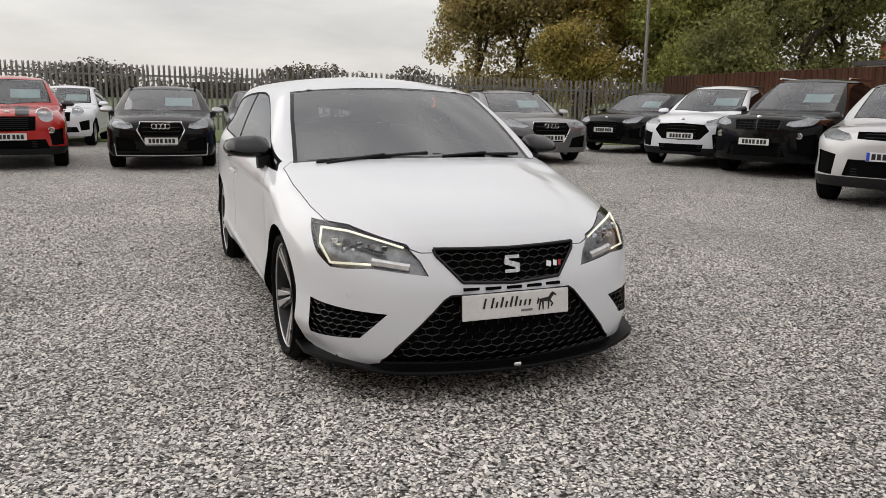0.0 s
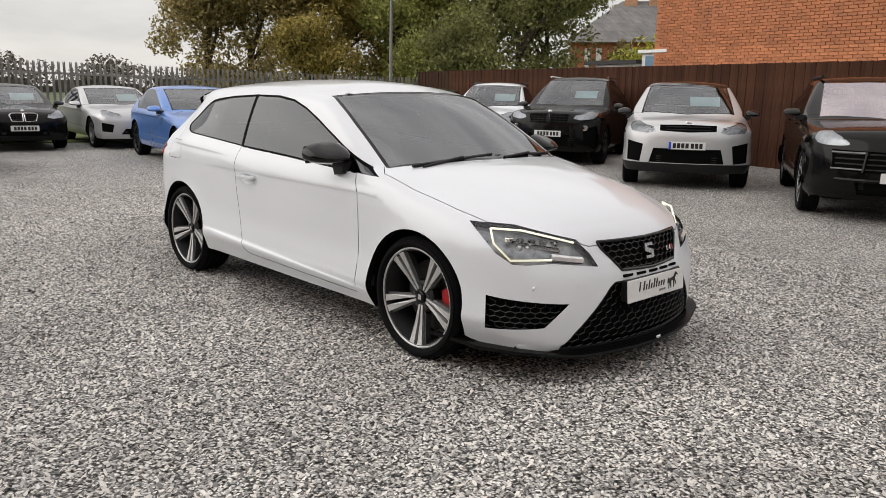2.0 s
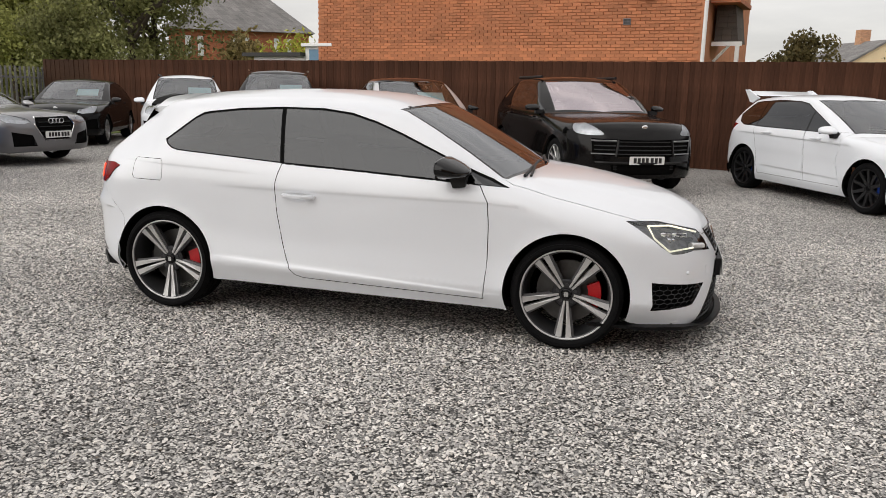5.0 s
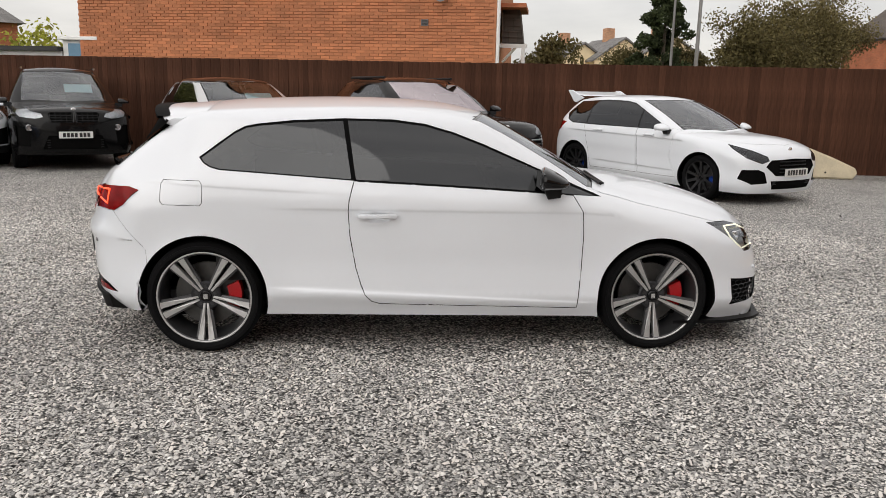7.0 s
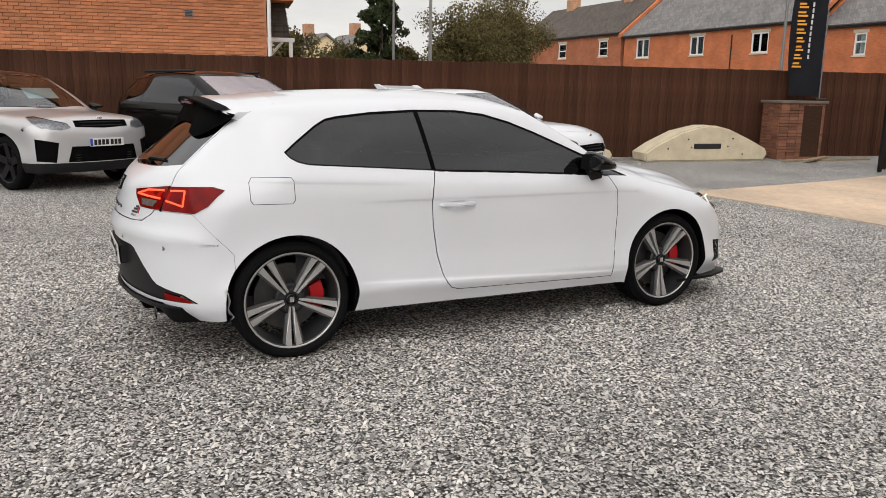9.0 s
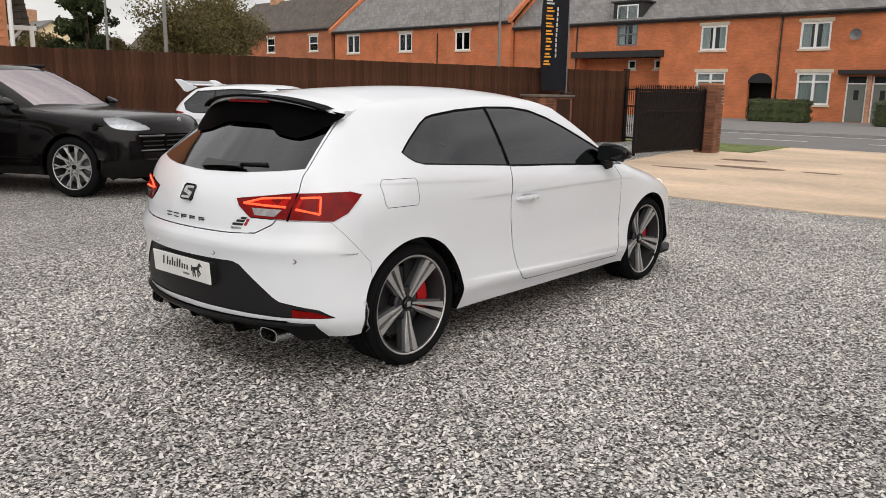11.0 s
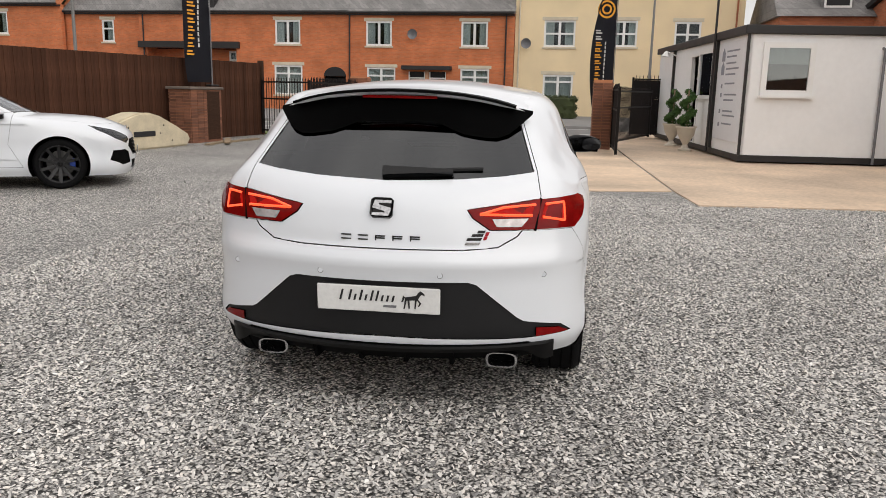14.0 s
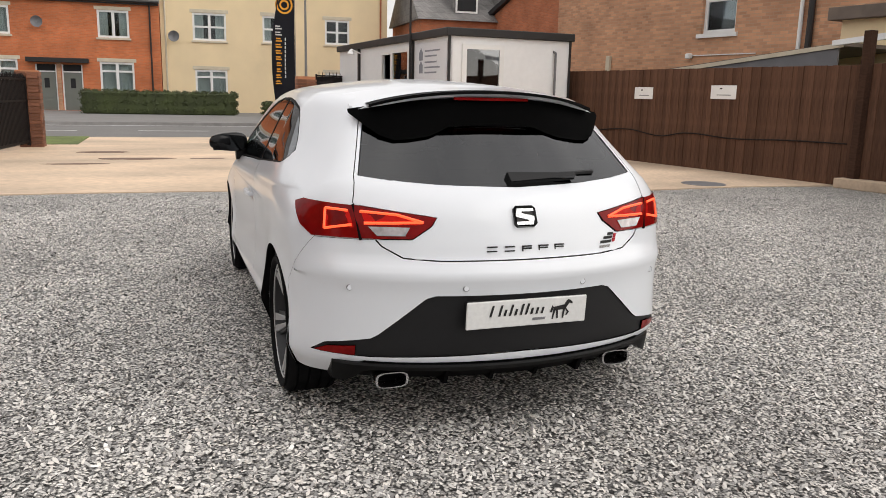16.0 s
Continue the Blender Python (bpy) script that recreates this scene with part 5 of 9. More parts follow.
        for ix, x in enumerate(np.arange(edge[:, 0].min(), edge[:, 0].max(), g)):
            for z in np.arange(edge[:, 1].min() + (ix % 2) * g / 2, edge[:, 1].max(), g):
                if np.min((edge[:, 0] - x) ** 2 + (edge[:, 1] - z) ** 2) > (0.6 * g) ** 2 and inside(loop, x, z):
                    inner.append((x, z))
        lines, extra = [], []
        for line, deep, reach, (xa, xb) in s.get("creases", ()):
            lx = np.arange(xa, xb, ds)
            lz = np.interp(lx, [p[0] for p in line], [p[1] for p in line])
            for off in (0.012, 0.0, -0.010, -0.020, -0.04):
                base = len(pts) + len(extra)
                ok = [(x, z + off) for x, z in zip(lx, lz) if inside(loop, x, z + off) and np.min((edge[:, 0] - x) ** 2 + (edge[:, 1] - z - off) ** 2) > (0.5 * g) ** 2]
                extra += ok
                lines += [(base + k, base + k + 1) for k in range(len(ok) - 1) if abs(ok[k + 1][0] - ok[k][0]) < 1.5 * ds]
        ex = np.array(extra).reshape(-1, 2)
        if len(ex):
            inner = [p for p in inner if np.min((ex[:, 0] - p[0]) ** 2 + (ex[:, 1] - p[1]) ** 2) > (0.45 * g) ** 2]
        pts += [Vector(p) for p in extra] + [Vector(p) for p in inner]
        m = len(loop)
        out = delaunay_2d_cdt(pts, [(i, (i + 1) % m) for i in range(m)] + lines, [list(range(m))[::-1]], 1, 1e-5)
        co = np.array([tuple(v) for v in out[0]])
        yy = self.width(co[:, 0], co[:, 1])
        vs = [bm.verts.new((x, -y, z)) for (x, z), y in zip(co, yy)]
        for f in out[2]:
            if inside(loop, *(sum(co[i] for i in f) / len(f))):
                bm.faces.new([vs[i] for i in f])
        for chain in (fa, ra_):  # rolled arch lip
            a = [bm.verts.new((x, -float(self.width(x, z)), z)) for x, z in chain]
            b = [bm.verts.new((x, -float(self.width(x, z)) + 0.04, z)) for x, z in chain]
            for i in range(len(chain) - 1):
                bm.faces.new((a[i], a[i + 1], b[i + 1], b[i]))[self.tag] = 1
        bmesh.ops.remove_doubles(bm, verts=bm.verts[:], dist=2e-4)
        bmesh.ops.delete(bm, geom=[v for v in bm.verts if not v.link_faces], context="VERTS")
        bmesh.ops.recalc_face_normals(bm, faces=bm.faces[:])
        if sum(f.normal.y * f.calc_area() for f in bm.faces) > 0:
            bmesh.ops.reverse_faces(bm, faces=bm.faces[:])
        # keep the swept surface's own normals, so that panel cuts leave no mark in the shading
        self.nl = bm.verts.layers.float_vector.new("swept")
        bm.normal_update()
        co = np.array([v.co for v in bm.verts])
        x, z, h = co[:, 0], co[:, 2], 0.005
        w = self.width(x, z)
        wx = (self.width(x + h, z) - self.width(x - h, z)) / (2 * h)
        wz = (self.width(x, z + h) - self.width(x, z - h)) / (2 * h)
        for v, q, a, b in zip(bm.verts, w, wx, wz):
            n = v.normal.copy()
            if abs(-v.co.y - q) < 3e-4 and np.min((b2[:, 0] - v.co.x) ** 2 + (b2[:, 1] - v.co.z) ** 2) > 4e-6:
                n = Vector((-a, -1, -b)).normalized()
            v[self.nl] = n

    def stamp(self, name, outline, basis, where=lambda c: True):
        """Cut an outline (points in space, or in the two axes of the basis) into the skin and tag what lies within."""
        bm, (ea, eb) = self.bm, basis
        d = ea.cross(eb)
        if len(outline[0]) == 3:
            outline = [(Vector(p).dot(ea), Vector(p).dot(eb)) for p in outline]
        a0, a1 = min(p[0] for p in outline), max(p[0] for p in outline)
        b0, b1 = min(p[1] for p in outline), max(p[1] for p in outline)

        def span(f):
            us, ws = [v.co.dot(ea) for v in f.verts], [v.co.dot(eb) for v in f.verts]
            return min(us), max(us), min(ws), max(ws)
        cand = []
        for f in bm.faces:
            if f[self.tag] != 1 and where(f.calc_center_median()):
                q = span(f)
                if q[1] >= a0 and q[0] <= a1 and q[3] >= b0 and q[2] <= b1:
                    cand.append(f)
        n = len(outline)
        for i in range(n):
            (pa, pb), (qa, qb) = outline[i], outline[(i + 1) % n]
            if abs(pa - qa) + abs(pb - qb) < 1e-6:
                continue
            la, ha, lb, hb = min(pa, qa) - 1e-4, max(pa, qa) + 1e-4, min(pb, qb) - 1e-4, max(pb, qb) + 1e-4
            cut, rest = [], []
            for f in cand:
                q = span(f)
                (cut if q[1] >= la and q[0] <= ha and q[3] >= lb and q[2] <= hb else rest).append(f)
            if not cut:
                continue
            co = ea * pa + eb * pb
            no = (ea * (qa - pa) + eb * (qb - pb)).cross(d)
            geom = cut + list({e for f in cut for e in f.edges}) + list({v for f in cut for v in f.verts})
            out = bmesh.ops.bisect_plane(bm, geom=geom, dist=1e-5, plane_co=co, plane_no=no)
            cand = [f for f in rest if f.is_valid] + [f for f in out["geom"] if isinstance(f, bmesh.types.BMFace)]
            cand = list(dict.fromkeys(cand))
        k = self.tags.setdefault(name, len(self.tags) + 1)
        for f in cand:
            c = f.calc_center_median()
            if inside(outline, c.dot(ea), c.dot(eb)):
                f[self.tag] = k

    def take(self, names, mirror=False, push=0.0, gap=0.0, depth=0.0, rim_only=False):
        """A new mesh of the faces under these tags ('' is the rest). mirror: 1 the other side, 2 both sides joined."""
        ids = {self.tags.get(n, 0) if n else 0 for n in names}
        src, out = self.bm, bmesh.new()
        nl, keep = self.nl, out.verts.layers.float_vector.new("swept")
        src.normal_update()
        made = {}
        for f in src.faces:
            if f[self.tag] in ids:
                vs = []
                for v in f.verts:
                    if v.index not in made or made[v.index][0] is not v:
                        made[v.index] = (v, out.verts.new(v.co - v.normal * push))
                        made[v.index][1][keep] = v[nl]
                    vs.append(made[v.index][1])
                try:
                    out.faces.new(vs)
                except ValueError:
                    pass
        if gap or depth:
            panel = out.faces[:]
            self.shrink(out, gap, depth)
            if rim_only:
                bmesh.ops.delete(out, geom=panel, context="FACES")
        if mirror:
            geo = out.verts[:] + out.edges[:] + out.faces[:]
            if mirror == 2:
                d = bmesh.ops.duplicate(out, geom=geo)["geom"]
                vs = [g for g in d if isinstance(g, bmesh.types.BMVert)]
                fs = [g for g in d if isinstance(g, bmesh.types.BMFace)]
            else:
                vs, fs = out.verts[:], out.faces[:]
            for v in vs:
                v.co.y *= -1
                v[keep] = Vector((v[keep].x, -v[keep].y, v[keep].z))
            bmesh.ops.reverse_faces(out, faces=fs)
            bmesh.ops.remove_doubles(out, verts=[v for v in out.verts if abs(v.co.y) < 2e-4], dist=2e-4)
        return out

    def shrink(self, bm, gap, depth):
        """Pull a panel's rim in by the width of its gap and fold its edge inwards."""
        bm.normal_update()
        rim = [e for e in bm.edges if e.is_boundary and not all(abs(v.co.y) < 1e-3 for v in e.verts)]
        move = {}
        for e in rim:
            f = e.link_faces[0]
            d = e.verts[1].co - e.verts[0].co
            n = f.normal.cross(d)
            if n.length < 1e-9:
                continue
            n.normalize()
            if n.dot(f.calc_center_median() - e.verts[0].co) < 0:
                n = -n
            for v in e.verts:
                move.setdefault(v, Vector())
                move[v] += n
        normals = {v: v.normal.copy() for v in move}
        for v, n in move.items():
            if n.length > 1e-6:
                n.normalize()
                if abs(v.co.y) < 1e-3:
                    n.y = 0
                v.co += n * gap
        if depth:
            low = {v: bm.verts.new(v.co - normals[v] * depth) for v in move}
            keep = bm.verts.layers.float_vector["swept"]
            for v, q in low.items():
                q[keep] = v[keep]
            for e in rim:
                a, b = e.verts
                if a in low and b in low:
                    try:
                        bm.faces.new((a, b, low[b], low[a]))
                    except ValueError:
                        pass


def skin(name, bm, material, parent, label=""):
    """A skin part, shaded smooth, its normals as they were swept."""
    me = bpy.data.meshes.new(name)
    bmesh.ops.dissolve_degenerate(bm, dist=1e-5, edges=bm.edges[:])
    bm.to_mesh(me)
    bm.free()
    me.materials.append(material)
    me.shade_smooth()
    if "swept" in me.attributes:
        kept = np.zeros(3 * len(me.vertices), np.float32)
        me.attributes["swept"].data.foreach_get("vector", kept)
        me.attributes.remove(me.attributes["swept"])
        me.normals_split_custom_set_from_vertices([Vector(q) for q in kept.reshape(-1, 3)])
    ob = new(name, me)
    ob.parent = parent
    if label:
        ob["label"] = label
    return ob


def even_glass(bm):
    """Pressed side glass bends evenly: lift the shading normals by the belt to those of the middle."""
    keep = bm.verts.layers.float_vector["swept"]
    up = sorted(v[keep].z for v in bm.verts)
    least = up[len(up) // 2] * 0.92
    for v in bm.verts:
        if v[keep].z < least:
            v[keep] = Vector((v[keep].x, v[keep].y, least)).normalized()
    return bm


def arch_lips(sh, car):
    """The black rolled edge of each wheel arch."""
    for mir in (0, 1):
        for s_ in (-1, 1):
            b = sh.take(["arch_lip"], mir)
            bmesh.ops.delete(b, geom=[f for f in b.faces if f.calc_center_median().x * s_ < 0], context="FACES")
            skin("arch_lip", b, M_LINER, car)


def grow(poly, d):
    """An outline pushed outwards by d."""
    area = sum(a[0] * b[1] - b[0] * a[1] for a, b in zip(poly, poly[1:] + poly[:1]))
    s = 1 if area > 0 else -1
    out, n = [], len(poly)
    for i in range(n):
        p, q, r = Vector(poly[i - 1]), Vector(poly[i]), Vector(poly[(i + 1) % n])
        a, b = (q - p).normalized(), (r - q).normalized()
        na, nb = Vector((a.y, -a.x)) * s, Vector((b.y, -b.x)) * s
        m = na + nb
        m = m / max(m.length_squared / 2, 0.55)
        out.append(tuple(q + m * d))
    return out


def car_paint(name, color, flake=0.0, rough=0.28):
    dim = max(color) < 0.05
    m = mat(name, color, rough, flake, vary=0.015, scale=2, grain=0.01, grain_scale=300, coat=0.26 if dim else 0.7, rough_vary=0.05, spec=0.1 if dim else 0.4)
    return m


M_RUBBER = mat("tyre_rubber", (0.006, 0.006, 0.0065), 0.8, spec=0.08, vary=0.15, scale=8, bump=0.15, bump_scale=120)
M_RIM_CUT = mat("machined_alloy", (0.53, 0.53, 0.53), 0.45, 0.75, vary=0.05, scale=10)
M_RIM_DARK = mat("anthracite_alloy", (0.022, 0.022, 0.025), 0.45, 0.3, vary=0.1)
M_RIM_BARREL = mat("grey_alloy_barrel", (0.05, 0.05, 0.053), 0.4, 0.5, vary=0.1)
M_RIM_SIDE = mat("graphite_alloy", (0.10, 0.10, 0.105), 0.4, 0.5, vary=0.1)
M_RIM_BLACK = mat("black_alloy", (0.012, 0.012, 0.013), 0.35, 0.2, vary=0.1)
M_RIM_SILVER = mat("silver_alloy", (0.42, 0.42, 0.43), 0.35, 0.8, vary=0.06)
M_DISC = mat("brake_steel", (0.09, 0.088, 0.086), 0.45, 0.7, vary=0.15, scale=20)
M_CAL_RED = mat("red_caliper", (0.45, 0.006, 0.01), 0.35, vary=0.05)
M_CAL_BLUE = mat("blue_caliper", (0.01, 0.06, 0.4), 0.35, vary=0.05)
M_CAL_GREY = mat("grey_caliper", (0.1, 0.1, 0.1), 0.5)
M_GLOSS = mat("gloss_black", (0.004, 0.004, 0.0045), 0.12, vary=0.1, spec=0.32)
M_LIP = mat("black_lip_plastic", (0.003, 0.003, 0.0033), 0.42, vary=0.15, spec=0.14)
M_JET = mat("jet_black_plastic", (0.003, 0.003, 0.0032), 0.55, vary=0.1, spec=0.03)
M_SATIN = mat("satin_black_plastic", (0.011, 0.011, 0.012), 0.5, spec=0.25, vary=0.1, grain=0.05, bump=0.05, bump_scale=300)
M_LINER = mat("black_liner", (0.004, 0.004, 0.004), 0.95, vary=0.2, spec=0.05)
M_CHROME = mat("chrome", (0.7, 0.7, 0.71), 0.12, 1.0, vary=0.03)
M_EMBLEM = mat("dull_chrome", (0.50, 0.50, 0.51), 0.25, 1.0, vary=0.25, scale=60)
M_DOOR_GLASS = mat("mirror_silver", (0.03, 0.032, 0.034), 0.05, 1.0, vary=0.02)
M_PLATE = mat("plate_white", (0.72, 0.72, 0.71), 0.3, vary=0.02, coat=0.3)
M_INK = mat("plate_ink", (0.012, 0.012, 0.013), 0.4)
M_CAR_GLASS = glass("windscreen_glass", (0.30, 0.33, 0.33), ior=2.5)
M_TINT = glass("privacy_glass", (0.05, 0.05, 0.055), ior=1.7)
M_LENS = glass("lamp_lens", (0.86, 0.88, 0.9))
M_CABIN_D = mat("charcoal_trim", (0.022, 0.022, 0.024), 0.75, vary=0.2, bump=0.1)
M_CABIN_G = mat("grey_trim", (0.07, 0.07, 0.075), 0.8, vary=0.15)
M_LAMP_IN = mat("lamp_housing", (0.66, 0.66, 0.67), 0.3, 0.45, vary=0.2, scale=20)
M_LED = mat("led_white", (0.7, 0.7, 0.62), 0.3, emit=(1.0, 0.93, 0.70), emit_strength=0.5)
M_RED_LENS = mat("red_lens", (0.17, 0.003, 0.003), 0.10, vary=0.3, scale=18, spec=0.14)
M_RED_LIT = mat("lit_red_lens", (0.25, 0.004, 0.004), 0.15, vary=0.35, scale=22, spec=0.15, emit=(0.75, 0.018, 0.012), emit_strength=0.22)
M_RED_LED = mat("red_led", (0.8, 0.05, 0.02), 0.3, emit=(1.0, 0.085, 0.025), emit_strength=1.0)
M_CLEAR_L = mat("clear_reflector", (0.36, 0.33, 0.33), 0.15, 0.7, vary=0.3, scale=30)


def lathe(profile, steps, axis="y"):
    """Turn (radius, along) points round the axle."""
    bm = bmesh.new()
    p = np.array(profile, float)
    rings = []
    for k in range(steps):
        a = math.tau * k / steps
        rings.append([bm.verts.new((r * math.cos(a), y, r * math.sin(a))) for r, y in p])
    for k in range(steps):
        a, b = rings[k], rings[(k + 1) % steps]
        for j in range(len(p) - 1):
            bm.faces.new((a[j], a[j + 1], b[j + 1], b[j]))
    return bm


def spoke_plate(outline, y_of, thick):
    """A bar in the wheel's face: outline (radius, across), front at y_of(radius)."""
    bm = bmesh.new()
    front = [bm.verts.new((w, y_of(r), r)) for r, w in outline]
    back = [bm.verts.new((w * 0.8, y_of(r) + thick, r)) for r, w in outline]
    bm.faces.new(front)
    bm.faces.new(back[::-1])
    n = len(outline)
    for i in range(n):
        bm.faces.new((front[i], back[i], back[(i + 1) % n], front[(i + 1) % n]))
    return bm


WHEELS = {}


def wheel_proto(style, tyre_r, rim_r, half):
    """Meshes of a wheel that faces -y with its hub at the origin: [(name, mesh, level)]."""
    key = (style, tyre_r, rim_r, half)
    if key in WHEELS:
        return WHEELS[key]
    out = []

    def keep(name, bm, material, level=1, smooth=True):
        me = bpy.data.meshes.new(name)
        bmesh.ops.recalc_face_normals(bm, faces=bm.faces[:])
        bm.to_mesh(me)
        bm.free()
        me.materials.append(material)
        if smooth:
            me.shade_smooth()
            me.set_sharp_from_angle(angle=radians(35))
        out.append((name, me, level))
    R, r, h = tyre_r, rim_r, half
    cut = M_RIM_CUT if style == "twin" else M_RIM_SILVER if style == "silver" else M_RIM_CUT if style == "mesh" else M_RIM_BLACK
    dark = M_RIM_DARK if style == "twin" else cut
    keep("wheel", lathe([(r * 0.975, -h * 0.88), (r * 0.945, -h * 0.84), (r * 0.93, -h * 0.6), (r * 0.86, h * 0.2), (r * 0.9, h * 0.8)], 56), M_RIM_BARREL if style in ("twin", "mesh") else cut, 0)
    keep("rim_lip", lathe([(r * 0.985, -h * 0.80), (r * 1.01, -h * 0.84), (r * 1.005, -h * 0.90), (r * 0.985, -h * 0.905), (r * 0.968, -h * 0.87)], 56), cut)
    tread = [(r * 0.985, -h * 0.78), (r * 1.03, -h * 0.97), (r + (R - r) * 0.35, -h * 1.04), (r + (R - r) * 0.62, -h * 1.03), (R - 0.022, -h * 0.96), (R - 0.006, -h * 0.84)]
    for a in (-0.62, -0.22, 0.22, 0.62):
        tread += [(R, h * (a - 0.1)), (R, h * (a - 0.035)), (R - 0.009, h * (a - 0.03)), (R - 0.009, h * (a + 0.03)), (R, h * (a + 0.035)), (R, h * (a + 0.1))]
    tread += [(R - 0.006, h * 0.84), (R - 0.03, h * 0.96), (r * 1.02, h * 0.95), (r * 0.95, h * 0.8)]
    keep("tyre", lathe(tread, 64), M_RUBBER)
    face = lambda q: -h * (0.55 + 0.33 * (q / r) ** 1.5) if style != "mesh" else -h * (0.62 + 0.25 * (q / r))
    if style == "twin":
        for k in range(5):
            a = math.radians(90 + 72 * k + 180)
            for s_ in (-1, 1):
                outl = [(0.042, 0.003 * s_), (0.12, 0.0075 * s_), (r * 0.90, 0.0125 * s_), (r * 0.965, 0.011 * s_), (r * 0.965, 0.054 * s_), (r * 0.90, 0.0455 * s_), (0.13, 0.0275 * s_), (0.042, 0.0145 * s_)]
                if s_ > 0:
                    outl = outl[::-1]
                b = spoke_plate(outl, face, 0.03)
                bmesh.ops.transform(b, matrix=Matrix.Rotation(-(a - math.pi / 2), 4, "Y"), verts=b.verts[:])
                keep("spoke", b, cut, 1, False)
                b = spoke_plate([(0.06, 0.010 * s_), (r * 0.93, 0.036 * s_), (r * 0.93, 0.060 * s_), (0.09, 0.032 * s_)][::-s_], lambda q: face(q) + 0.016, 0.045)
                bmesh.ops.transform(b, matrix=Matrix.Rotation(-(a - math.pi / 2), 4, "Y"), verts=b.verts[:])
                keep("spoke_side", b, M_RIM_SIDE, 1, False)
    else:
        count = {"silver": 5, "black5": 5, "black10": 10, "mesh": 10}[style]
        wide = {"silver": 0.05, "black5": 0.05, "black10": 0.02, "mesh": 0.007}[style]
        for k in range(count):
            a = math.tau * k / count
            skews = (-0.5, 0.5) if style == "mesh" else (0,)
            for sk in skews:
                tip, root = r * 0.93 * math.tan(sk * math.tau / count * 1.45), -0.022 * sk
                outl = [(0.06, root - wide), (0.06, root + wide), (r * 0.95, wide + tip), (r * 0.95, -wide + tip)]
                b = spoke_plate(outl, face, 0.03 if style == "mesh" else 0.04)
                bmesh.ops.transform(b, matrix=Matrix.Rotation(-a, 4, "Y"), verts=b.verts[:])
                keep("spoke", b, cut, 1, False)
    keep("hub", lathe([(0.0, -h * 0.52), (0.075, -h * 0.52), (0.085, -h * 0.44), (0.07, 0.0)], 24), dark)
    keep("centre_cap", lathe([(0.0, -h * 0.64), (0.026, -h * 0.64), (0.031, -h * 0.60), (0.033, -h * 0.5)], 20), M_GLOSS if style != "silver" else cut)
    if style == "twin":
        keep("cap_emblem", spoke_plate([(-0.014, -0.012), (-0.014, 0.012), (0.014, 0.012), (0.014, -0.012)], lambda q: -h * 0.655, 0.004), M_CHROME, 1, False)
    for k in range(5):
        a = math.radians(90 + 72 * k)
        b = lathe([(0.0, -h * 0.57), (0.010, -h * 0.57), (0.011, -h * 0.5)], 6)
        bmesh.ops.translate(b, verts=b.verts[:], vec=(0.054 * math.cos(a), 0, 0.054 * math.sin(a)))
        keep("wheel_bolt", b, M_RIM_BARREL if style == "twin" else M_RIM_DARK, 1, False)
    keep("brake_disc", lathe([(0.06, h * 0.12), (r * 0.70, h * 0.12), (r * 0.70, h * 0.32), (0.06, h * 0.32)], 36), M_DISC)
    cal = bmesh.new()
    arcs = np.linspace(math.radians(-24), math.radians(24), 7)
    outl = [(r * 0.74 * math.cos(a), r * 0.74 * math.sin(a)) for a in arcs] + [(r * 0.46 * math.cos(a), r * 0.46 * math.sin(a)) for a in arcs[::-1]]
    add_prism(cal, outl, -h * 0.22, h * 0.4)
    keep("brake_caliper", cal, {"twin": M_CAL_RED, "black10": M_CAL_BLUE}.get(style, M_CAL_GREY), 1, False)
    WHEELS[key] = out
    return out


def put_wheel(parent, proto, x, y, z, side):
    """side: -1 right (faces -y), 1 left."""
    turn = 0 if side < 0 else 180
    root = None
    for name, me, level in proto:
        ob = new(name, me)
        if level == 0:
            ob.parent = parent
            ob.matrix_basis = pose(x, y, z, 0, 0, turn)
            root = ob
        else:
            ob.parent = root
            if name == "brake_caliper" and side > 0:
                ob.matrix_basis = pose(0, 0, 0, 0, 180, 0)
    return root


def plate(parent, m, yellow=False, stripe=False, bars=True):
    """A number plate whose figures are plain bars."""
    b = box(-0.26, 0.26, -0.006, 0.0, -0.056, 0.056, 0.004)
    bmesh.ops.transform(b, matrix=m, verts=b.verts[:])
    p = part("number_plate", b, M_PLATE, parent, "white number plate")
    if bars:
        x = -0.2
        for k in range(7):
            w = 0.044
            b = box(x, x + w, -0.008, -0.006, -0.036, 0.036)
            bmesh.ops.transform(b, matrix=m, verts=b.verts[:])
            part("figure_bar", b, M_INK, p)
            x += w + (0.03 if k == 3 else 0.0155)
    if stripe:
        b = box(-0.258, -0.222, -0.0085, -0.006, -0.052, 0.052)
        bmesh.ops.transform(b, matrix=m, verts=b.verts[:])
        part("blue_band", b, M_BLUE_BAND, p)
    return p


M_BLUE_BAND = mat("blue_band", (0.02, 0.07, 0.5), 0.4)


def seat(parent, x, y, z=0.32):
    bm = bmesh.new()
    add_box(bm, x - 0.25, x + 0.27, y - 0.25, y + 0.25, z, z + 0.2, 0.05)
    add_box(bm, -0.06, 0.08, y - 0.25, y + 0.25, 0, 0.62, 0.05, pose(x - 0.28, 0, z + 0.12, 0, -18, 0))
    s = part("seat", bm, M_CABIN_D, parent)
    part("headrest", box(-0.05, 0.05, y - 0.13, y + 0.13, 0.66, 0.85, 0.03, pose(x - 0.28, 0, z + 0.12, 0, -18, 0)), M_CABIN_D, s)


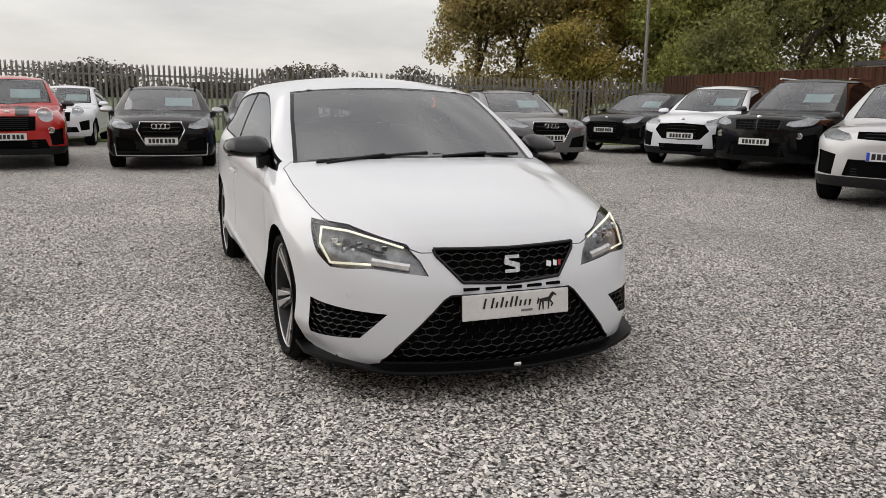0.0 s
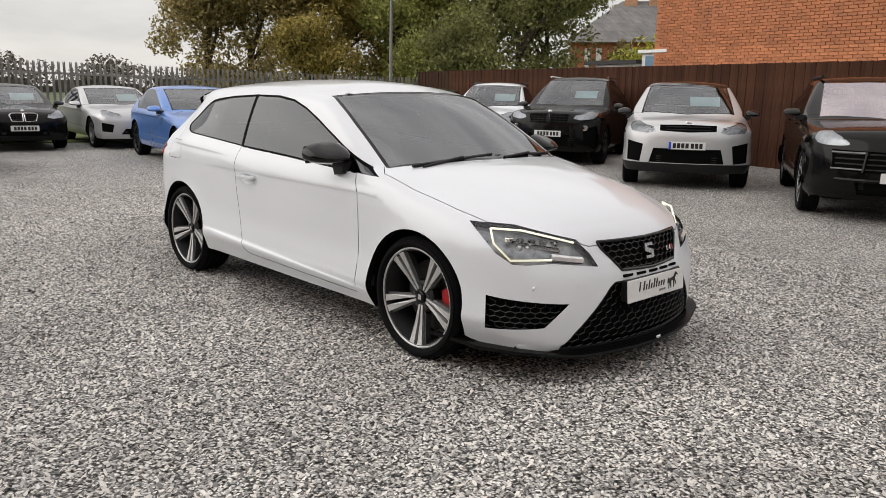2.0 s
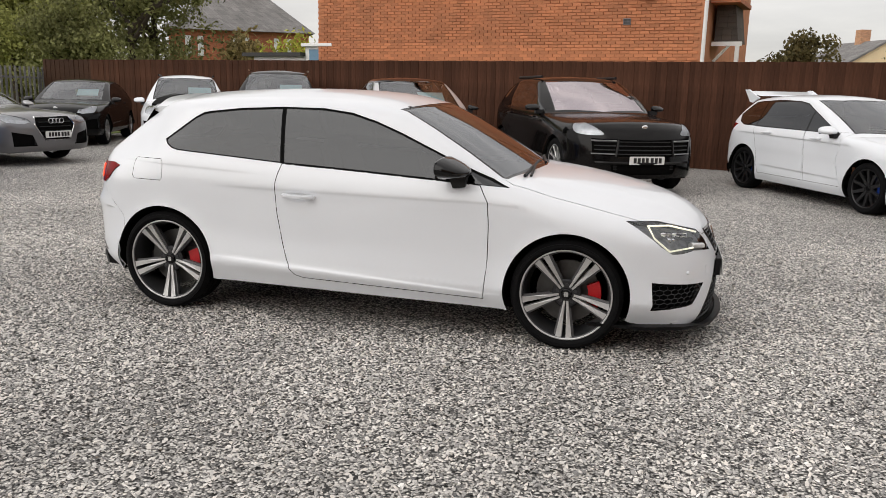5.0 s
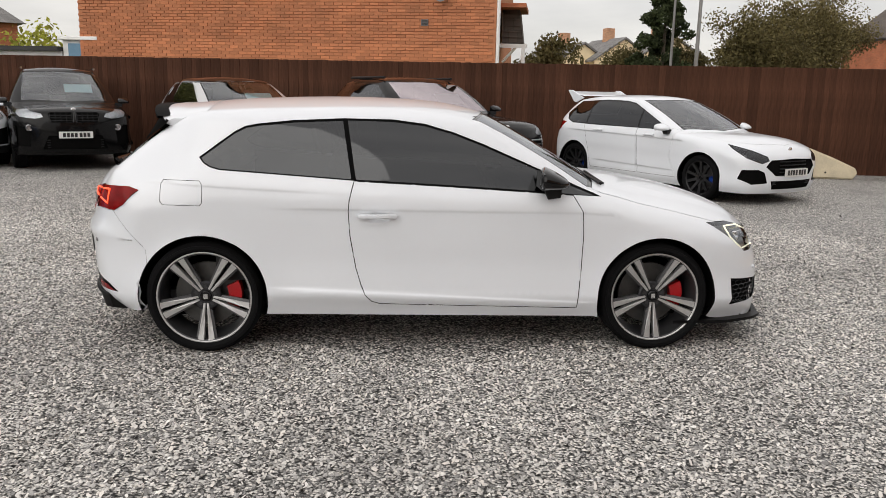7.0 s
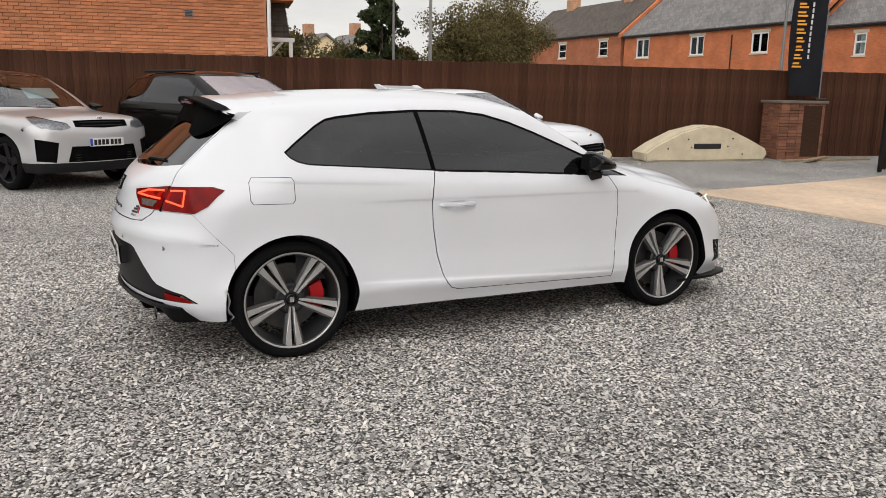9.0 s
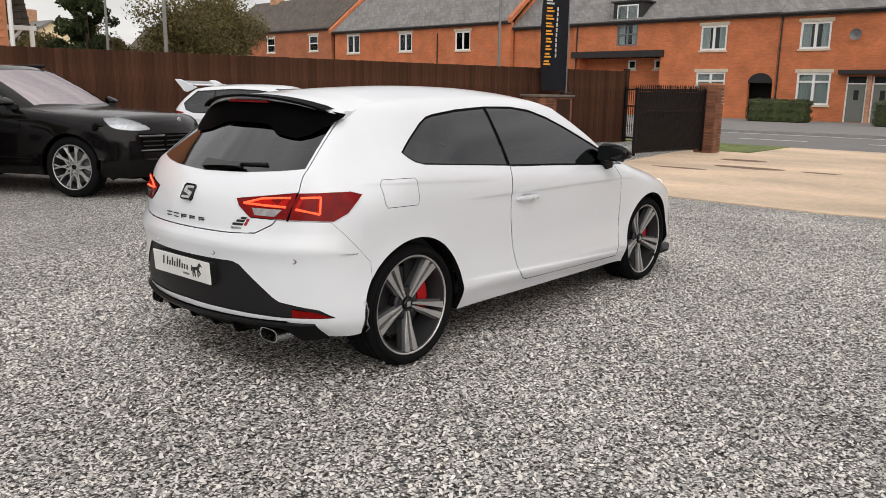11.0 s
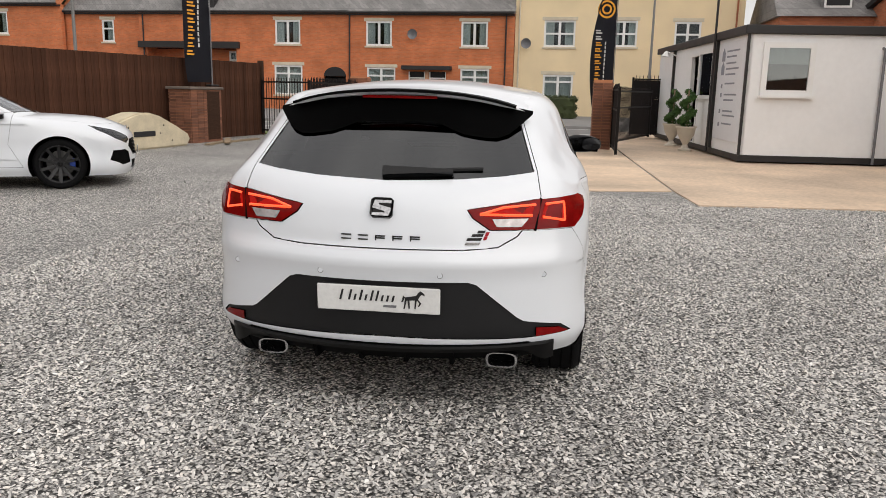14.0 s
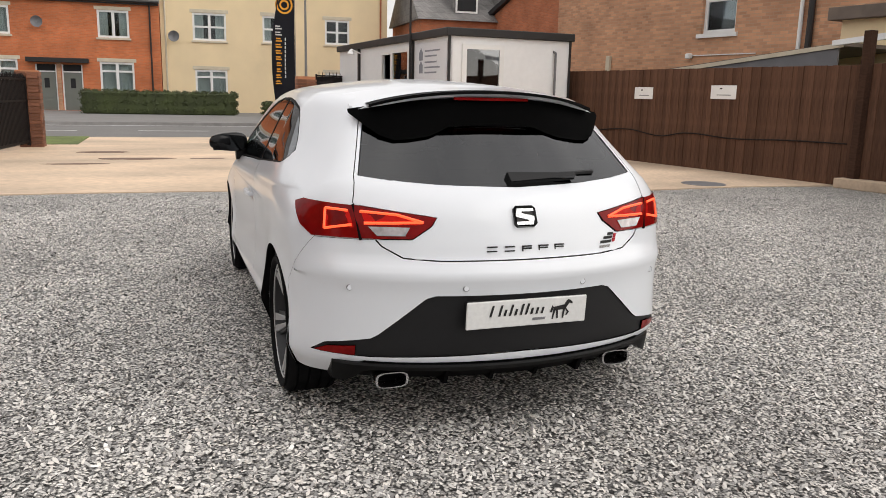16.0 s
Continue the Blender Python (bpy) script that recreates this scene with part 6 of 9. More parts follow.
def ring_bm(c, r, tube, tilt, n=28, k=8):
    bm = bmesh.new()
    rings = []
    for i in range(n):
        a = math.tau * i / n
        rings.append([bm.verts.new(pose(*c, 0, tilt, 0) @ Vector((tube * math.sin(b), (r + tube * math.cos(b)) * math.cos(a), (r + tube * math.cos(b)) * math.sin(a)))) for b in np.linspace(0, math.tau, k, endpoint=False)])
    for i in range(n):
        for j in range(k):
            bm.faces.new((rings[i][j], rings[(i + 1) % n][j], rings[(i + 1) % n][(j + 1) % k], rings[i][(j + 1) % k]))
    return bm


def mirror_pod(parent, x, y, z, side, material, size=1.0, name="door_mirror"):
    """A door mirror: rounded cap, stalk and glass. side -1 right, 1 left."""
    bm = bmesh.new()
    bmesh.ops.create_uvsphere(bm, u_segments=20, v_segments=12, radius=1)
    for v in bm.verts:
        cx, cy, cz = (math.copysign(abs(q) ** 0.72, q) for q in v.co)
        px = 0.135 * (1 if cx > 0 else 0.26) * cx
        wide = 0.125
        v.co = Vector((px - 0.02 * cy * side, cy * wide, cz * 0.066 * (1 - 0.16 * cy * side) * (1.0 if cz > 0 else 0.85) * (1 - 0.5 * max(cx, 0)) - 0.022 * max(cx, 0))) * size + Vector((x, y, z))
    cap = part(name, bm, material, parent, "", True)
    b = bmesh.new()
    add_prism(b, [(-0.10, -0.046), (0.10, -0.05), (0.11, 0.042), (0.04, 0.056), (-0.09, 0.046)], -0.003, 0.003, "x")
    bmesh.ops.transform(b, matrix=Matrix.Translation((x - 0.030 * size, y, z)) @ Matrix.Diagonal((size, size * (1 if side > 0 else -1), size, 1)), verts=b.verts[:])
    part("mirror_glass", b, M_DOOR_GLASS, cap)
    b = bmesh.new()
    inner = y - side * 0.1 * size
    add_prism(b, [(x - 0.0, z - 0.04 * size), (x + 0.11 * size, z - 0.035 * size), (x + 0.10, z - 0.105 * size), (x + 0.03, z - 0.115 * size)], inner + 0.05 * side, inner - side * 0.08)
    part("stalk", b, M_SATIN, cap)
    return cap


# ---- the white hatchback in the middle of the yard ----
HERO = thing("hatchback_car", pose(0, 0, 0), "white three-door sports hatchback with tinted rear glass on gravel", "car")
M_LAMP_HERO = mat("smoked_lamp_housing", (0.34, 0.34, 0.345), 0.3, 0.55, vary=0.45, scale=26)
M_WPAINT = car_paint("white_car_paint", (0.715, 0.74, 0.78), 0.0, 0.3)


def hood_fold(x, y):
    """Two folds that run forward over the bonnet."""
    if x < 1.02 or x > 2.06:
        return 0.0
    yc = 0.56 - 0.17 * (x - 1.05)
    return -0.011 * float(sstep((abs(y) - yc) / 0.035)) * float(sstep((x - 1.02) / 0.2)) * float(sstep((2.06 - x) / 0.25))


HERO_SPEC = dict(
    segs=[
        [(-1.985, 0.235, -0.35, 0.0, 0.05), (-2.06, 0.30, -0.35, 0.0, 0.07), (-2.085, 0.36, -0.35, 0.0, 0.09), (-2.09, 0.48, -0.35, 0.0, 0.10), (-2.096, 0.60, -0.35, 0.0, 0.11),
         (-2.112, 0.668, -0.35, 0.0, 0.11), (-2.106, 0.692, -0.35, 0.0, 0.11), (-2.080, 0.738, -0.35, 0.0, 0.10), (-2.066, 0.80, -0.35, 0.0, 0.09), (-2.035, 0.90, -0.34, 0.0, 0.08), (-1.99, 0.965, -0.32, -0.01, 0.07), (-1.95, 0.998, -0.30, -0.02, 0.06)],
        [(-1.95, 0.998, -0.30, -0.02, 0.06), (-1.83, 1.10, -0.28, 0.0, 0.055), (-1.70, 1.21, -0.26, 0.02, 0.05), (-1.55, 1.325, -0.22, 0.04, 0.045)],
        [(-1.55, 1.325, -0.22, 0.04, 0.045), (-1.48, 1.372, -0.18, 0.05, 0.05), (-1.3, 1.402, -0.1, 0.06, 0.055), (-1.0, 1.424, 0.0, 0.07, 0.085), (-0.6, 1.438, 0.0, 0.07, 0.08), (-0.2, 1.434, 0.02, 0.07, 0.075),
         (0.1, 1.411, 0.08, 0.065, 0.065), (0.33, 1.362, 0.17, 0.055, 0.05)],
        [(0.33, 1.362, 0.17, 0.055, 0.05), (0.55, 1.255, 0.21, 0.045, 0.045), (0.8, 1.115, 0.24, 0.03, 0.04), (1.03, 0.978, 0.25, 0.025, 0.04)],
        [(1.03, 0.978, 0.25, 0.025, 0.04), (1.25, 0.962, 0.28, 0.055, 0.065), (1.5, 0.922, 0.30, 0.075, 0.085), (1.75, 0.862, 0.33, 0.075, 0.10), (1.93, 0.792, 0.35, 0.055, 0.10), (2.03, 0.725, 0.35, 0.035, 0.10)],
        [(2.03, 0.725, 0.35, 0.035, 0.10), (2.075, 0.675, 0.35, 0.015, 0.10), (2.112, 0.60, 0.35, 0.0, 0.10), (2.148, 0.50, 0.35, 0.0, 0.10), (2.165, 0.37, 0.35, 0.0, 0.09), (2.162, 0.25, 0.35, 0.0, 0.08), (2.15, 0.18, 0.35, 0.0, 0.065), (2.125, 0.148, 0.35, 0.0, 0.05)],
    ],
    plan=[(-2.2, 0.66), (-2.1, 0.715), (-1.95, 0.785), (-1.8, 0.832), (-1.6, 0.868), (-1.3, 0.887), (-0.9, 0.888), (-0.3, 0.889), (0.3, 0.889), (0.9, 0.886), (1.3, 0.886), (1.6, 0.868), (1.75, 0.842), (1.9, 0.79), (2.1, 0.69), (2.2, 0.62)],
    section=[(-0.05, -0.06), (0.0, -0.05), (0.08, -0.022), (0.17, 0.004), (0.24, 0.0), (0.4, -0.012), (0.55, -0.010), (0.7, -0.003), (0.82, 0.0), (0.91, -0.016), (1.0, -0.052)],
    belt=[(-2.2, 0.93), (-1.75, 0.945), (-1.45, 1.0), (-1.2, 1.045), (-0.46, 1.0), (0.45, 0.955), (0.95, 0.918), (1.3, 0.872), (1.7, 0.80), (2.2, 0.72)],
    creases=[([(-0.9, 0.845), (-0.44, 0.841), (0.84, 0.832), (1.75, 0.775)], 0.0065, 0.22, (-1.0, 1.70)), ([(-1.75, 0.985), (-1.3, 0.965), (-0.6, 0.93)], 0.005, 0.16, (-1.80, -0.50)),
             ([(-0.9, 0.40), (0.83, 0.312)], -0.011, 0.10, (-1.05, 1.05)), ([(-2.2, 0.45), (-1.6, 0.43)], -0.010, 0.10, (-2.25, -1.55))],
    z0=0.2, tumble=0.38, tumble2=0.30, rear_tumble=0.42, rear_from=-1.05, rear_inset=0.02, xf=1.3005, xr=-1.3005, zw=0.325, arch=0.358, flare=0.014, sill=[(-2.2, 0.30), (-1.8, 0.255), (-1.5, 0.235), (0, 0.215), (1.5, 0.195), (1.75, 0.165), (1.95, 0.15), (2.3, 0.148)],
    ds=0.025, nv=18, nf=7, top_shape=(hood_fold,))
S = Shell(HERO_SPEC)
right = lambda c: True
front_half, rear_half = (lambda c: c.x > 0.6), (lambda c: c.x < -1.2)
# panels, then what lies in them
S.stamp("rear_bumper", [(-2.3, 0.815), (-1.79, 0.806), (-1.70, 0.70), (-1.605, 0.60), (-1.58, 0.05), (-2.3, 0.05)], SIDE, lambda c: c.x < -1.5)
S.stamp("tailgate", [(0.02, 0.731), (-0.35, 0.731), (-0.483, 0.740), (-0.56, 0.783), (-0.615, 0.85), (-0.652, 0.944), (-0.640, 1.0), (-0.632, 1.04), (-0.545, 1.27), (-0.505, 1.345), (0.02, 1.345)], ENDS, rear_half)
S.stamp("door", [(-0.461, 1.0), (-0.478, 0.94), (-0.492, 0.88), (-0.497, 0.822), (-0.487, 0.68), (-0.455, 0.50), (-0.425, 0.40), (-0.400, 0.345), (-0.365, 0.308), (-0.315, 0.292), (0.828, 0.262), (0.846, 0.5), (0.848, 0.70), (0.838, 0.83), (0.77, 0.945),
                         (0.60, 1.0), (0.2, 1.12), (-0.2, 1.20), (-0.49, 1.20)], SIDE, lambda c: c.y < -0.5 and c.z < 1.335)
for ring_ in (1.0, 0.72, 0.4):
    S.stamp("handle_dent", [(-0.335 + 0.092 * ring_ * math.cos(a), 0.788 + 0.036 * ring_ * math.sin(a)) for a in np.linspace(0, math.tau, 20, endpoint=False)], SIDE, lambda c: c.y < -0.6)


def dent(bm):
    """Press a shallow oval hollow into the door behind its handle."""
    keep = bm.verts.layers.float_vector["swept"]
    for v in bm.verts:
        dx, dz = (v.co.x + 0.335) / 0.092, (v.co.z - 0.788) / 0.036
        q = dx * dx + dz * dz
        if q < 1:
            k = 1 - q
            v.co.y -= math.copysign(0.016 * k * k, v.co.y)
            v[keep] = (Vector(v[keep]) + Vector((-0.064 * k * dx / 0.092, 0, -0.064 * k * dz / 0.036))).normalized()
    return bm


S.stamp("bonnet", [(1.015, 0.02), (0.985, -0.3), (0.93, -0.55), (0.885, -0.73), (0.96, -0.79), (1.2, -0.785), (1.5, -0.765), (1.75, -0.722), (1.83, -0.70), (1.997, -0.464), (2.034, -0.396), (2.050, -0.344), (2.092, 0.02)], PLAN, lambda c: c.x > 0.8 and c.z > 0.655)
S.stamp("fuel_flap", [(-1.50, 0.985), (-1.515, 0.96), (-1.515, 0.87), (-1.50, 0.85), (-1.30, 0.847), (-1.285, 0.865), (-1.287, 0.965), (-1.30, 0.984)], SIDE, lambda c: c.y < -0.6)
QW = [(-1.302, 1.104), (-1.285, 1.083), (-1.25, 1.062), (-1.196, 1.048), (-0.9, 1.028), (-0.478, 0.999), (-0.528, 1.314), (-0.80, 1.301), (-1.0, 1.279), (-1.065, 1.266), (-1.12, 1.238), (-1.22, 1.165)]
DW = [(-0.452, 0.997), (0.0, 0.976), (0.446, 0.951), (0.925, 0.917), (0.78, 0.972), (0.6, 1.047), (0.43, 1.118), (0.267, 1.186), (0.1, 1.247), (-0.066, 1.292), (-0.25, 1.313), (-0.502, 1.317)]
BW = [(-1.302, 1.104), (-1.285, 1.083), (-1.25, 1.062), (-1.196, 1.048), (-0.9, 1.028), (-0.452, 0.997), (0.0, 0.976), (0.446, 0.951), (0.95, 0.913), (0.78, 0.976), (0.6, 1.050), (0.43, 1.121), (0.267, 1.189), (0.1, 1.250), (-0.066, 1.295), (-0.25, 1.316),
      (-0.528, 1.318), (-0.80, 1.304), (-1.0, 1.282), (-1.065, 1.269), (-1.12, 1.240), (-1.22, 1.167)]
side_glass = lambda c: c.y < -0.55 and c.z > 0.85
S.stamp("window_seal", grow(BW, 0.008), SIDE, side_glass)
S.stamp("quarter_window", QW, SIDE, side_glass)
S.stamp("door_window", DW, SIDE, side_glass)
ws = [(1.02, 0.02), (0.995, -0.25), (0.955, -0.5), (0.90, -0.70), (0.55, -0.645), (0.245, -0.585), (0.30, -0.40), (0.34, -0.2), (0.352, 0.02)]
S.stamp("windscreen_seal", grow(ws, 0.022), PLAN, lambda c: c.z > 0.93 and c.x > 0.15 and c.y > -0.76)
S.stamp("windscreen", ws, PLAN, lambda c: c.z > 0.93 and c.x > 0.15 and c.y > -0.76)
rw = [(0.02, 1.002), (-0.3, 1.012), (-0.5, 1.027), (-0.612, 1.042), (-0.53, 1.262), (-0.50, 1.325), (0.02, 1.325)]
S.stamp("rear_window", rw, ENDS, lambda c: c.x < -1.3)
S.stamp("tail_lamp", [(-1.642, -0.84, 0.924), (-1.70, -0.82, 0.940), (-1.77, -0.758, 0.939), (-1.87, -0.62, 0.931), (-1.995, -0.352, 0.893), (-2.0, -0.375, 0.862), (-1.995, -0.45, 0.813), (-1.93, -0.62, 0.811), (-1.84, -0.745, 0.811), (-1.785, -0.80, 0.808), (-1.72, -0.83, 0.845)], OBL_R, rear_half)
S.stamp("rear_apron", [(0.02, 0.596), (-0.365, 0.596), (-0.40, 0.585), (-0.573, 0.435), (-0.60, 0.418), (-0.76, 0.386), (-0.805, 0.346), (-0.60, 0.342), (0.02, 0.358)], ENDS, rear_half)
S.stamp("rear_reflector", [(-0.655, 0.386), (-0.752, 0.374), (-0.795, 0.348), (-0.655, 0.345)], ENDS, rear_half)
S.stamp("diffuser", [(0.02, 0.322), (-0.50, 0.320), (-0.62, 0.322), (-0.70, 0.285), (-0.735, 0.15), (0.02, 0.15)], ENDS, rear_half)
HL = [(1.655, -0.835, 0.760), (1.824, -0.705, 0.748), (2.0, -0.46, 0.683), (2.045, -0.405, 0.62), (2.082, -0.38, 0.558), (1.985, -0.60, 0.586), (1.92, -0.71, 0.581), (1.872, -0.766, 0.583), (1.80, -0.80, 0.63)]
S.stamp("headlamp", HL, OBL_F, front_half)
UG = [(0.02, 0.664), (-0.344, 0.668), (-0.336, 0.640), (-0.235, 0.528), (0.02, 0.518)]
S.stamp("upper_grille", UG, ENDS, front_half)
LG = [(0.02, 0.480), (-0.29, 0.474), (-0.32, 0.455), (-0.575, 0.185), (-0.575, 0.172), (0.02, 0.160)]
S.stamp("lower_grille", LG, ENDS, front_half)
IN = [(1.80, -0.86, 0.430), (2.05, -0.552, 0.396), (1.995, -0.66, 0.287), (1.80, -0.86, 0.270)]
S.stamp("side_intake", IN, OBL_F, front_half)

skin("body", S.take([""], 2), M_WPAINT, HERO)
arch_lips(S, HERO)
skin("rear_bumper", S.take(["rear_bumper"], 2, 0, 0.0015, 0), M_WPAINT, HERO)
skin("tailgate", S.take(["tailgate"], 2, 0, 0.004, 0.014), M_WPAINT, HERO)
skin("bonnet", S.take(["bonnet"], 2, 0, 0.004, 0.014), M_WPAINT, HERO)
for side, mir in ((-1, 0), (1, 1)):
    d = skin("door", dent(S.take(["door", "handle_dent"], mir, 0, 0.005, 0.014)), M_WPAINT, HERO)
    skin("door_window", even_glass(S.take(["door_window"], mir, 0.004)), M_TINT, d, "dark tinted glass")
    m = Matrix.Diagonal((1, -side, 1, 1))
    # handle: a grip that stands off the door
    yh = float(S.width(-0.33, 0.80))
    grip = bmesh.new()
    prof = [(-0.115, 0.0), (-0.10, -0.026), (-0.05, -0.038), (0.04, -0.040), (0.09, -0.034), (0.112, -0.022), (0.112, -0.004), (0.085, -0.008), (0.06, -0.020), (-0.05, -0.022), (-0.085, -0.012), (-0.095, 0.002)]
    add_prism(grip, [(-0.335 + a, -yh + b) for a, b in prof], 0.788, 0.812, "z")
    bmesh.ops.bevel(grip, geom=[e for e in grip.edges if abs(e.verts[0].co.z - e.verts[1].co.z) < 1e-4], offset=0.006, segments=2, affect="EDGES")
    bmesh.ops.transform(grip, matrix=m, verts=grip.verts[:])
    part("door_handle", grip, M_WPAINT, d, "", True)
    skin("quarter_window", even_glass(S.take(["quarter_window"], mir, 0.004)), M_TINT, HERO, "dark tinted rear quarter glass")
    skin("window_seal", S.take(["window_seal"], mir, 0.002), M_JET, HERO, "black window surround")
    mirror_pod(HERO, 0.60, side * 0.93, 1.015, side, M_GLOSS, 1.0)
skin("fuel_flap", S.take(["fuel_flap"], 0, 0, 0.003, 0.01), M_WPAINT, HERO)
skin("side_panel", S.take(["fuel_flap"], 1), M_WPAINT, HERO)
skin("windscreen", S.take(["windscreen"], 2, 0.003), M_CAR_GLASS, HERO, "clear windscreen")
skin("windscreen_seal", S.take(["windscreen_seal"], 2, 0.002), M_GLOSS, HERO)
skin("rear_window", S.take(["rear_window"], 2, 0.003), M_TINT, HERO, "dark tinted rear window")
skin("rear_apron", S.take(["rear_apron"], 2, 0.006), M_SATIN, HERO, "dark grey plastic rear apron")
skin("diffuser", S.take(["diffuser"], 2, -0.004), M_JET, HERO, "gloss black rear diffuser lip")
inner = S.take(["", "door", "bonnet", "tailgate", "rear_bumper", "fuel_flap", "side_intake", "upper_grille", "lower_grille", "rear_apron"], 2, 0.032)
bmesh.ops.delete(inner, geom=[f for f in inner.faces if f.calc_center_median().z < 0.45 or min(abs(f.calc_center_median().x - 1.3), abs(f.calc_center_median().x + 1.3)) < 0.52 and f.calc_center_median().z < 0.80 or abs(f.calc_center_median().y) > 0.5 and (f.calc_center_median().x < -1.3 or f.calc_center_median().z > 0.78)], context="FACES")
skin("inner_shell", inner, M_LINER, HERO)
for side in (-1, 1):
    part("door_card", prism([(-1.25, 0.40), (0.72, 0.40), (0.80, 0.88), (0.446, 0.930), (0.0, 0.955), (-0.45, 0.977), (-0.9, 1.005), (-1.25, 1.03)], side * 0.735, side * 0.75), M_CABIN_D, HERO, "charcoal inner door trim")


def on_front(y, z, out=0.0):
    """A point on the nose: across, up, and that far in front of the skin."""
    f = S.prof[S.prof[:, 0] > 1.9]
    f = f[np.argmax(f[:, 1] < 0.80):]
    zz, xx = f[::-1, 1], f[::-1, 0]
    return Vector((float(np.interp(z, zz, xx)) - 0.35 * S.bow(abs(y)) + out, y, z))


def on_rear(y, z, out=0.0):
    f = S.prof[(S.prof[:, 0] < -1.5) & (S.prof[:, 1] < 1.33)]
    k = float(np.interp(z, f[:, 1], f[:, 0]))
    b = float(np.interp(z, f[:, 1], f[:, 2]))
    return Vector((k - b * S.bow(abs(y)) - out, y, z))


CORNER = BVHTree.FromBMesh(S.bm)


def on_corner(u, z):
    """A point just behind the skin of the front corner, seen from the right front quarter."""
    out = Vector((0.7071, -0.7071, 0))
    hit = CORNER.ray_cast(OBL_F[0] * u + out * 4 + Vector((0, 0, z)), -out)[0]
    return (hit if hit else OBL_F[0] * u + out * 1.8 + Vector((0, 0, z))) - out * 0.012


def honeycomb(name, outline, cell, squash, parent, place, bar=0.0032, material=None):
    """A lattice of six-sided cells in front of a grille, following its surface."""
    bm = bmesh.new()
    us, zs = [p[0] for p in outline], [p[1] for p in outline]
    h = cell * squash
    done = set()

    def strut(p, q):
        key = tuple(sorted(((round(p[0], 3), round(p[1], 3)), (round(q[0], 3), round(q[1], 3)))))
        if key in done:
            return
        done.add(key)
        n = 6
        keep = [(p[0] + (q[0] - p[0]) * k / n, p[1] + (q[1] - p[1]) * k / n) for k in range(n + 1)]
        keep = [w for w in keep if inside(outline, *w)]
        if len(keep) < 2:
            return
        a, b = place(*keep[0]), place(*keep[-1])
        if (b - a).length < 0.004:
            return
        add_rod(bm, a, b, bar, 4)
    rows = int((max(zs) - min(zs)) / (1.5 * h)) + 2
    cols = int((max(us) - min(us)) / (1.732 * cell)) + 2
    for r in range(-1, rows):
        for c in range(-1, cols):
            cx = min(us) + 1.732 * cell * (c + 0.5 * (r % 2))
            cz = min(zs) + 1.5 * h * r
            ring = [(cx + cell * math.sin(math.pi / 3 * k), cz + h * math.cos(math.pi / 3 * k)) for k in range(6)]
            for k in range(6):
                strut(ring[k], ring[(k + 1) % 6])
    return part(name, bm, material or M_GLOSS, parent)


def both(poly):
    """The whole outline from its right half, which ends on the centre line."""
    half = [(min(p[0], 0.0), p[1]) for p in poly]
    return half + [(-p[0], p[1]) for p in half[::-1]]


def edge_frame(name, poly, place, r, material, parent):
    bm = bmesh.new()
    n = len(poly)
    for i in range(n):
        p, q = poly[i], poly[(i + 1) % n]
        if math.hypot(p[0] - q[0], p[1] - q[1]) < 1e-3:
            continue
        steps = max(1, int(math.hypot(p[0] - q[0], p[1] - q[1]) / 0.08))
        for k in range(steps):
            a = place(p[0] + (q[0] - p[0]) * k / steps, p[1] + (q[1] - p[1]) * k / steps)
            b = place(p[0] + (q[0] - p[0]) * (k + 1) / steps, p[1] + (q[1] - p[1]) * (k + 1) / steps)
            add_rod(bm, a, b, r, 6)
    return part(name, bm, material, parent)


ug = skin("upper_grille", S.take(["upper_grille"], 2, 0.03), M_LINER, HERO, "black honeycomb radiator grille")
honeycomb("grille_mesh", both(UG), 0.030, 0.62, ug, lambda u, z: on_front(u, z, -0.008))
edge_frame("grille_frame", both(UG), lambda u, z: on_front(u, z, 0.0), 0.008, M_GLOSS, ug)
lg = skin("lower_grille", S.take(["lower_grille"], 2, 0.03), M_LINER, HERO, "black honeycomb lower grille")
honeycomb("grille_mesh", both(LG), 0.034, 0.62, lg, lambda u, z: on_front(u, z, -0.010))
edge_frame("grille_frame", both(LG), lambda u, z: on_front(u, z, -0.004), 0.006, M_SATIN, lg)
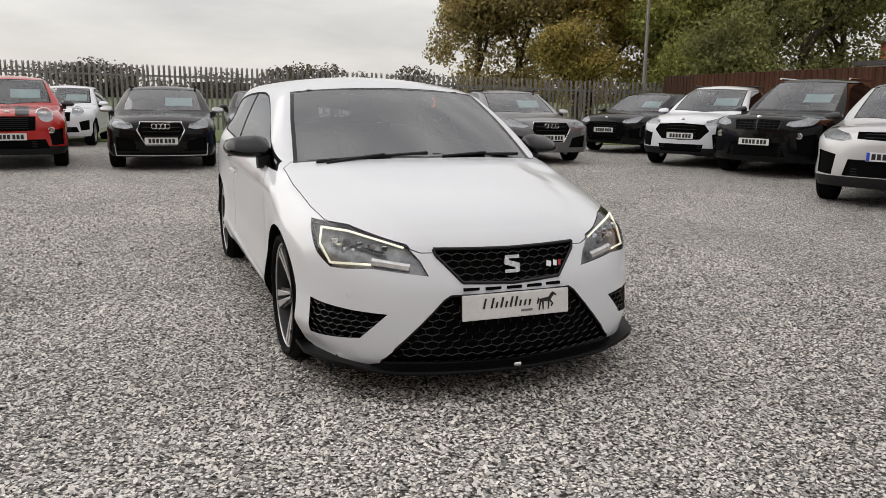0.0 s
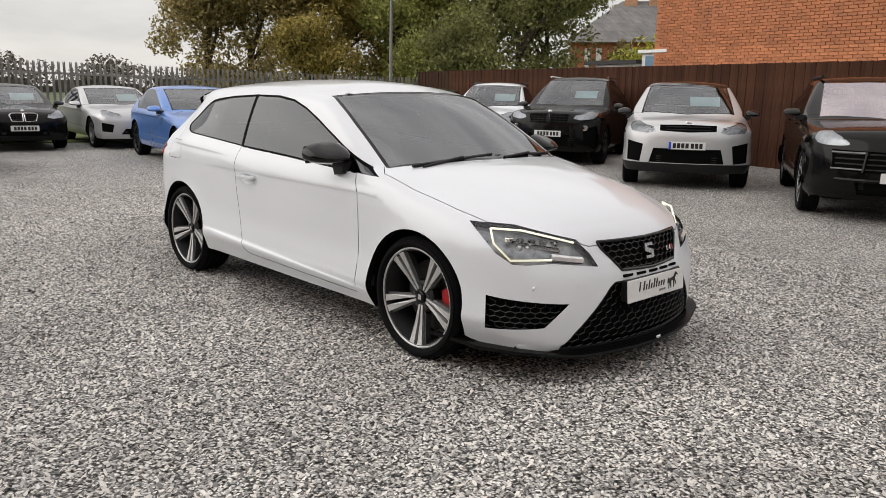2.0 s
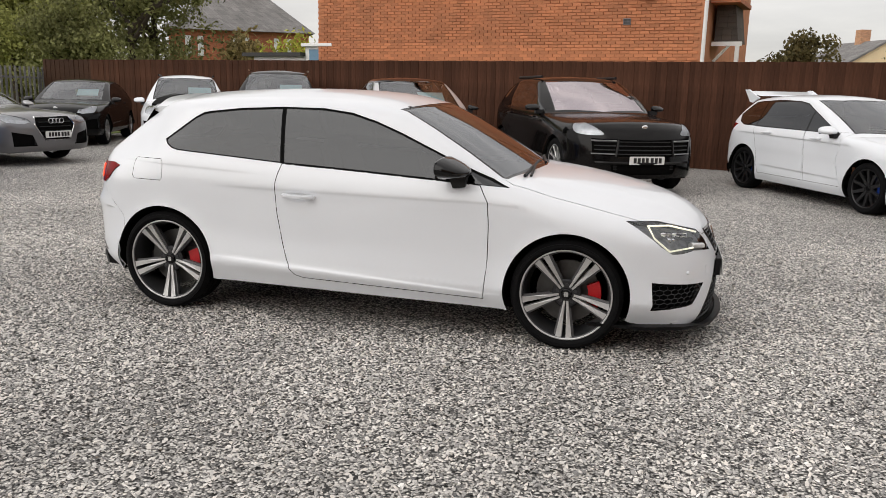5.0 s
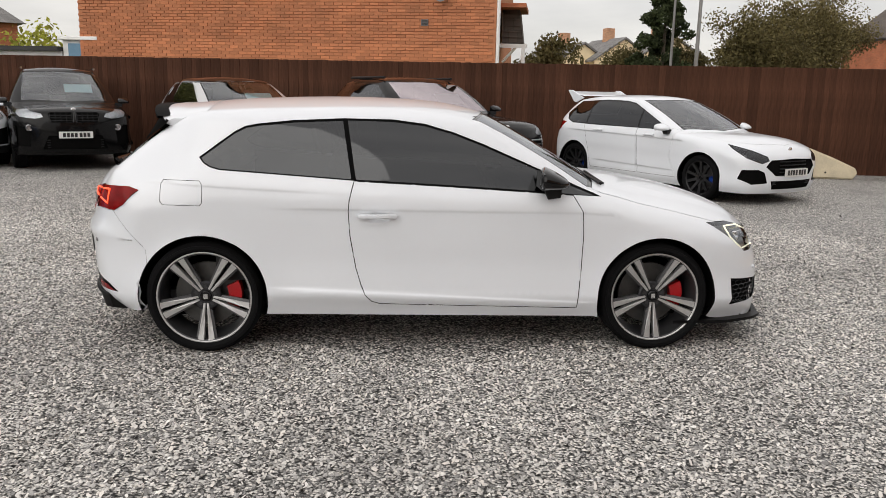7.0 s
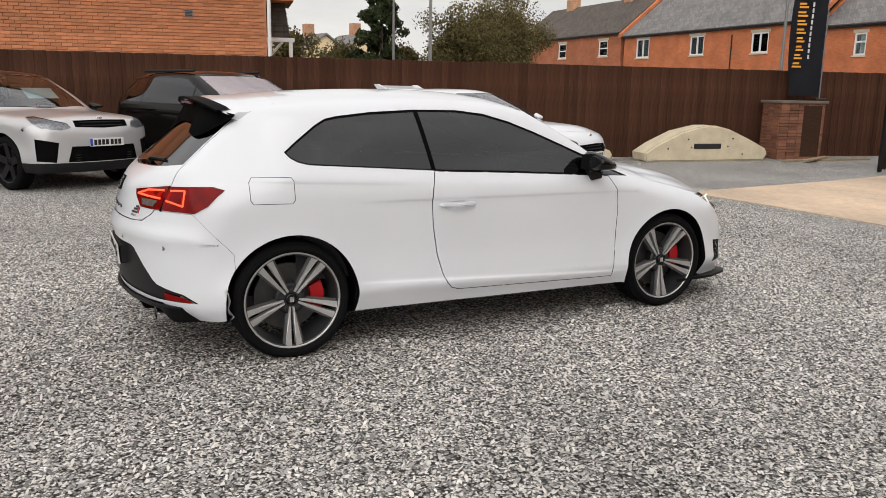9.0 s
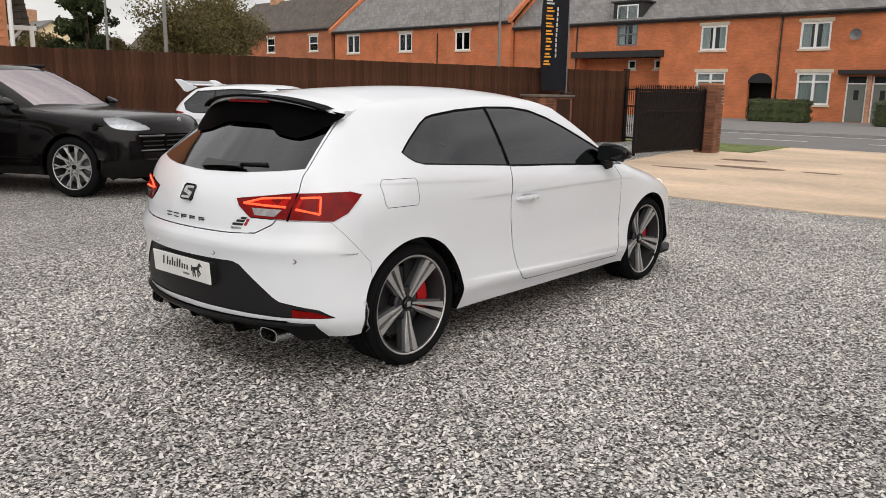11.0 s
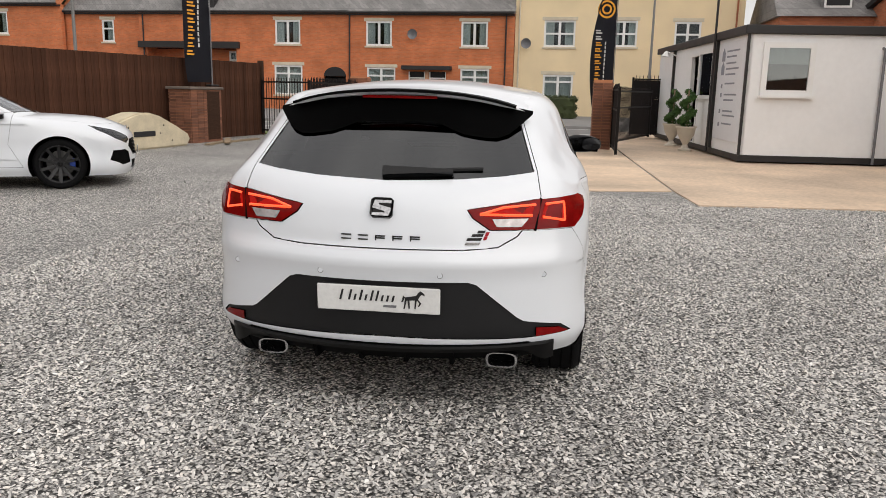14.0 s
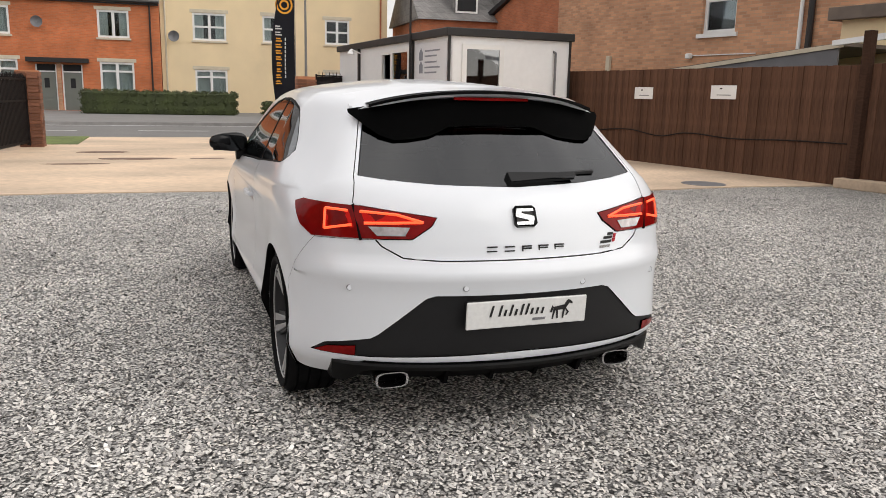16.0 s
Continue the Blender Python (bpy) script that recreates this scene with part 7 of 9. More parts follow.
for side, mir in ((-1, 0), (1, 1)):
    si = skin("side_intake", S.take(["side_intake"], mir, 0.03), M_LINER, HERO, "black honeycomb side intake")
    flip = Matrix.Diagonal((1, -side, 1, 1))
    honeycomb("intake_mesh", [(Vector(p).dot(OBL_F[0]), p[2]) for p in IN], 0.027, 0.62, si, lambda u, z: flip @ on_corner(u, z))
    # head lamp: housing, bright outline, projector, lens
    hl = skin("headlamp", S.take(["headlamp"], mir, 0.035), M_LAMP_HERO, HERO, "headlamp with a lit white outline")
    skin("lens", S.take(["headlamp"], mir, 0.001), M_LENS, hl)
    skin("lamp_wall", S.take(["headlamp"], mir, 0, 0.0002, 0.036, True), M_SATIN, hl)
    m = Matrix.Diagonal((1, -side, 1, 1))

    def lamp_at(p, q, k):
        return m @ (Vector(p).lerp(Vector(q), k))
    top_in, top_out = (2.003, -0.468, 0.671), (1.735, -0.765, 0.736)
    low_out, low_in = (1.862, -0.758, 0.598), (1.99, -0.61, 0.603)
    led = bmesh.new()
    for chain in ((top_in, (1.85, -0.672, 0.731), top_out), (top_out, (1.776, -0.784, 0.67), low_out), (low_out, low_in)):
        for a, b in zip(chain, chain[1:]):
            add_rod(led, m @ (Vector(a) + Vector((-0.012, 0.004, 0))), m @ (Vector(b) + Vector((-0.012, 0.004, 0))), 0.0052, 6)
    part("light_strip", led, M_LED, hl)
    for k in range(6):
        c = m @ Vector((1.86 + 0.02 * k, -0.685 + 0.035 * k, 0.648 - 0.004 * k)) + Vector((-0.02, 0, 0))
        b = bmesh.new()
        bmesh.ops.create_uvsphere(b, u_segments=10, v_segments=6, radius=0.019)
        bmesh.ops.translate(b, verts=b.verts[:], vec=c)
        part("projector", b, M_CHROME, hl, "", True)
    b = bmesh.new()
    add_rod(b, m @ Vector((1.80, -0.71, 0.672)), m @ Vector((1.97, -0.54, 0.638)), 0.012, 6)
    part("reflector_bar", b, M_CHROME, hl)
    for k in range(5):
        q = m @ Vector((1.83 + 0.03 * k, -0.722 + 0.047 * k, 0.686 - 0.006 * k)) + Vector((-0.022, 0, 0))
        part("light_module", box(q.x - 0.016, q.x + 0.014, q.y - 0.015, q.y + 0.015, q.z - 0.012, q.z + 0.012, 0.004), M_CLEAR_L if k % 2 else M_CHROME, hl)
    b = bmesh.new()
    add_rod(b, m @ Vector((1.965, -0.60, 0.612)), m @ Vector((2.035, -0.45, 0.590)), 0.018, 6)
    part("indicator", b, M_LAMP_IN, hl)
    # tail lamp: red lens, two light lines, clear window
    tl = skin("tail_lamp", S.take(["tail_lamp"], mir, -0.006), M_RED_LENS, HERO, "red tail lamp with lit lines")
    skin("lamp_back", S.take(["tail_lamp"], mir, 0.03), M_LINER, tl)
    for poly in (((-0.400, 0.882), (-0.50, 0.907), (-0.628, 0.917), (-0.615, 0.868), (-0.52, 0.870), (-0.43, 0.866)), ((-0.670, 0.918), (-0.745, 0.922), (-0.755, 0.838), (-0.655, 0.852))):
        b = bmesh.new()
        n_ = 6
        lit = [[b.verts.new(m @ on_rear(u0 + (u1 - u0) * q / n_, z0 + (z1 - z0) * q / n_, 0.0085)) for q in range(n_ + 1)] for (u0, z0), (u1, z1) in ((poly[0], poly[-1]), *zip(poly[1:len(poly) // 2], poly[-2:len(poly) // 2 - 1:-1]))]
        for ra, rb in zip(lit, lit[1:]):
            for q in range(n_):
                b.faces.new((ra[q], ra[q + 1], rb[q + 1], rb[q]))
        bmesh.ops.solidify(b, geom=b.faces[:], thickness=0.002)
        part("lit_panel", b, M_RED_LIT, tl)
    part("lamp_gap", rod(m @ on_rear(-0.652, 0.936, 0.006), m @ on_rear(-0.632, 0.806, 0.006), 0.006, 6), M_LINER, tl)
    for chain in (((-0.63, 0.913), (-0.50, 0.904), (-0.405, 0.877), (-0.52, 0.873), (-0.618, 0.870)), ((-0.672, 0.914), (-0.748, 0.919), (-0.756, 0.842), (-0.662, 0.862))):
        led = bmesh.new()
        for a, b in zip(chain, chain[1:]):
            pa, pb = on_rear(a[0], a[1], 0.009), on_rear(b[0], b[1], 0.009)
            add_rod(led, m @ pa, m @ pb, 0.0055, 6)
        part("light_line", led, M_RED_LED, tl)
    b = bmesh.new()
    b.faces.new([b.verts.new(m @ on_rear(u, z, 0.0105)) for u, z in ((-0.455, 0.858), (-0.475, 0.826), (-0.575, 0.824), (-0.605, 0.858))])
    part("reversing_lamp", b, M_CLEAR_L, tl)
    skin("rear_reflector", S.take(["rear_reflector"], mir, -0.003), M_RED_LENS, HERO, "red rear reflector strip")
    # oval tail pipe
    pipe = bmesh.new()
    ring0 = []
    for out_, rr in ((0.0, 1.0), (0.0, 0.86), (0.10, 0.84)):
        ring0.append([pipe.verts.new((-1.958 + out_, side * (0.512 + 0.068 * rr * math.copysign(abs(math.cos(a)) ** 0.55, math.cos(a))), 0.238 + 0.033 * rr * math.copysign(abs(math.sin(a)) ** 0.6, math.sin(a)))) for a in np.linspace(0, math.tau, 28, endpoint=False)])
    outer = [pipe.verts.new(v.co + Vector((0.14, 0, 0))) for v in ring0[0]]
    for a, b in ((outer, ring0[0]), (ring0[0], ring0[1]), (ring0[1], ring0[2])):
        for i in range(28):
            pipe.faces.new((a[i], a[(i + 1) % 28], b[(i + 1) % 28], b[i]))
    tp = part("tail_pipe", pipe, M_EMBLEM, HERO, "oval chrome tail pipe", True)
    b = bmesh.new()
    b.faces.new([b.verts.new(v) for v in [Vector((-1.88, side * (0.512 + 0.058 * math.cos(a)), 0.237 + 0.027 * math.sin(a))) for a in np.linspace(0, math.tau, 20, endpoint=False)]])
    part("pipe_bore", b, M_LINER, tp)

# front splitter: a thin blade that follows the nose and sweeps up at its ends
def blade_z(y):
    return 0.132 + 0.032 * float(sstep((abs(y) - 0.50) / 0.26))


bm, face_bm, rows, prev = bmesh.new(), bmesh.new(), [], None
for y in np.linspace(-0.86, 0.86, 45):
    a = abs(y)
    nose_x = on_front(min(a, 0.80), 0.19).x - 1.6 * max(0, a - 0.80) ** 0.8
    tip, z = nose_x + 0.045 + 0.022 * math.exp(-((a - 0.70) / 0.09) ** 2), blade_z(y)
    rows.append([bm.verts.new(v) for v in ((nose_x - 0.28, y, z - 0.004), (tip, y, z), (tip + 0.004, y, z + 0.009), (tip, y, z + 0.017), (nose_x - 0.28, y, z + 0.014))])
    now = [face_bm.verts.new(v) for v in ((nose_x + 0.012, y, z + 0.012), (nose_x + 0.006 - 0.02 * (a > 0.56), y, 0.172 if a < 0.60 else z + 0.016))]
    if prev:
        face_bm.faces.new((prev[0], now[0], now[1], prev[1]))
    prev = now
for r0, r1 in zip(rows, rows[1:]):
    for j in range(5):
        bm.faces.new((r0[j], r1[j], r1[(j + 1) % 5], r0[(j + 1) % 5]))
bm.faces.new(rows[0])
bm.faces.new(rows[-1][::-1])
sp_ = part("splitter", bm, M_LIP, HERO, "gloss black front splitter", True, 35)
part("splitter_face", face_bm, M_JET, sp_, "", True, 60)
part("tow_cover", box(2.2, 2.212, -0.018, 0.018, 0.153, 0.170, 0.004), M_CHROME, sp_)
# rear lip: a black blade under the white strip, deeper at its ends, and four fins
bm, rows = bmesh.new(), []
for y in np.linspace(-0.735, 0.735, 41):
    a = abs(y)
    p = on_rear(min(a, 0.70), 0.325)
    x0 = p.x + 1.3 * max(0, a - 0.70)
    deep = 0.028 + 0.055 * float(sstep((a - 0.60) / 0.10))
    rows.append([bm.verts.new(v) for v in ((x0 + 0.10, y, 0.316), (x0 - 0.012, y, 0.316), (x0 - 0.020, y, 0.308), (x0 - 0.004, y, 0.316 - deep), (x0 + 0.10, y, 0.310 - deep))])
for r0, r1 in zip(rows, rows[1:]):
    for j in range(5):
        bm.faces.new((r0[j], r0[(j + 1) % 5], r1[(j + 1) % 5], r1[j]))
bm.faces.new(rows[0])
bm.faces.new(rows[-1][::-1])
lip_ = part("rear_lip", bm, M_LIP, HERO, "gloss black rear lip with fins", True, 35)
for y in (-0.30, -0.10, 0.10, 0.30):
    part("fin", prism([(-2.035, 0.30), (-1.99, 0.215), (-1.80, 0.205), (-1.80, 0.30)], y - 0.008, y + 0.008), M_JET, lip_)
# four slots between grille and plate
for y in (-0.20, -0.10, 0.0, 0.10, 0.20):
    p = on_front(y, 0.500)
    part("air_slot", box(p.x - 0.03, p.x + 0.006, y - 0.036, y + 0.036, 0.494, 0.506), M_LINER, HERO)


def badge(parent, m, w, h, material, name="badge"):
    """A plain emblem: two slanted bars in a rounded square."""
    b = bmesh.new()
    for pts in ([(-w, h * 0.25), (-w * 0.8, h), (w, h), (w, h * 0.62), (-w * 0.35, h * 0.62), (-w * 0.35, h * 0.42), (w, h * 0.02), (w, -h * 0.2), (w * 0.7, -h * 0.2)],
                [(w, -h * 0.25), (w * 0.8, -h), (-w, -h), (-w, -h * 0.62), (w * 0.35, -h * 0.62), (w * 0.35, -h * 0.42), (-w, -h * 0.02), (-w, h * 0.2), (-w * 0.7, h * 0.2)]):
        add_prism(b, pts, -0.004, 0.004)
    bmesh.ops.transform(b, matrix=m, verts=b.verts[:])
    return part(name, b, material, parent, "chrome emblem")


badge(HERO, Matrix.Translation(on_front(0, 0.597, 0.004)) @ pose(0, 0, 0, 0, 0, 90) @ pose(0, 0, 0, -18, 0, 0), 0.038, 0.039, M_EMBLEM)
b = box(-0.048, 0.048, -0.003, 0.003, -0.043, 0.043, 0.012)
bmesh.ops.transform(b, matrix=Matrix.Translation(on_rear(0, 0.895, 0.001)) @ pose(0, 0, 0, 0, 0, -90) @ pose(0, 0, 0, -28, 0, 0), verts=b.verts[:])
bk_ = part("badge_ground", b, M_GLOSS, HERO)
badge(bk_, Matrix.Translation(on_rear(0, 0.895, 0.005)) @ pose(0, 0, 0, 0, 0, -90) @ pose(0, 0, 0, -28, 0, 0), 0.039, 0.034, M_EMBLEM)
# small model script on the tailgate, as plain bars, and a coloured model mark
for k in range(5):
    y = 0.145 - 0.0725 * k
    p = on_rear(y, 0.775, 0.002)
    b = bmesh.new()
    for pts in ([(-0.021, 0.006), (0.021, 0.006), (0.021, 0.011), (-0.021, 0.011)], [(-0.021, -0.011), (0.021, -0.011), (0.021, -0.006), (-0.021, -0.006)]) if k in (0, 1) else ([(-0.021, 0.006), (0.021, 0.006), (0.021, 0.011), (-0.021, 0.011)], [(-0.021, -0.011), (-0.016, -0.011), (-0.016, 0.011), (-0.021, 0.011)], [(-0.02, -0.003), (0.02, -0.003), (0.02, 0.002), (-0.02, 0.002)]):
        add_prism(b, pts, -0.002, 0.003)
    bmesh.ops.transform(b, matrix=Matrix.Translation(p) @ pose(0, 0, 0, 0, 0, -90), verts=b.verts[:])
    part("script_bar", b, M_INK, HERO)
M_MARK_R = mat("mark_red", (0.4, 0.01, 0.02), 0.3)
for k, (z0, ya, yb, mm) in enumerate(((0.806, -0.395, -0.425, M_INK), (0.792, -0.372, -0.418, M_INK), (0.776, -0.352, -0.412, M_INK), (0.758, -0.345, -0.405, M_CHROME), (0.797, -0.427, -0.441, M_MARK_R), (0.780, -0.420, -0.434, M_MARK_R))):
    p, hh = on_rear((ya + yb) / 2, z0, 0.002), 0.0055 if k < 4 else 0.008
    w = abs(yb - ya) / 2
    b = bmesh.new()
    add_prism(b, [(-w, -hh), (w, -hh), (w + 0.006, hh), (-w + 0.006, hh)], -0.002, 0.003)
    bmesh.ops.transform(b, matrix=Matrix.Translation(p) @ pose(0, 0, 0, 0, 0, -74), verts=b.verts[:])
    part("model_mark", b, mm, HERO)
for k, (y0, w, mm) in enumerate(((0.19, 0.028, M_CHROME), (0.225, 0.022, M_CHROME), (0.25, 0.014, M_MARK_R))):
    part("model_mark", box(-w / 2, w / 2, -0.003, 0.003, -0.014, 0.014, 0.002, Matrix.Translation(on_front(y0, 0.585, 0.004)) @ pose(0, 0, 0, -18, 14, 100)), mm, HERO)


def dealer_plate(m, parent):
    """The white show plate: a line of dark script and a small dark horse shape drawn as plain strokes."""
    p = plate(parent, m, bars=False)
    x, rr = -0.165, random.Random(6)
    for k in range(10):
        w = 0.020 if k else 0.034
        hgt = 0.045 if k in (0, 1, 3, 5, 6) else 0.026
        b = bmesh.new()
        add_prism(b, [(x, -0.008), (x + 0.0085, -0.008), (x + 0.0085 + 0.25 * hgt, -0.008 + hgt), (x + 0.25 * hgt, -0.008 + hgt)], -0.009, -0.0065)
        bmesh.ops.transform(b, matrix=m, verts=b.verts[:])
        part("script_stroke", b, M_INK, p)
        x += w + 0.003
    b = bmesh.new()
    add_prism(b, [(0.02, -0.034), (0.075, -0.034), (0.078, -0.024), (0.023, -0.024)], -0.0085, -0.0065)
    bmesh.ops.transform(b, matrix=m, verts=b.verts[:])
    part("script_stroke", b, M_PLASTIC_G, p)
    b = bmesh.new()
    for pts in ([(0.115, 0.0), (0.165, 0.004), (0.172, 0.020), (0.158, 0.022), (0.112, 0.014)], [(0.155, 0.015), (0.170, 0.012), (0.185, 0.034), (0.178, 0.044), (0.168, 0.036)], [(0.178, 0.030), (0.196, 0.024), (0.194, 0.032), (0.182, 0.042)],
                [(0.113, 0.006), (0.121, 0.004), (0.112, -0.036), (0.107, -0.036)], [(0.124, 0.004), (0.132, 0.004), (0.134, -0.034), (0.128, -0.034)], [(0.155, 0.006), (0.163, 0.006), (0.158, -0.034), (0.153, -0.034)],
                [(0.160, 0.008), (0.168, 0.008), (0.182, -0.010), (0.172, -0.024), (0.168, -0.022), (0.174, -0.010)], [(0.113, 0.014), (0.106, 0.022), (0.098, -0.006), (0.104, -0.008)]):
        add_prism(b, pts, -0.009, -0.0065)
    bmesh.ops.transform(b, matrix=m, verts=b.verts[:])
    part("emblem_shape", b, M_INK, p)
    return p


FP = Matrix.Translation((2.172, 0.0, 0.427)) @ pose(0, 0, 0, 0, 0, 90) @ pose(0, 0, 0, -5, 0, 0)
dealer_plate(FP, HERO)
part("plate_holder", box(2.13, 2.164, -0.25, 0.25, 0.375, 0.48, 0.004), M_SATIN, HERO)
RP = Matrix.Translation((-2.100, 0.0, 0.523)) @ pose(0, 0, 0, 0, 0, -90) @ pose(0, 0, 0, 4, 0, 0)
dealer_plate(RP, HERO)
part("plate_holder", box(-2.094, -2.05, -0.25, 0.25, 0.47, 0.575, 0.004), M_SATIN, HERO)
part("tow_cover", box(-2.075, -2.068, -0.012, 0.012, 0.31, 0.327, 0.004), M_CHROME, HERO)
# parking sensors
for y, z in ((-0.70, 0.475), (0.70, 0.475), (-0.3, 0.49), (0.3, 0.49)):
    if abs(y) > 0.5:
        part("parking_sensor", rod(on_front(y, z, -0.01), on_front(y, z, 0.0015), 0.011, 14), M_WPAINT, HERO)
for y, z in ((-0.253, 0.628), (0.253, 0.628), (-0.676, 0.622), (0.676, 0.622)):
    s_ = part("parking_sensor", rod(on_rear(y, z, -0.01), on_rear(y, z, 0.0018), 0.0125, 16), M_PLASTIC_G, HERO)
    part("sensor_face", rod(on_rear(y, z, 0.0), on_rear(y, z, 0.0026), 0.0102, 16), M_WPAINT, s_)
b = bmesh.new()
p = on_front(-0.485, 0.46)
add_prism(b, [(-0.027, -0.027), (0.027, -0.027), (0.027, 0.027), (-0.027, 0.027)], -0.0012, 0.0012)
bmesh.ops.transform(b, matrix=Matrix.Translation(p) @ pose(0, 0, 0, 0, 0, 68) @ pose(0, 0, 0, -8, 0, 0), verts=b.verts[:])
part("tow_eye_cover", b, M_WPAINT, HERO)

def on_roof(x, y):
    hit = CORNER.ray_cast(Vector((x, -abs(y), 3)), Vector((0, 0, -1)))[0]
    return hit.z if hit else 1.3


# roof spoiler: white top blade, gloss black underside with two lobes, stop lamp
bm = bmesh.new()
rows = []
NB = 24
for k in range(NB + 1):
    y = -0.57 + 1.14 * k / NB
    a = abs(y) / 0.59
    x_lead, x_trail = -1.30, -1.655 + 0.13 * a ** 2.6
    roof_z = lambda x: float(np.interp(x, [-1.55, -1.48, -1.3], [1.35, 1.372, 1.402])) - 0.06 * (y / 0.68) ** 2
    lift = 0.004 - 0.035 * a ** 4
    k4 = a ** 3
    rows.append([bm.verts.new((x_lead, y, on_roof(-1.30, y) + 0.003)), bm.verts.new((-1.45, y, (roof_z(-1.45) + 0.008 + lift * 0.5) * (1 - k4) + (on_roof(-1.45, y) + 0.006) * k4)), bm.verts.new(((x_trail - 1.45) / 2, y, 1.380 - 0.052 * a ** 2 + lift)),
                 bm.verts.new((x_trail, y, 1.366 - 0.058 * a ** 2 + lift)), bm.verts.new((x_trail + 0.004, y, 1.352 - 0.058 * a ** 2 + lift)), bm.verts.new((x_trail + 0.06, y, 1.335 - 0.058 * a ** 2 + lift)), bm.verts.new((-1.45, y, min(1.325 - 0.06 * a ** 2, on_roof(-1.45, y) - 0.01)))])
for r0, r1 in zip(rows, rows[1:]):
    for j in range(6):
        bm.faces.new((r0[j], r0[j + 1], r1[j + 1], r1[j]))
bm.faces.new(rows[0])
bm.faces.new(rows[-1][::-1])
spo = part("roof_spoiler", bm, M_WPAINT, HERO, "white roof spoiler with a gloss black edge", True, 30)
bm = bmesh.new()
low, top_ = [], []
for k in range(NB + 1):
    y = -0.595 + 1.19 * k / NB
    a = abs(y) / 0.595
    drop = 0.115 + 0.035 * math.exp(-((abs(y) - 0.36) / 0.13) ** 4) - 0.10 * max(0, (a - 0.8) / 0.2) ** 1.5
    xt = -1.645 + 0.13 * a ** 2.6
    zt = 1.350 - 0.058 * a ** 2
    top_.append(bm.verts.new((xt, y, zt)))
    gx = on_rear(y, zt - drop).x - 0.004
    low.append(bm.verts.new((min(gx, xt + 0.13), y, zt - drop)))
for k in range(NB):
    bm.faces.new((top_[k], top_[k + 1], low[k + 1], low[k]))
bmesh.ops.solidify(bm, geom=bm.faces[:], thickness=0.02)
part("spoiler_underside", bm, M_JET, spo, "gloss black underside", True, 50)
bm = bmesh.new()
ro, ri = [], []
for k in range(NB + 1):
    y = -0.52 + 1.04 * k / NB
    a = abs(y) / 0.60
    xt, zt = -1.655 + 0.13 * a ** 2.6, 1.366 - 0.060 * a ** 2 - 0.035 * a ** 4
    ro.append([bm.verts.new(v) for v in ((xt + 0.05, y, zt + 0.016), (xt - 0.030, y, zt + 0.012), (xt - 0.032, y, zt + 0.0), (xt + 0.05, y, zt + 0.004))])
for r0, r1 in zip(ro, ro[1:]):
    for j in range(4):
        bm.faces.new((r0[j], r0[(j + 1) % 4], r1[(j + 1) % 4], r1[j]))
part("spoiler_blade", bm, M_JET, spo, "gloss black lip", True, 40)
part("stop_lamp", box(-1.668, -1.655, -0.17, 0.17, 1.338, 1.350), M_RED_LENS, spo)
# rear wiper
wp = bmesh.new()
pv = on_rear(-0.03, 1.03, 0.012)
tip = on_rear(-0.37, 1.045, 0.016)
add_prism(wp, [(0.05, -0.022), (0.055, 0.03), (-0.25, 0.022), (-0.25, 0.006)], -0.012, 0.014)
bmesh.ops.transform(wp, matrix=Matrix.Translation(pv) @ pose(0, 0, 0, 0, 0, -90) @ Matrix.Diagonal((-1, 1, 1, 1)) @ pose(0, 0, 0, -48, 0, 0), verts=wp.verts[:])
w_ = part("rear_wiper", wp, M_GLOSS, HERO, "black rear wiper")
part("wiper_blade", rod(on_rear(-0.12, 1.04, 0.010), on_rear(-0.40, 1.05, 0.010), 0.009, 6), M_SATIN, w_)
# windscreen wipers
for a, b_ in (((1.0, -0.62, 0.965), (0.985, 0.02, 1.002)), ((0.99, 0.05, 0.99), (0.93, 0.62, 0.985))):
    w_ = part("wiper", rod(a, b_, 0.010, 6), M_SATIN, HERO, "black windscreen wiper")
    part("wiper_arm", rod(Vector(a) + Vector((0.03, 0.05, -0.005)), Vector(a).lerp(Vector(b_), 0.6) + Vector((0.01, 0, 0.012)), 0.008, 6), M_SATIN, w_)
part("scuttle", prism([(1.03, -0.0), (0.99, -0.45), (0.90, -0.74), (0.955, -0.77), (1.05, -0.45), (1.085, 0.0), (1.05, 0.45), (0.955, 0.77), (0.90, 0.74), (0.99, 0.45)], 0.90, 0.925, "z"), M_SATIN, HERO)
# underbody, arch liners
part("underbody", box(-1.55, 1.9, -0.72, 0.72, 0.18, 0.24, 0.02), M_LINER, HERO)
for x in (1.3005, -1.3005):
    for s_ in (-1, 1):
        a = lathe([(0.3605, 0.0), (0.366, 0.25), (0.08, 0.25)], 30)
        bmesh.ops.delete(a, geom=[f for f in a.faces if f.calc_center_median().z < -0.05], context="FACES")
        bmesh.ops.transform(a, matrix=Matrix.Translation((x, s_ * 0.842, 0.325)) @ Matrix.Diagonal((1, -s_, 1, 1)), verts=a.verts[:])
        part("arch_liner", a, M_LINER, HERO)
TWIN = wheel_proto("twin", 0.322, 0.262, 0.118)
for x in (1.3005, -1.3005):
    for s_ in (-1, 1):
        put_wheel(HERO, TWIN, x, s_ * 0.752, 0.322, s_)
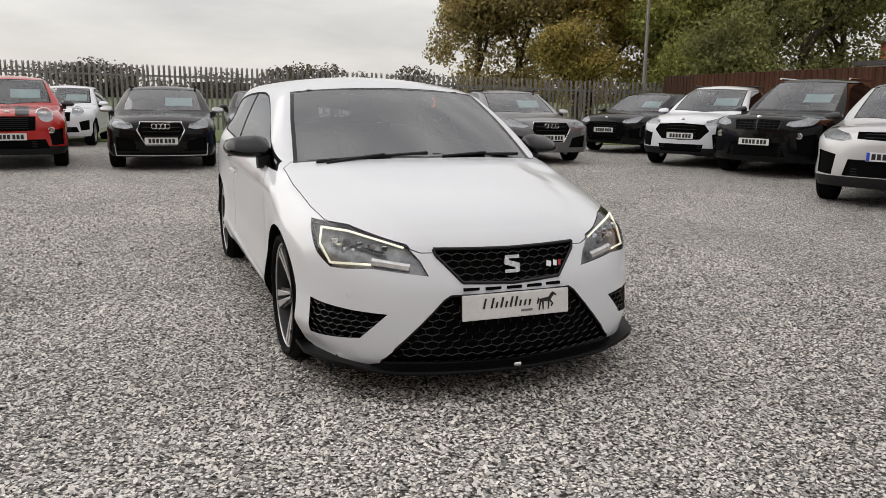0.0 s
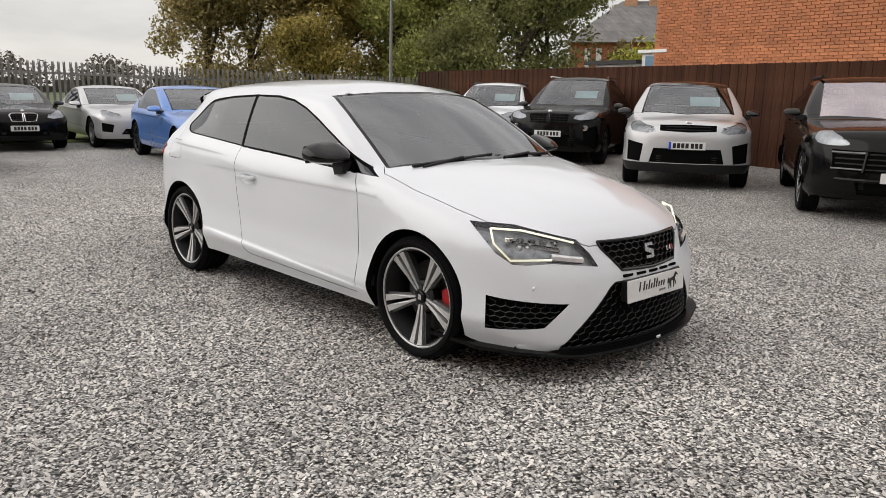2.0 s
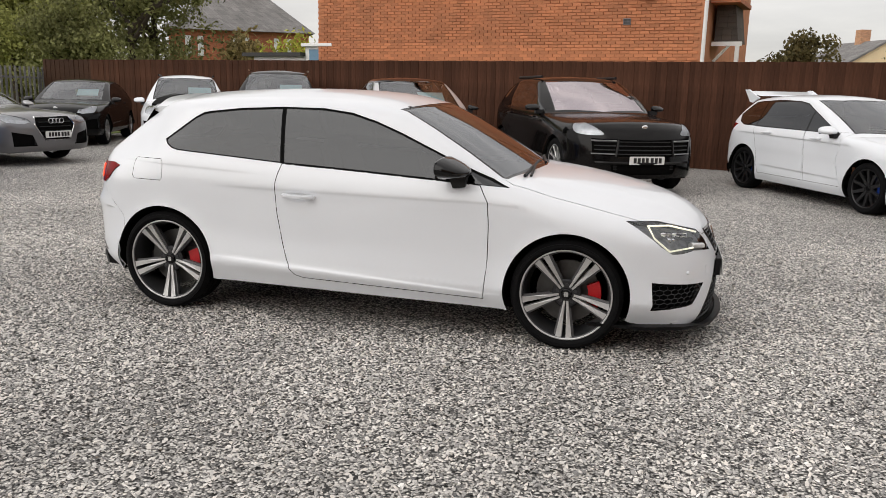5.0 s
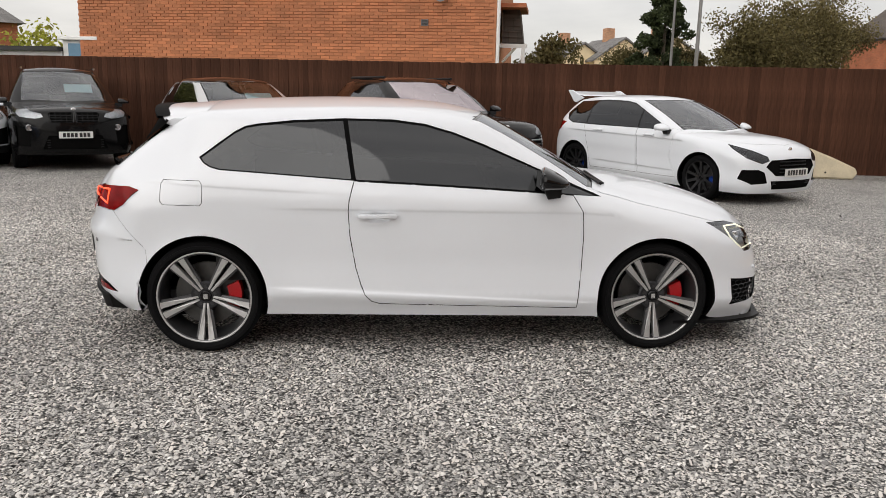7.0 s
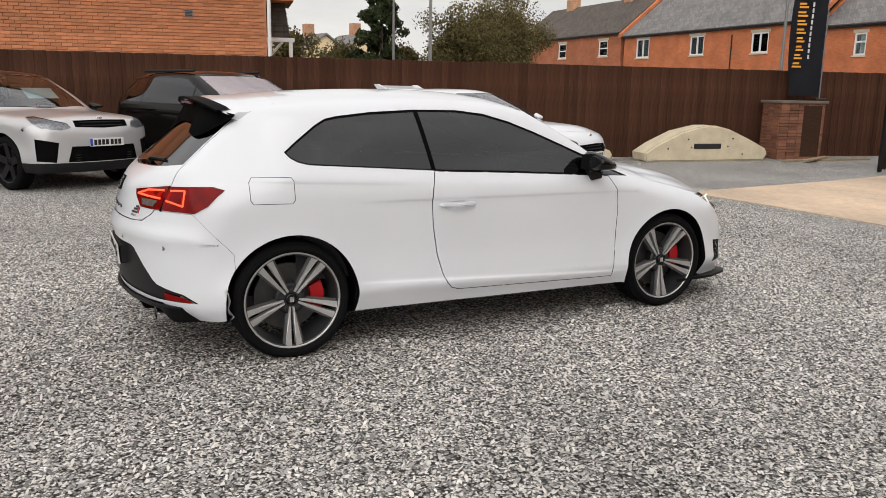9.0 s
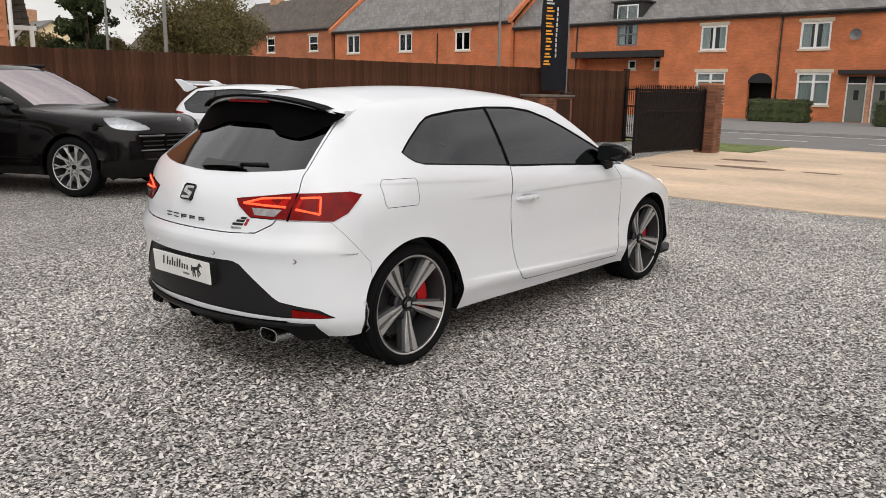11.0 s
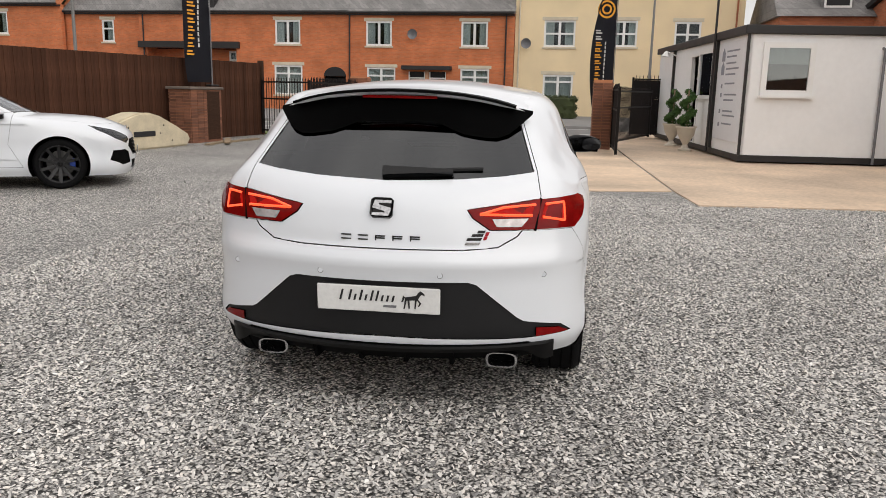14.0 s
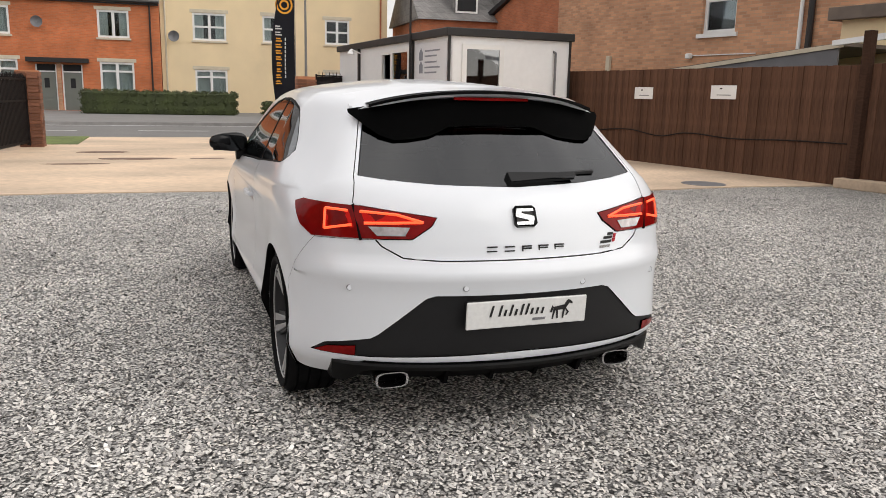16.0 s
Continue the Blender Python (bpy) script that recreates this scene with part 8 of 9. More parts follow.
# cabin
for x in (-0.15, -0.95):
    for y in (-0.36, 0.36):
        seat(HERO, x, y, 0.36)
dash = bmesh.new()
add_prism(dash, [(0.98, 0.90), (0.62, 0.93), (0.50, 0.90), (0.48, 0.72), (0.56, 0.45), (0.98, 0.45)], -0.72, 0.72)
part("dashboard", dash, M_CABIN_D, HERO)
part("floor_pan", box(-1.6, 0.9, -0.7, 0.7, 0.25, 0.33), M_CABIN_D, HERO)
stw = part("steering_wheel", ring_bm((0.36, -0.37, 0.92), 0.175, 0.015, -25), M_CABIN_D, HERO, "", True)
part("wheel_boss", box(-0.02, 0.03, -0.07, 0.07, -0.06, 0.05, 0.02, pose(0.36, -0.37, 0.92, 0, -25, 0)), M_CABIN_G, stw)
for a in (0, 180, 270):
    part("wheel_spoke", rod((0.36, -0.37, 0.92), pose(0.36, -0.37, 0.92, 0, -25, 0) @ Vector((0, 0.17 * math.cos(radians(a)), 0.17 * math.sin(radians(a)))), 0.014, 6), M_CABIN_G, stw)
part("rear_view_mirror", box(0.30, 0.335, -0.11, 0.11, 1.235, 1.295, 0.02), M_SATIN, HERO)
part("headliner", box(-1.35, 0.25, -0.5, 0.5, 1.335, 1.345), M_CABIN_G, HERO)
part("parcel_shelf", box(-1.75, -1.2, -0.58, 0.58, 0.98, 0.995), M_CABIN_D, HERO)


# ---- the other cars in the yard: one recipe, each with its own proportions ----
def other_car(name, label, m, L, W, H, WB, paint, style="hatch", tyre=0.33, rim=0.24, wheel="silver", hood=0.68, nose=0.50, belt=0.64, ws_base=0.20, ws_top=-0.02, roof_end=-0.36, deck=None, doors=2, grille="wide",
              roof_mat=None, lower=None, glass_mat=None, rails=False, mirrors=None, lamp="slant", bow=0.26, front=0.53, plates=True, stripe=False, notice=True, tail=False, roof_spoiler=False, ds=0.065, interior=True, visor=None, hood_stripes=None, fogs=False, blunt=1.0, kidney=0.26, clear=None):
    """Lengths in metres, the rest as shares: of the length for places along (0 the middle, front positive), of the height for heights."""
    car = thing(name, m, label, "car", "parked cars")
    hx, hz, w = L / 2, H, W / 2
    X = lambda k: k * L
    xf = hx - (L - WB) * front
    xr = xf - WB
    zh, zn, zb = hood * hz, nose * hz, belt * hz
    base, top, end = X(ws_base), X(ws_top), X(roof_end)
    low = clear or 0.13 * hz + 0.05
    dk = deck or (-0.475, belt + 0.03)
    dx, dz = X(dk[0]), dk[1] * hz
    segs = [
        [(-hx + 0.12, low + 0.08, -0.3, 0, 0.05), (-hx + 0.02, low + 0.22, -0.3, 0, 0.08), (-hx, zn, -0.3, 0, 0.09), (-hx + 0.015, zn + 0.2 * (dz - zn), -0.3, 0, 0.09), (dx, dz, -0.26, 0.0, 0.07)],
        [(dx, dz, -0.26, 0.0, 0.07), ((dx + end) / 2, (dz + hz * 0.955) / 2 + 0.02, -0.2, 0.02, 0.06), (end, hz * 0.955, -0.12, 0.04, 0.06)],
        [(end, hz * 0.955, -0.12, 0.04, 0.06), (end + 0.3, hz * 0.985, 0.0, 0.05, 0.07), ((end + top) / 2, hz, 0, 0.05, 0.07), (top - 0.25, hz * 0.99, 0.05, 0.05, 0.06), (top, hz * 0.955, 0.15, 0.045, 0.05)],
        [(top, hz * 0.955, 0.15, 0.045, 0.05), ((top + base) / 2, (hz * 0.955 + zh) / 2 + 0.02, 0.2, 0.035, 0.045), (base, zh, 0.22, 0.02, 0.045)],
        [(base, zh, 0.22, 0.02, 0.045), (base + 0.25, zh - 0.005, 0.22, 0.05, 0.07), (base + 0.52 * (hx - base), zh - 0.10 * (zh - zn), (bow + 0.24) / 2, 0.06, 0.10),
         (hx - 0.34 * blunt, zn + 0.76 * (zh - zn), bow - 0.01, 0.05, 0.12), (hx - 0.13 * blunt, zn + 0.48 * (zh - zn), bow, 0.025, 0.12)],
        [(hx - 0.13 * blunt, zn + 0.48 * (zh - zn), bow, 0.025, 0.12), (hx - 0.045, zn + 0.18 * (zh - zn), bow, 0.01, 0.12), (hx - 0.012, zn * 0.93, bow, 0, 0.11), (hx, zn * 0.68, bow, 0, 0.10), (hx - 0.01, low + 0.1, bow, 0, 0.08), (hx - 0.06, low, bow, 0, 0.06)],
    ]
    spec = dict(segs=segs, plan=[(-hx - 0.2, w - 0.24), (-hx + 0.1, w - 0.13), (-hx + 0.35, w - 0.045), (xr, w - 0.012), (0, w - 0.01), (xf, w - 0.012), (hx - 0.35, w - 0.05), (hx - 0.15, w - 0.11), (hx + 0.2, w - 0.26)],
                section=[(-0.05, -0.07), (0, -0.055), (0.12, -0.012), (0.25, 0.0), (0.5, -0.012), (0.8, 0.0), (0.92, -0.02), (1.0, -0.05)], belt=[(-hx - 0.2, zb + 0.03), (xr, zb + 0.025), (0, zb), (base, min(zb, zh) - 0.01), (hx, zn + 0.05)],
                creases=[([(-hx, zb * 0.92), (hx, zb * 0.84)], 0.014, 0.2, (xr - 0.3, xf + 0.2)), ([(-hx, low + 0.28), (hx, low + 0.2)], 0.014, 0.12, (xr + 0.35, xf - 0.35))], z0=low, tumble=0.36, tumble2=0.25, rear_tumble=0.2, rear_from=xr + 0.4,
                xf=xf, xr=xr, zw=tyre, arch=tyre + 0.045, flare=0.018, sill=[(-hx - 0.2, low + 0.08), (xr, low + 0.02), (xf, low), (hx + 0.2, low)], ds=ds, nv=10, nf=4)
    sh = Shell(spec)
    zt = hz * 0.93
    A = lambda z: base - 0.10 + (top - base) * (z - zh) / (hz * 0.955 - zh)  # windscreen pillar line
    B = lambda z: dx + (end - dx) * (z - dz) / (hz * 0.955 - dz)
    wb_ = zb + 0.012
    rear_edge = max(B(zb + 0.6 * (zt - zb)) + 0.16, xr - 0.32 * (style != "coupe"))
    out = [(A(wb_) - 0.14, wb_ - 0.015), (A(zt) - 0.20, zt - 0.035), (A(zt) - 0.40, zt - 0.008), ((A(zt) + rear_edge) / 2, zt), (B(zt) + 0.16, zt - 0.04), (rear_edge, zb + 0.42 * (zt - zb)), (rear_edge + 0.06, wb_ + 0.06), (rear_edge + 0.2, wb_ + 0.015), (xr + 0.4, wb_ + 0.008)]
    sg = lambda c: c.z > zb - 0.05 and c.y < -0.4 * w
    sh.stamp("door", [(A(wb_) - 0.02, wb_), (A(wb_) - 0.1, zb * 0.6), (xf - 0.42, low + 0.12), (0.02 * L, low + 0.12), (0.0, wb_)], SIDE, lambda c: c.y < -0.3 and c.z < zb + 0.02)
    if doors == 2:
        sh.stamp("rear_door", [(-0.005, wb_), (0.015 * L, low + 0.12), (xr + 0.42, low + 0.12), (xr + 0.32, zb * 0.62), (xr + 0.18, wb_)], SIDE, lambda c: c.y < -0.3 and c.z < zb + 0.02)
    sh.stamp("window_seal", grow(out, 0.018), SIDE, sg)
    cuts = [A(wb_), 0.0] + ([xr + 0.22] if doors == 2 else []) + [rear_edge - 0.3]
    for k in range(len(cuts) - 1):
        a, b = cuts[k], cuts[k + 1]
        piece = clip_x(clip_x(out, a - 0.015, -1), b + 0.015, 1)
        if len(piece) > 2:
            sh.stamp("side_window", piece, SIDE, sg)
    gw = w * 0.66
    ws_ = [(base - 0.03, 0.02), (base - 0.1, -0.55 * gw), (base - 0.21, -gw * 1.13), (top - 0.11, -gw * 0.97), (top + 0.0, -gw * 0.5), (top + 0.02, 0.02)]
    sh.stamp("bonnet", [(base + 0.06, 0.02), (base - 0.02, -0.5 * w), (base - 0.10, -0.82 * w), (base + 0.35, -0.83 * w), (hx - 0.50, -0.76 * w), (hx - 0.30 - 0.1 * bow, -0.52 * w), (hx - 0.20, 0.02)], PLAN, lambda c: c.z > zn and c.x > base - 0.16 and c.y > -0.84 * w)
    sh.stamp("windscreen_seal", grow(ws_, 0.02), PLAN, lambda c: c.z > zh - 0.02 and c.x > top - 0.3 and c.y > -w * 0.85)
    sh.stamp("windscreen", ws_, PLAN, lambda c: c.z > zh - 0.02 and c.x > top - 0.3 and c.y > -w * 0.85)
    rw_ = [(0.02, dz + 0.05), (-gw * 0.95, dz + 0.07), (-gw * 0.8, hz * 0.93), (0.02, hz * 0.935)]
    sh.stamp("rear_window", rw_, ENDS, lambda c: c.x < end)
    if roof_mat:
        sh.stamp("roof", [(top + 0.0, 0.02), (top - 0.1, -w * 0.9), (end, -w * 0.9), (end - 0.02, 0.02)], PLAN, lambda c: c.z > hz * 0.93)
    if lower:
        sh.stamp("lower_cladding", [(-hx - 1, low + 0.13), (hx + 1, low + 0.13), (hx + 1, 0), (-hx - 1, 0)], SIDE)
    zl = zn + 0.42 * (zh - zn)
    if grille == "kidney":
        sh.stamp("upper_grille", [(-0.012, zl), (-kidney + 0.05, zl - 0.004), (-kidney, (zl + zn) / 2 + 0.01), (-kidney + 0.04, zn * 0.91), (-0.02, zn * 0.90)], ENDS, lambda c: c.x > xf)
        lg_ = [(0.02, zn * 0.66), (-0.42 * w, zn * 0.66), (-0.52 * w, low + 0.1), (0.02, low + 0.1)]
    elif grille == "frame":
        sh.stamp("upper_grille", [(0.02, zl), (-0.36 * w, zl), (-0.42 * w, zn * 0.95), (-0.27 * w, low + 0.2), (0.02, low + 0.2)], ENDS, lambda c: c.x > xf)
        lg_ = [(-0.48 * w, zn * 0.72), (-0.8 * w, zn * 0.8), (-0.78 * w, low + 0.1), (-0.4 * w, low + 0.1)]
    elif grille == "slim":
        sh.stamp("upper_grille", [(0.02, zl + 0.02), (-0.42 * w, zl + 0.01), (-0.42 * w, zn * 1.02), (0.02, zn * 1.0)], ENDS, lambda c: c.x > xf)
        lg_ = [(0.02, zn * 0.72), (-0.5 * w, zn * 0.72), (-0.56 * w, low + 0.14), (0.02, low + 0.14)]
    elif grille == "mouth":
        sh.stamp("upper_grille", [(0.02, zn * 1.03), (-0.50 * w, zn * 1.0), (-0.60 * w, zn * 0.86), (-0.42 * w, zn * 0.66), (0.02, zn * 0.64)], ENDS, lambda c: c.x > xf)
        lg_ = [(0.02, zn * 0.55), (-0.5 * w, zn * 0.55), (-0.45 * w, low + 0.06), (0.02, low + 0.06)]
    elif grille == "broad":
        sh.stamp("upper_grille", [(0.02, zn * 1.0), (-0.74 * w, zn * 1.02), (-0.72 * w, zn * 0.74), (0.02, zn * 0.70)], ENDS, lambda c: c.x > xf)
        lg_ = [(0.02, zn * 0.58), (-0.5 * w, zn * 0.58), (-0.46 * w, low + 0.06), (0.02, low + 0.06)]
    else:
        sh.stamp("upper_grille", [(0.02, zn * 1.08), (-0.46 * w, zn * 1.08), (-0.44 * w, zn * 0.80), (0.02, zn * 0.78)], ENDS, lambda c: c.x > xf)
        lg_ = [(0.02, zn * 0.62), (-0.6 * w, zn * 0.62), (-0.66 * w, low + 0.1), (0.02, low + 0.1)]
    sh.stamp("lower_grille", lg_, ENDS, lambda c: c.x > xf)
    if lamp == "dark":  # six-sided corner intake
        sh.stamp("side_intake", [(-0.56 * w, low + 0.15), (-0.62 * w, zn * 0.74), (-0.72 * w, zn * 0.80), (-0.90 * w, zn * 0.79), (-0.93 * w, low + 0.20), (-0.80 * w, low + 0.13)], ENDS, lambda c: c.x > xf)
    elif grille in ("kidney", "slim", "mouth", "wide"):
        sh.stamp("side_intake", [(-0.66 * w, zn * 0.78), (-0.9 * w, zn * 0.84), (-0.9 * w, low + 0.16), (-0.7 * w, low + 0.14)], ENDS, lambda c: c.x > xf)
    bx = lambda y: bow * (y * y + y ** 8)
    nose_line = sh.prof[sh.prof[:, 0] > base + 0.3][::-1]
    P = lambda y, z: (float(np.interp(z, nose_line[:, 1], nose_line[:, 0])) - bx(y), -y, z)
    if lamp == "round":
        cy, cz, rr = 0.64 * w, zl + 0.0, 0.125
        hl_ = [P(cy + rr * math.cos(a), cz + rr * 0.95 * math.sin(a)) for a in np.linspace(0, math.tau, 16, endpoint=False)]
    elif lamp == "oval":
        hl_ = smooth_loop([P(0.56 * w, zl - 0.065), P(0.62 * w, zl + 0.0), P(0.72 * w, zl + 0.065), P(0.82 * w, zl + 0.105), P(0.90 * w, zl + 0.095), P(0.925 * w, zl + 0.03), P(0.91 * w, zl - 0.05), P(0.83 * w, zl - 0.075), P(0.68 * w, zl - 0.08)])
    elif lamp == "dark":  # slim, swept far back
        hl_ = [P(0.53 * w, zl - 0.145), P(0.55 * w, zl - 0.085), P(0.74 * w, zl - 0.005), P(0.93 * w, zl + 0.065), P(0.95 * w, zl + 0.0), P(0.86 * w, zl - 0.115), P(0.66 * w, zl - 0.185)]
    else:
        hl_ = [P(0.48 * w, zl - 0.085), P(0.52 * w, zl - 0.02), P(0.76 * w, zl + 0.04), P(0.93 * w, zl + 0.075), P(0.92 * w, zl - 0.01), P(0.84 * w, zl - 0.09), P(0.6 * w, zl - 0.115)]
    sh.stamp("headlamp", hl_, OBL_F, lambda c: c.z < zl + 0.18 and c.x > hx - {"dark": 0.52, "oval": 0.34}.get(lamp, 0.40) - bx(abs(c.y)))
    if tail:
        sh.stamp("tail_lamp", [(-hx - 0.1, -0.55 * w, dz - 0.04), (-hx + 0.20, -0.86 * w, dz - 0.03), (-hx + 0.50, -0.97 * w, dz - 0.06), (-hx + 0.40, -0.97 * w, dz - 0.19), (-hx + 0.1, -0.84 * w, dz - 0.24), (-hx - 0.1, -0.62 * w, dz - 0.20)], OBL_R, lambda c: c.x < xr + 0.2)
    gm = glass_mat or G_OTHER
    skin("body", sh.take([""], 2), paint, car)
    arch_lips(sh, car)
    for mir in (0, 1):
        d = skin("door", sh.take(["door"], mir, 0, 0.004, 0.01), paint, car)
        sd = -1 if mir == 0 else 1
        part("door_handle", box(0.04 * L, 0.04 * L + 0.2, sd * (w - 0.03), sd * (w + 0.012), zb * 0.89, zb * 0.89 + 0.025, 0.006), paint, d)
        if doors == 2:
            d2 = skin("rear_door", sh.take(["rear_door"], mir, 0, 0.004, 0.01), paint, car)
            part("door_handle", box(xr + 0.45, xr + 0.65, sd * (w - 0.03), sd * (w + 0.012), zb * 0.91, zb * 0.91 + 0.025, 0.006), paint, d2)
        skin("window_seal", sh.take(["window_seal"], mir, 0.002), M_GLOSS, car)
        skin("side_window", sh.take(["side_window"], mir, 0.003), M_TINT, car)
        mirror_pod(car, A(wb_) - 0.22, sd * (w + 0.07), zb + 0.03, sd, mirrors or paint, 0.88)
        hl = skin("headlamp", sh.take(["headlamp"], mir, 0.012), M_RIM_DARK if lamp == "dark" else M_LAMP_HERO if grille == "slim" else M_LAMP_IN, car)
        skin("lamp_wall", sh.take(["headlamp"], mir, 0, 0.0002, 0.014, True), M_SATIN, hl)
        skin("lens", sh.take(["headlamp"], mir, 0.0), M_LENS, hl)
        pts = [v.co.copy() for v in hl.data.vertices]
        mid_ = sum(pts, Vector()) / len(pts)
        far_ = max(pts, key=lambda p: abs(p.y) * 1.0 + 0.3 * p.z)
        near_ = min(pts, key=lambda p: abs(p.y))
        for q in (mid_.lerp(near_, 0.35), mid_.lerp(far_, 0.3)) if lamp != "round" else (mid_,):
            b = bmesh.new()
            bmesh.ops.create_uvsphere(b, u_segments=12, v_segments=8, radius=0.04 if lamp != "round" else 0.07)
            bmesh.ops.transform(b, matrix=Matrix.Translation(q + Vector((-0.012, -0.01 * sd, 0))) @ Matrix.Diagonal((0.35, 0.9, 0.9, 1)), verts=b.verts[:])
            part("projector", b, M_CHROME, hl, "", True)
        if lamp != "round":
            b = bmesh.new()
            add_rod(b, near_.lerp(mid_, 0.25) + Vector((0.012, 0, 0.03)), far_.lerp(mid_, 0.5 if lamp == "oval" else 0.25) + Vector((0.012, 0, 0.0)), 0.010, 6)
            part("light_strip", b, M_CLEAR_L, hl)
        else:
            part("lamp_ring", ring_bm((mid_.x + 0.035, mid_.y, mid_.z), 0.125, 0.012, -12, 28, 6), M_CHROME, hl)
        if fogs:
            q = P(0.70 * w, zn * 0.80)
            b = ring_bm((q[0] + 0.004, sd * 0.70 * w, q[2]), 0.045, 0.012, 0, 20, 6)
            fg = part("fog_lamp", b, M_CHROME, car, "", True)
            part("fog_lens", rod((q[0] - 0.02, sd * 0.70 * w, q[2]), (q[0] + 0.006, sd * 0.70 * w, q[2]), 0.042, 16), M_CLEAR_L, fg)
        if tail:
            skin("tail_lamp", sh.take(["tail_lamp"], mir, -0.004), M_RED_LENS, car, "red tail lamp")
        if "side_intake" in sh.tags:
            skin("side_intake", sh.take(["side_intake"], mir, 0.02), M_LINER, car)
    skin("bonnet", sh.take(["bonnet"], 2, 0, 0.004, 0.012), paint, car)
    skin("windscreen", sh.take(["windscreen"], 2, 0.003), gm, car)
    skin("windscreen_seal", sh.take(["windscreen_seal"], 2, 0.002), M_GLOSS, car)
    skin("rear_window", sh.take(["rear_window"], 2, 0.003), M_TINT, car)
    if roof_mat:
        skin("roof", sh.take(["roof"], 2, -0.001), roof_mat, car)
    if lower:
        skin("lower_cladding", sh.take(["lower_cladding"], 2, -0.006), lower, car, "black lower cladding")
    ug_ = skin("upper_grille", sh.take(["upper_grille"], 2, 0.02), M_LINER, car)
    zs_ = np.linspace(min(zn * 0.70, low + 0.2) if grille == "frame" else zn * (0.66 if grille == "mouth" else 0.76 if grille == "broad" else 0.84), zl - 0.015 if grille in ("kidney", "frame", "slim") else zn * (0.97 if grille == "broad" else 1.04), 4 if grille == "broad" else 6)
    for z in zs_:
        yy = kidney - 0.03 if grille == "kidney" else 0.70 * w if grille == "broad" else 0.33 * w
        b = bmesh.new()
        ys_ = np.linspace(-yy, yy, 9)
        for ya, yb in zip(ys_, ys_[1:]):
            add_rod(b, Vector((P(ya, z)[0] - 0.012, ya, z)), Vector((P(yb, z)[0] - 0.012, yb, z)), 0.008, 6)
        part("grille_bar", b, M_RIM_BARREL if grille == "broad" else M_SATIN, ug_)
    if grille == "kidney":
        for sd in (-1, 1):
            for k in range(5):
                y = sd * (0.04 + (kidney - 0.07) * k / 4)
                part("grille_bar", rod(Vector(P(y, zn * 0.92)), Vector(P(y, zl - 0.01)), 0.007, 6), M_SATIN, ug_)
            edge_frame("grille_frame", [(sd * q, z) for q, z in ((0.012, zl), (kidney - 0.05, zl - 0.004), (kidney, (zl + zn) / 2 + 0.01), (kidney - 0.04, zn * 0.91), (0.02, zn * 0.90))], lambda u, z: Vector((P(abs(u), z)[0] + 0.003, u, z)), 0.011, M_GLOSS if rails else M_CHROME, ug_)
    if grille == "frame":
        fr = [(-0.36 * w, zl), (0.36 * w, zl), (0.42 * w, zn * 0.95), (0.27 * w, low + 0.2), (-0.27 * w, low + 0.2), (-0.42 * w, zn * 0.95)]
        edge_frame("grille_frame", fr, lambda u, z: Vector(P(u, z)), 0.012, M_CHROME, ug_)
        for k in range(4):
            part("ring", ring_bm((P(0, zl - 0.08)[0] + 0.012, -0.105 + 0.07 * k, zl - 0.07), 0.042, 0.006, 0, 18, 6), M_CHROME, ug_)
    else:
        b = bmesh.new()
        bmesh.ops.create_uvsphere(b, u_segments=16, v_segments=8, radius=0.042)
        q = P(0, zl + 0.035 if grille != "mouth" else zl)
        bmesh.ops.transform(b, matrix=Matrix.Translation((q[0] + 0.002, 0, q[2])) @ Matrix.Diagonal((0.25, 1, 0.9, 1)), verts=b.verts[:])
        part("badge", b, M_CHROME, car, "", True)
    skin("lower_grille", sh.take(["lower_grille"], 2, 0.02), M_LINER, car)
    for z in np.linspace(low + 0.13, zn * 0.58, 4):
        part("grille_bar", rod(Vector(P(-0.45 * w, z)) - Vector((0.012, 0, 0)), Vector(P(0.45 * w, z)) - Vector((0.012, 0, 0)), 0.008, 6), M_SATIN, car)
    if grille == "broad":
        for sd in (-1, 1):
            for z in (zn * 0.985, zn * 0.76):
                part("intake_bar", rod(Vector(P(0.42 * w, z)) * Vector((1, sd, 1)) + Vector((0.004, 0, 0)), Vector(P(0.74 * w, z)) * Vector((1, sd, 1)) + Vector((0.004, 0, 0)), 0.009, 6), M_RIM_SILVER, ug_)
            part("intake_divider", rod(Vector(P(0.40 * w, zn * 1.0)) * Vector((1, sd, 1)), Vector(P(0.43 * w, zn * 0.72)) * Vector((1, sd, 1)), 0.02, 6), paint, ug_)
        b, rings = bmesh.new(), []
        for y in np.linspace(-0.70 * w, 0.70 * w, 15):
            c = Vector((P(abs(y), low + 0.22)[0] + 0.01, y, low + 0.22))
            rings.append([b.verts.new(c + Vector((0.022 * math.cos(k * math.tau / 6), 0, 0.022 * math.sin(k * math.tau / 6)))) for k in range(6)])
        for ra, rb in zip(rings, rings[1:]):
            for k in range(6):
                b.faces.new((ra[k], ra[(k + 1) % 6], rb[(k + 1) % 6], rb[k]))
        b.faces.new(rings[0])
        b.faces.new(rings[-1][::-1])
        part("bumper_ledge", b, paint, car)
    skin("inner_shell", sh.take(["", "door", "rear_door"], 2, 0.03), M_LINER, car)
    if plates:
        zp = plates if not isinstance(plates, bool) else zn * 0.74
        plate(car, Matrix.Translation((hx + 0.016, 0, zp)) @ pose(0, 0, 0, 0, 0, 90), stripe=stripe)
    proto = wheel_proto(wheel, tyre, rim, 0.115)
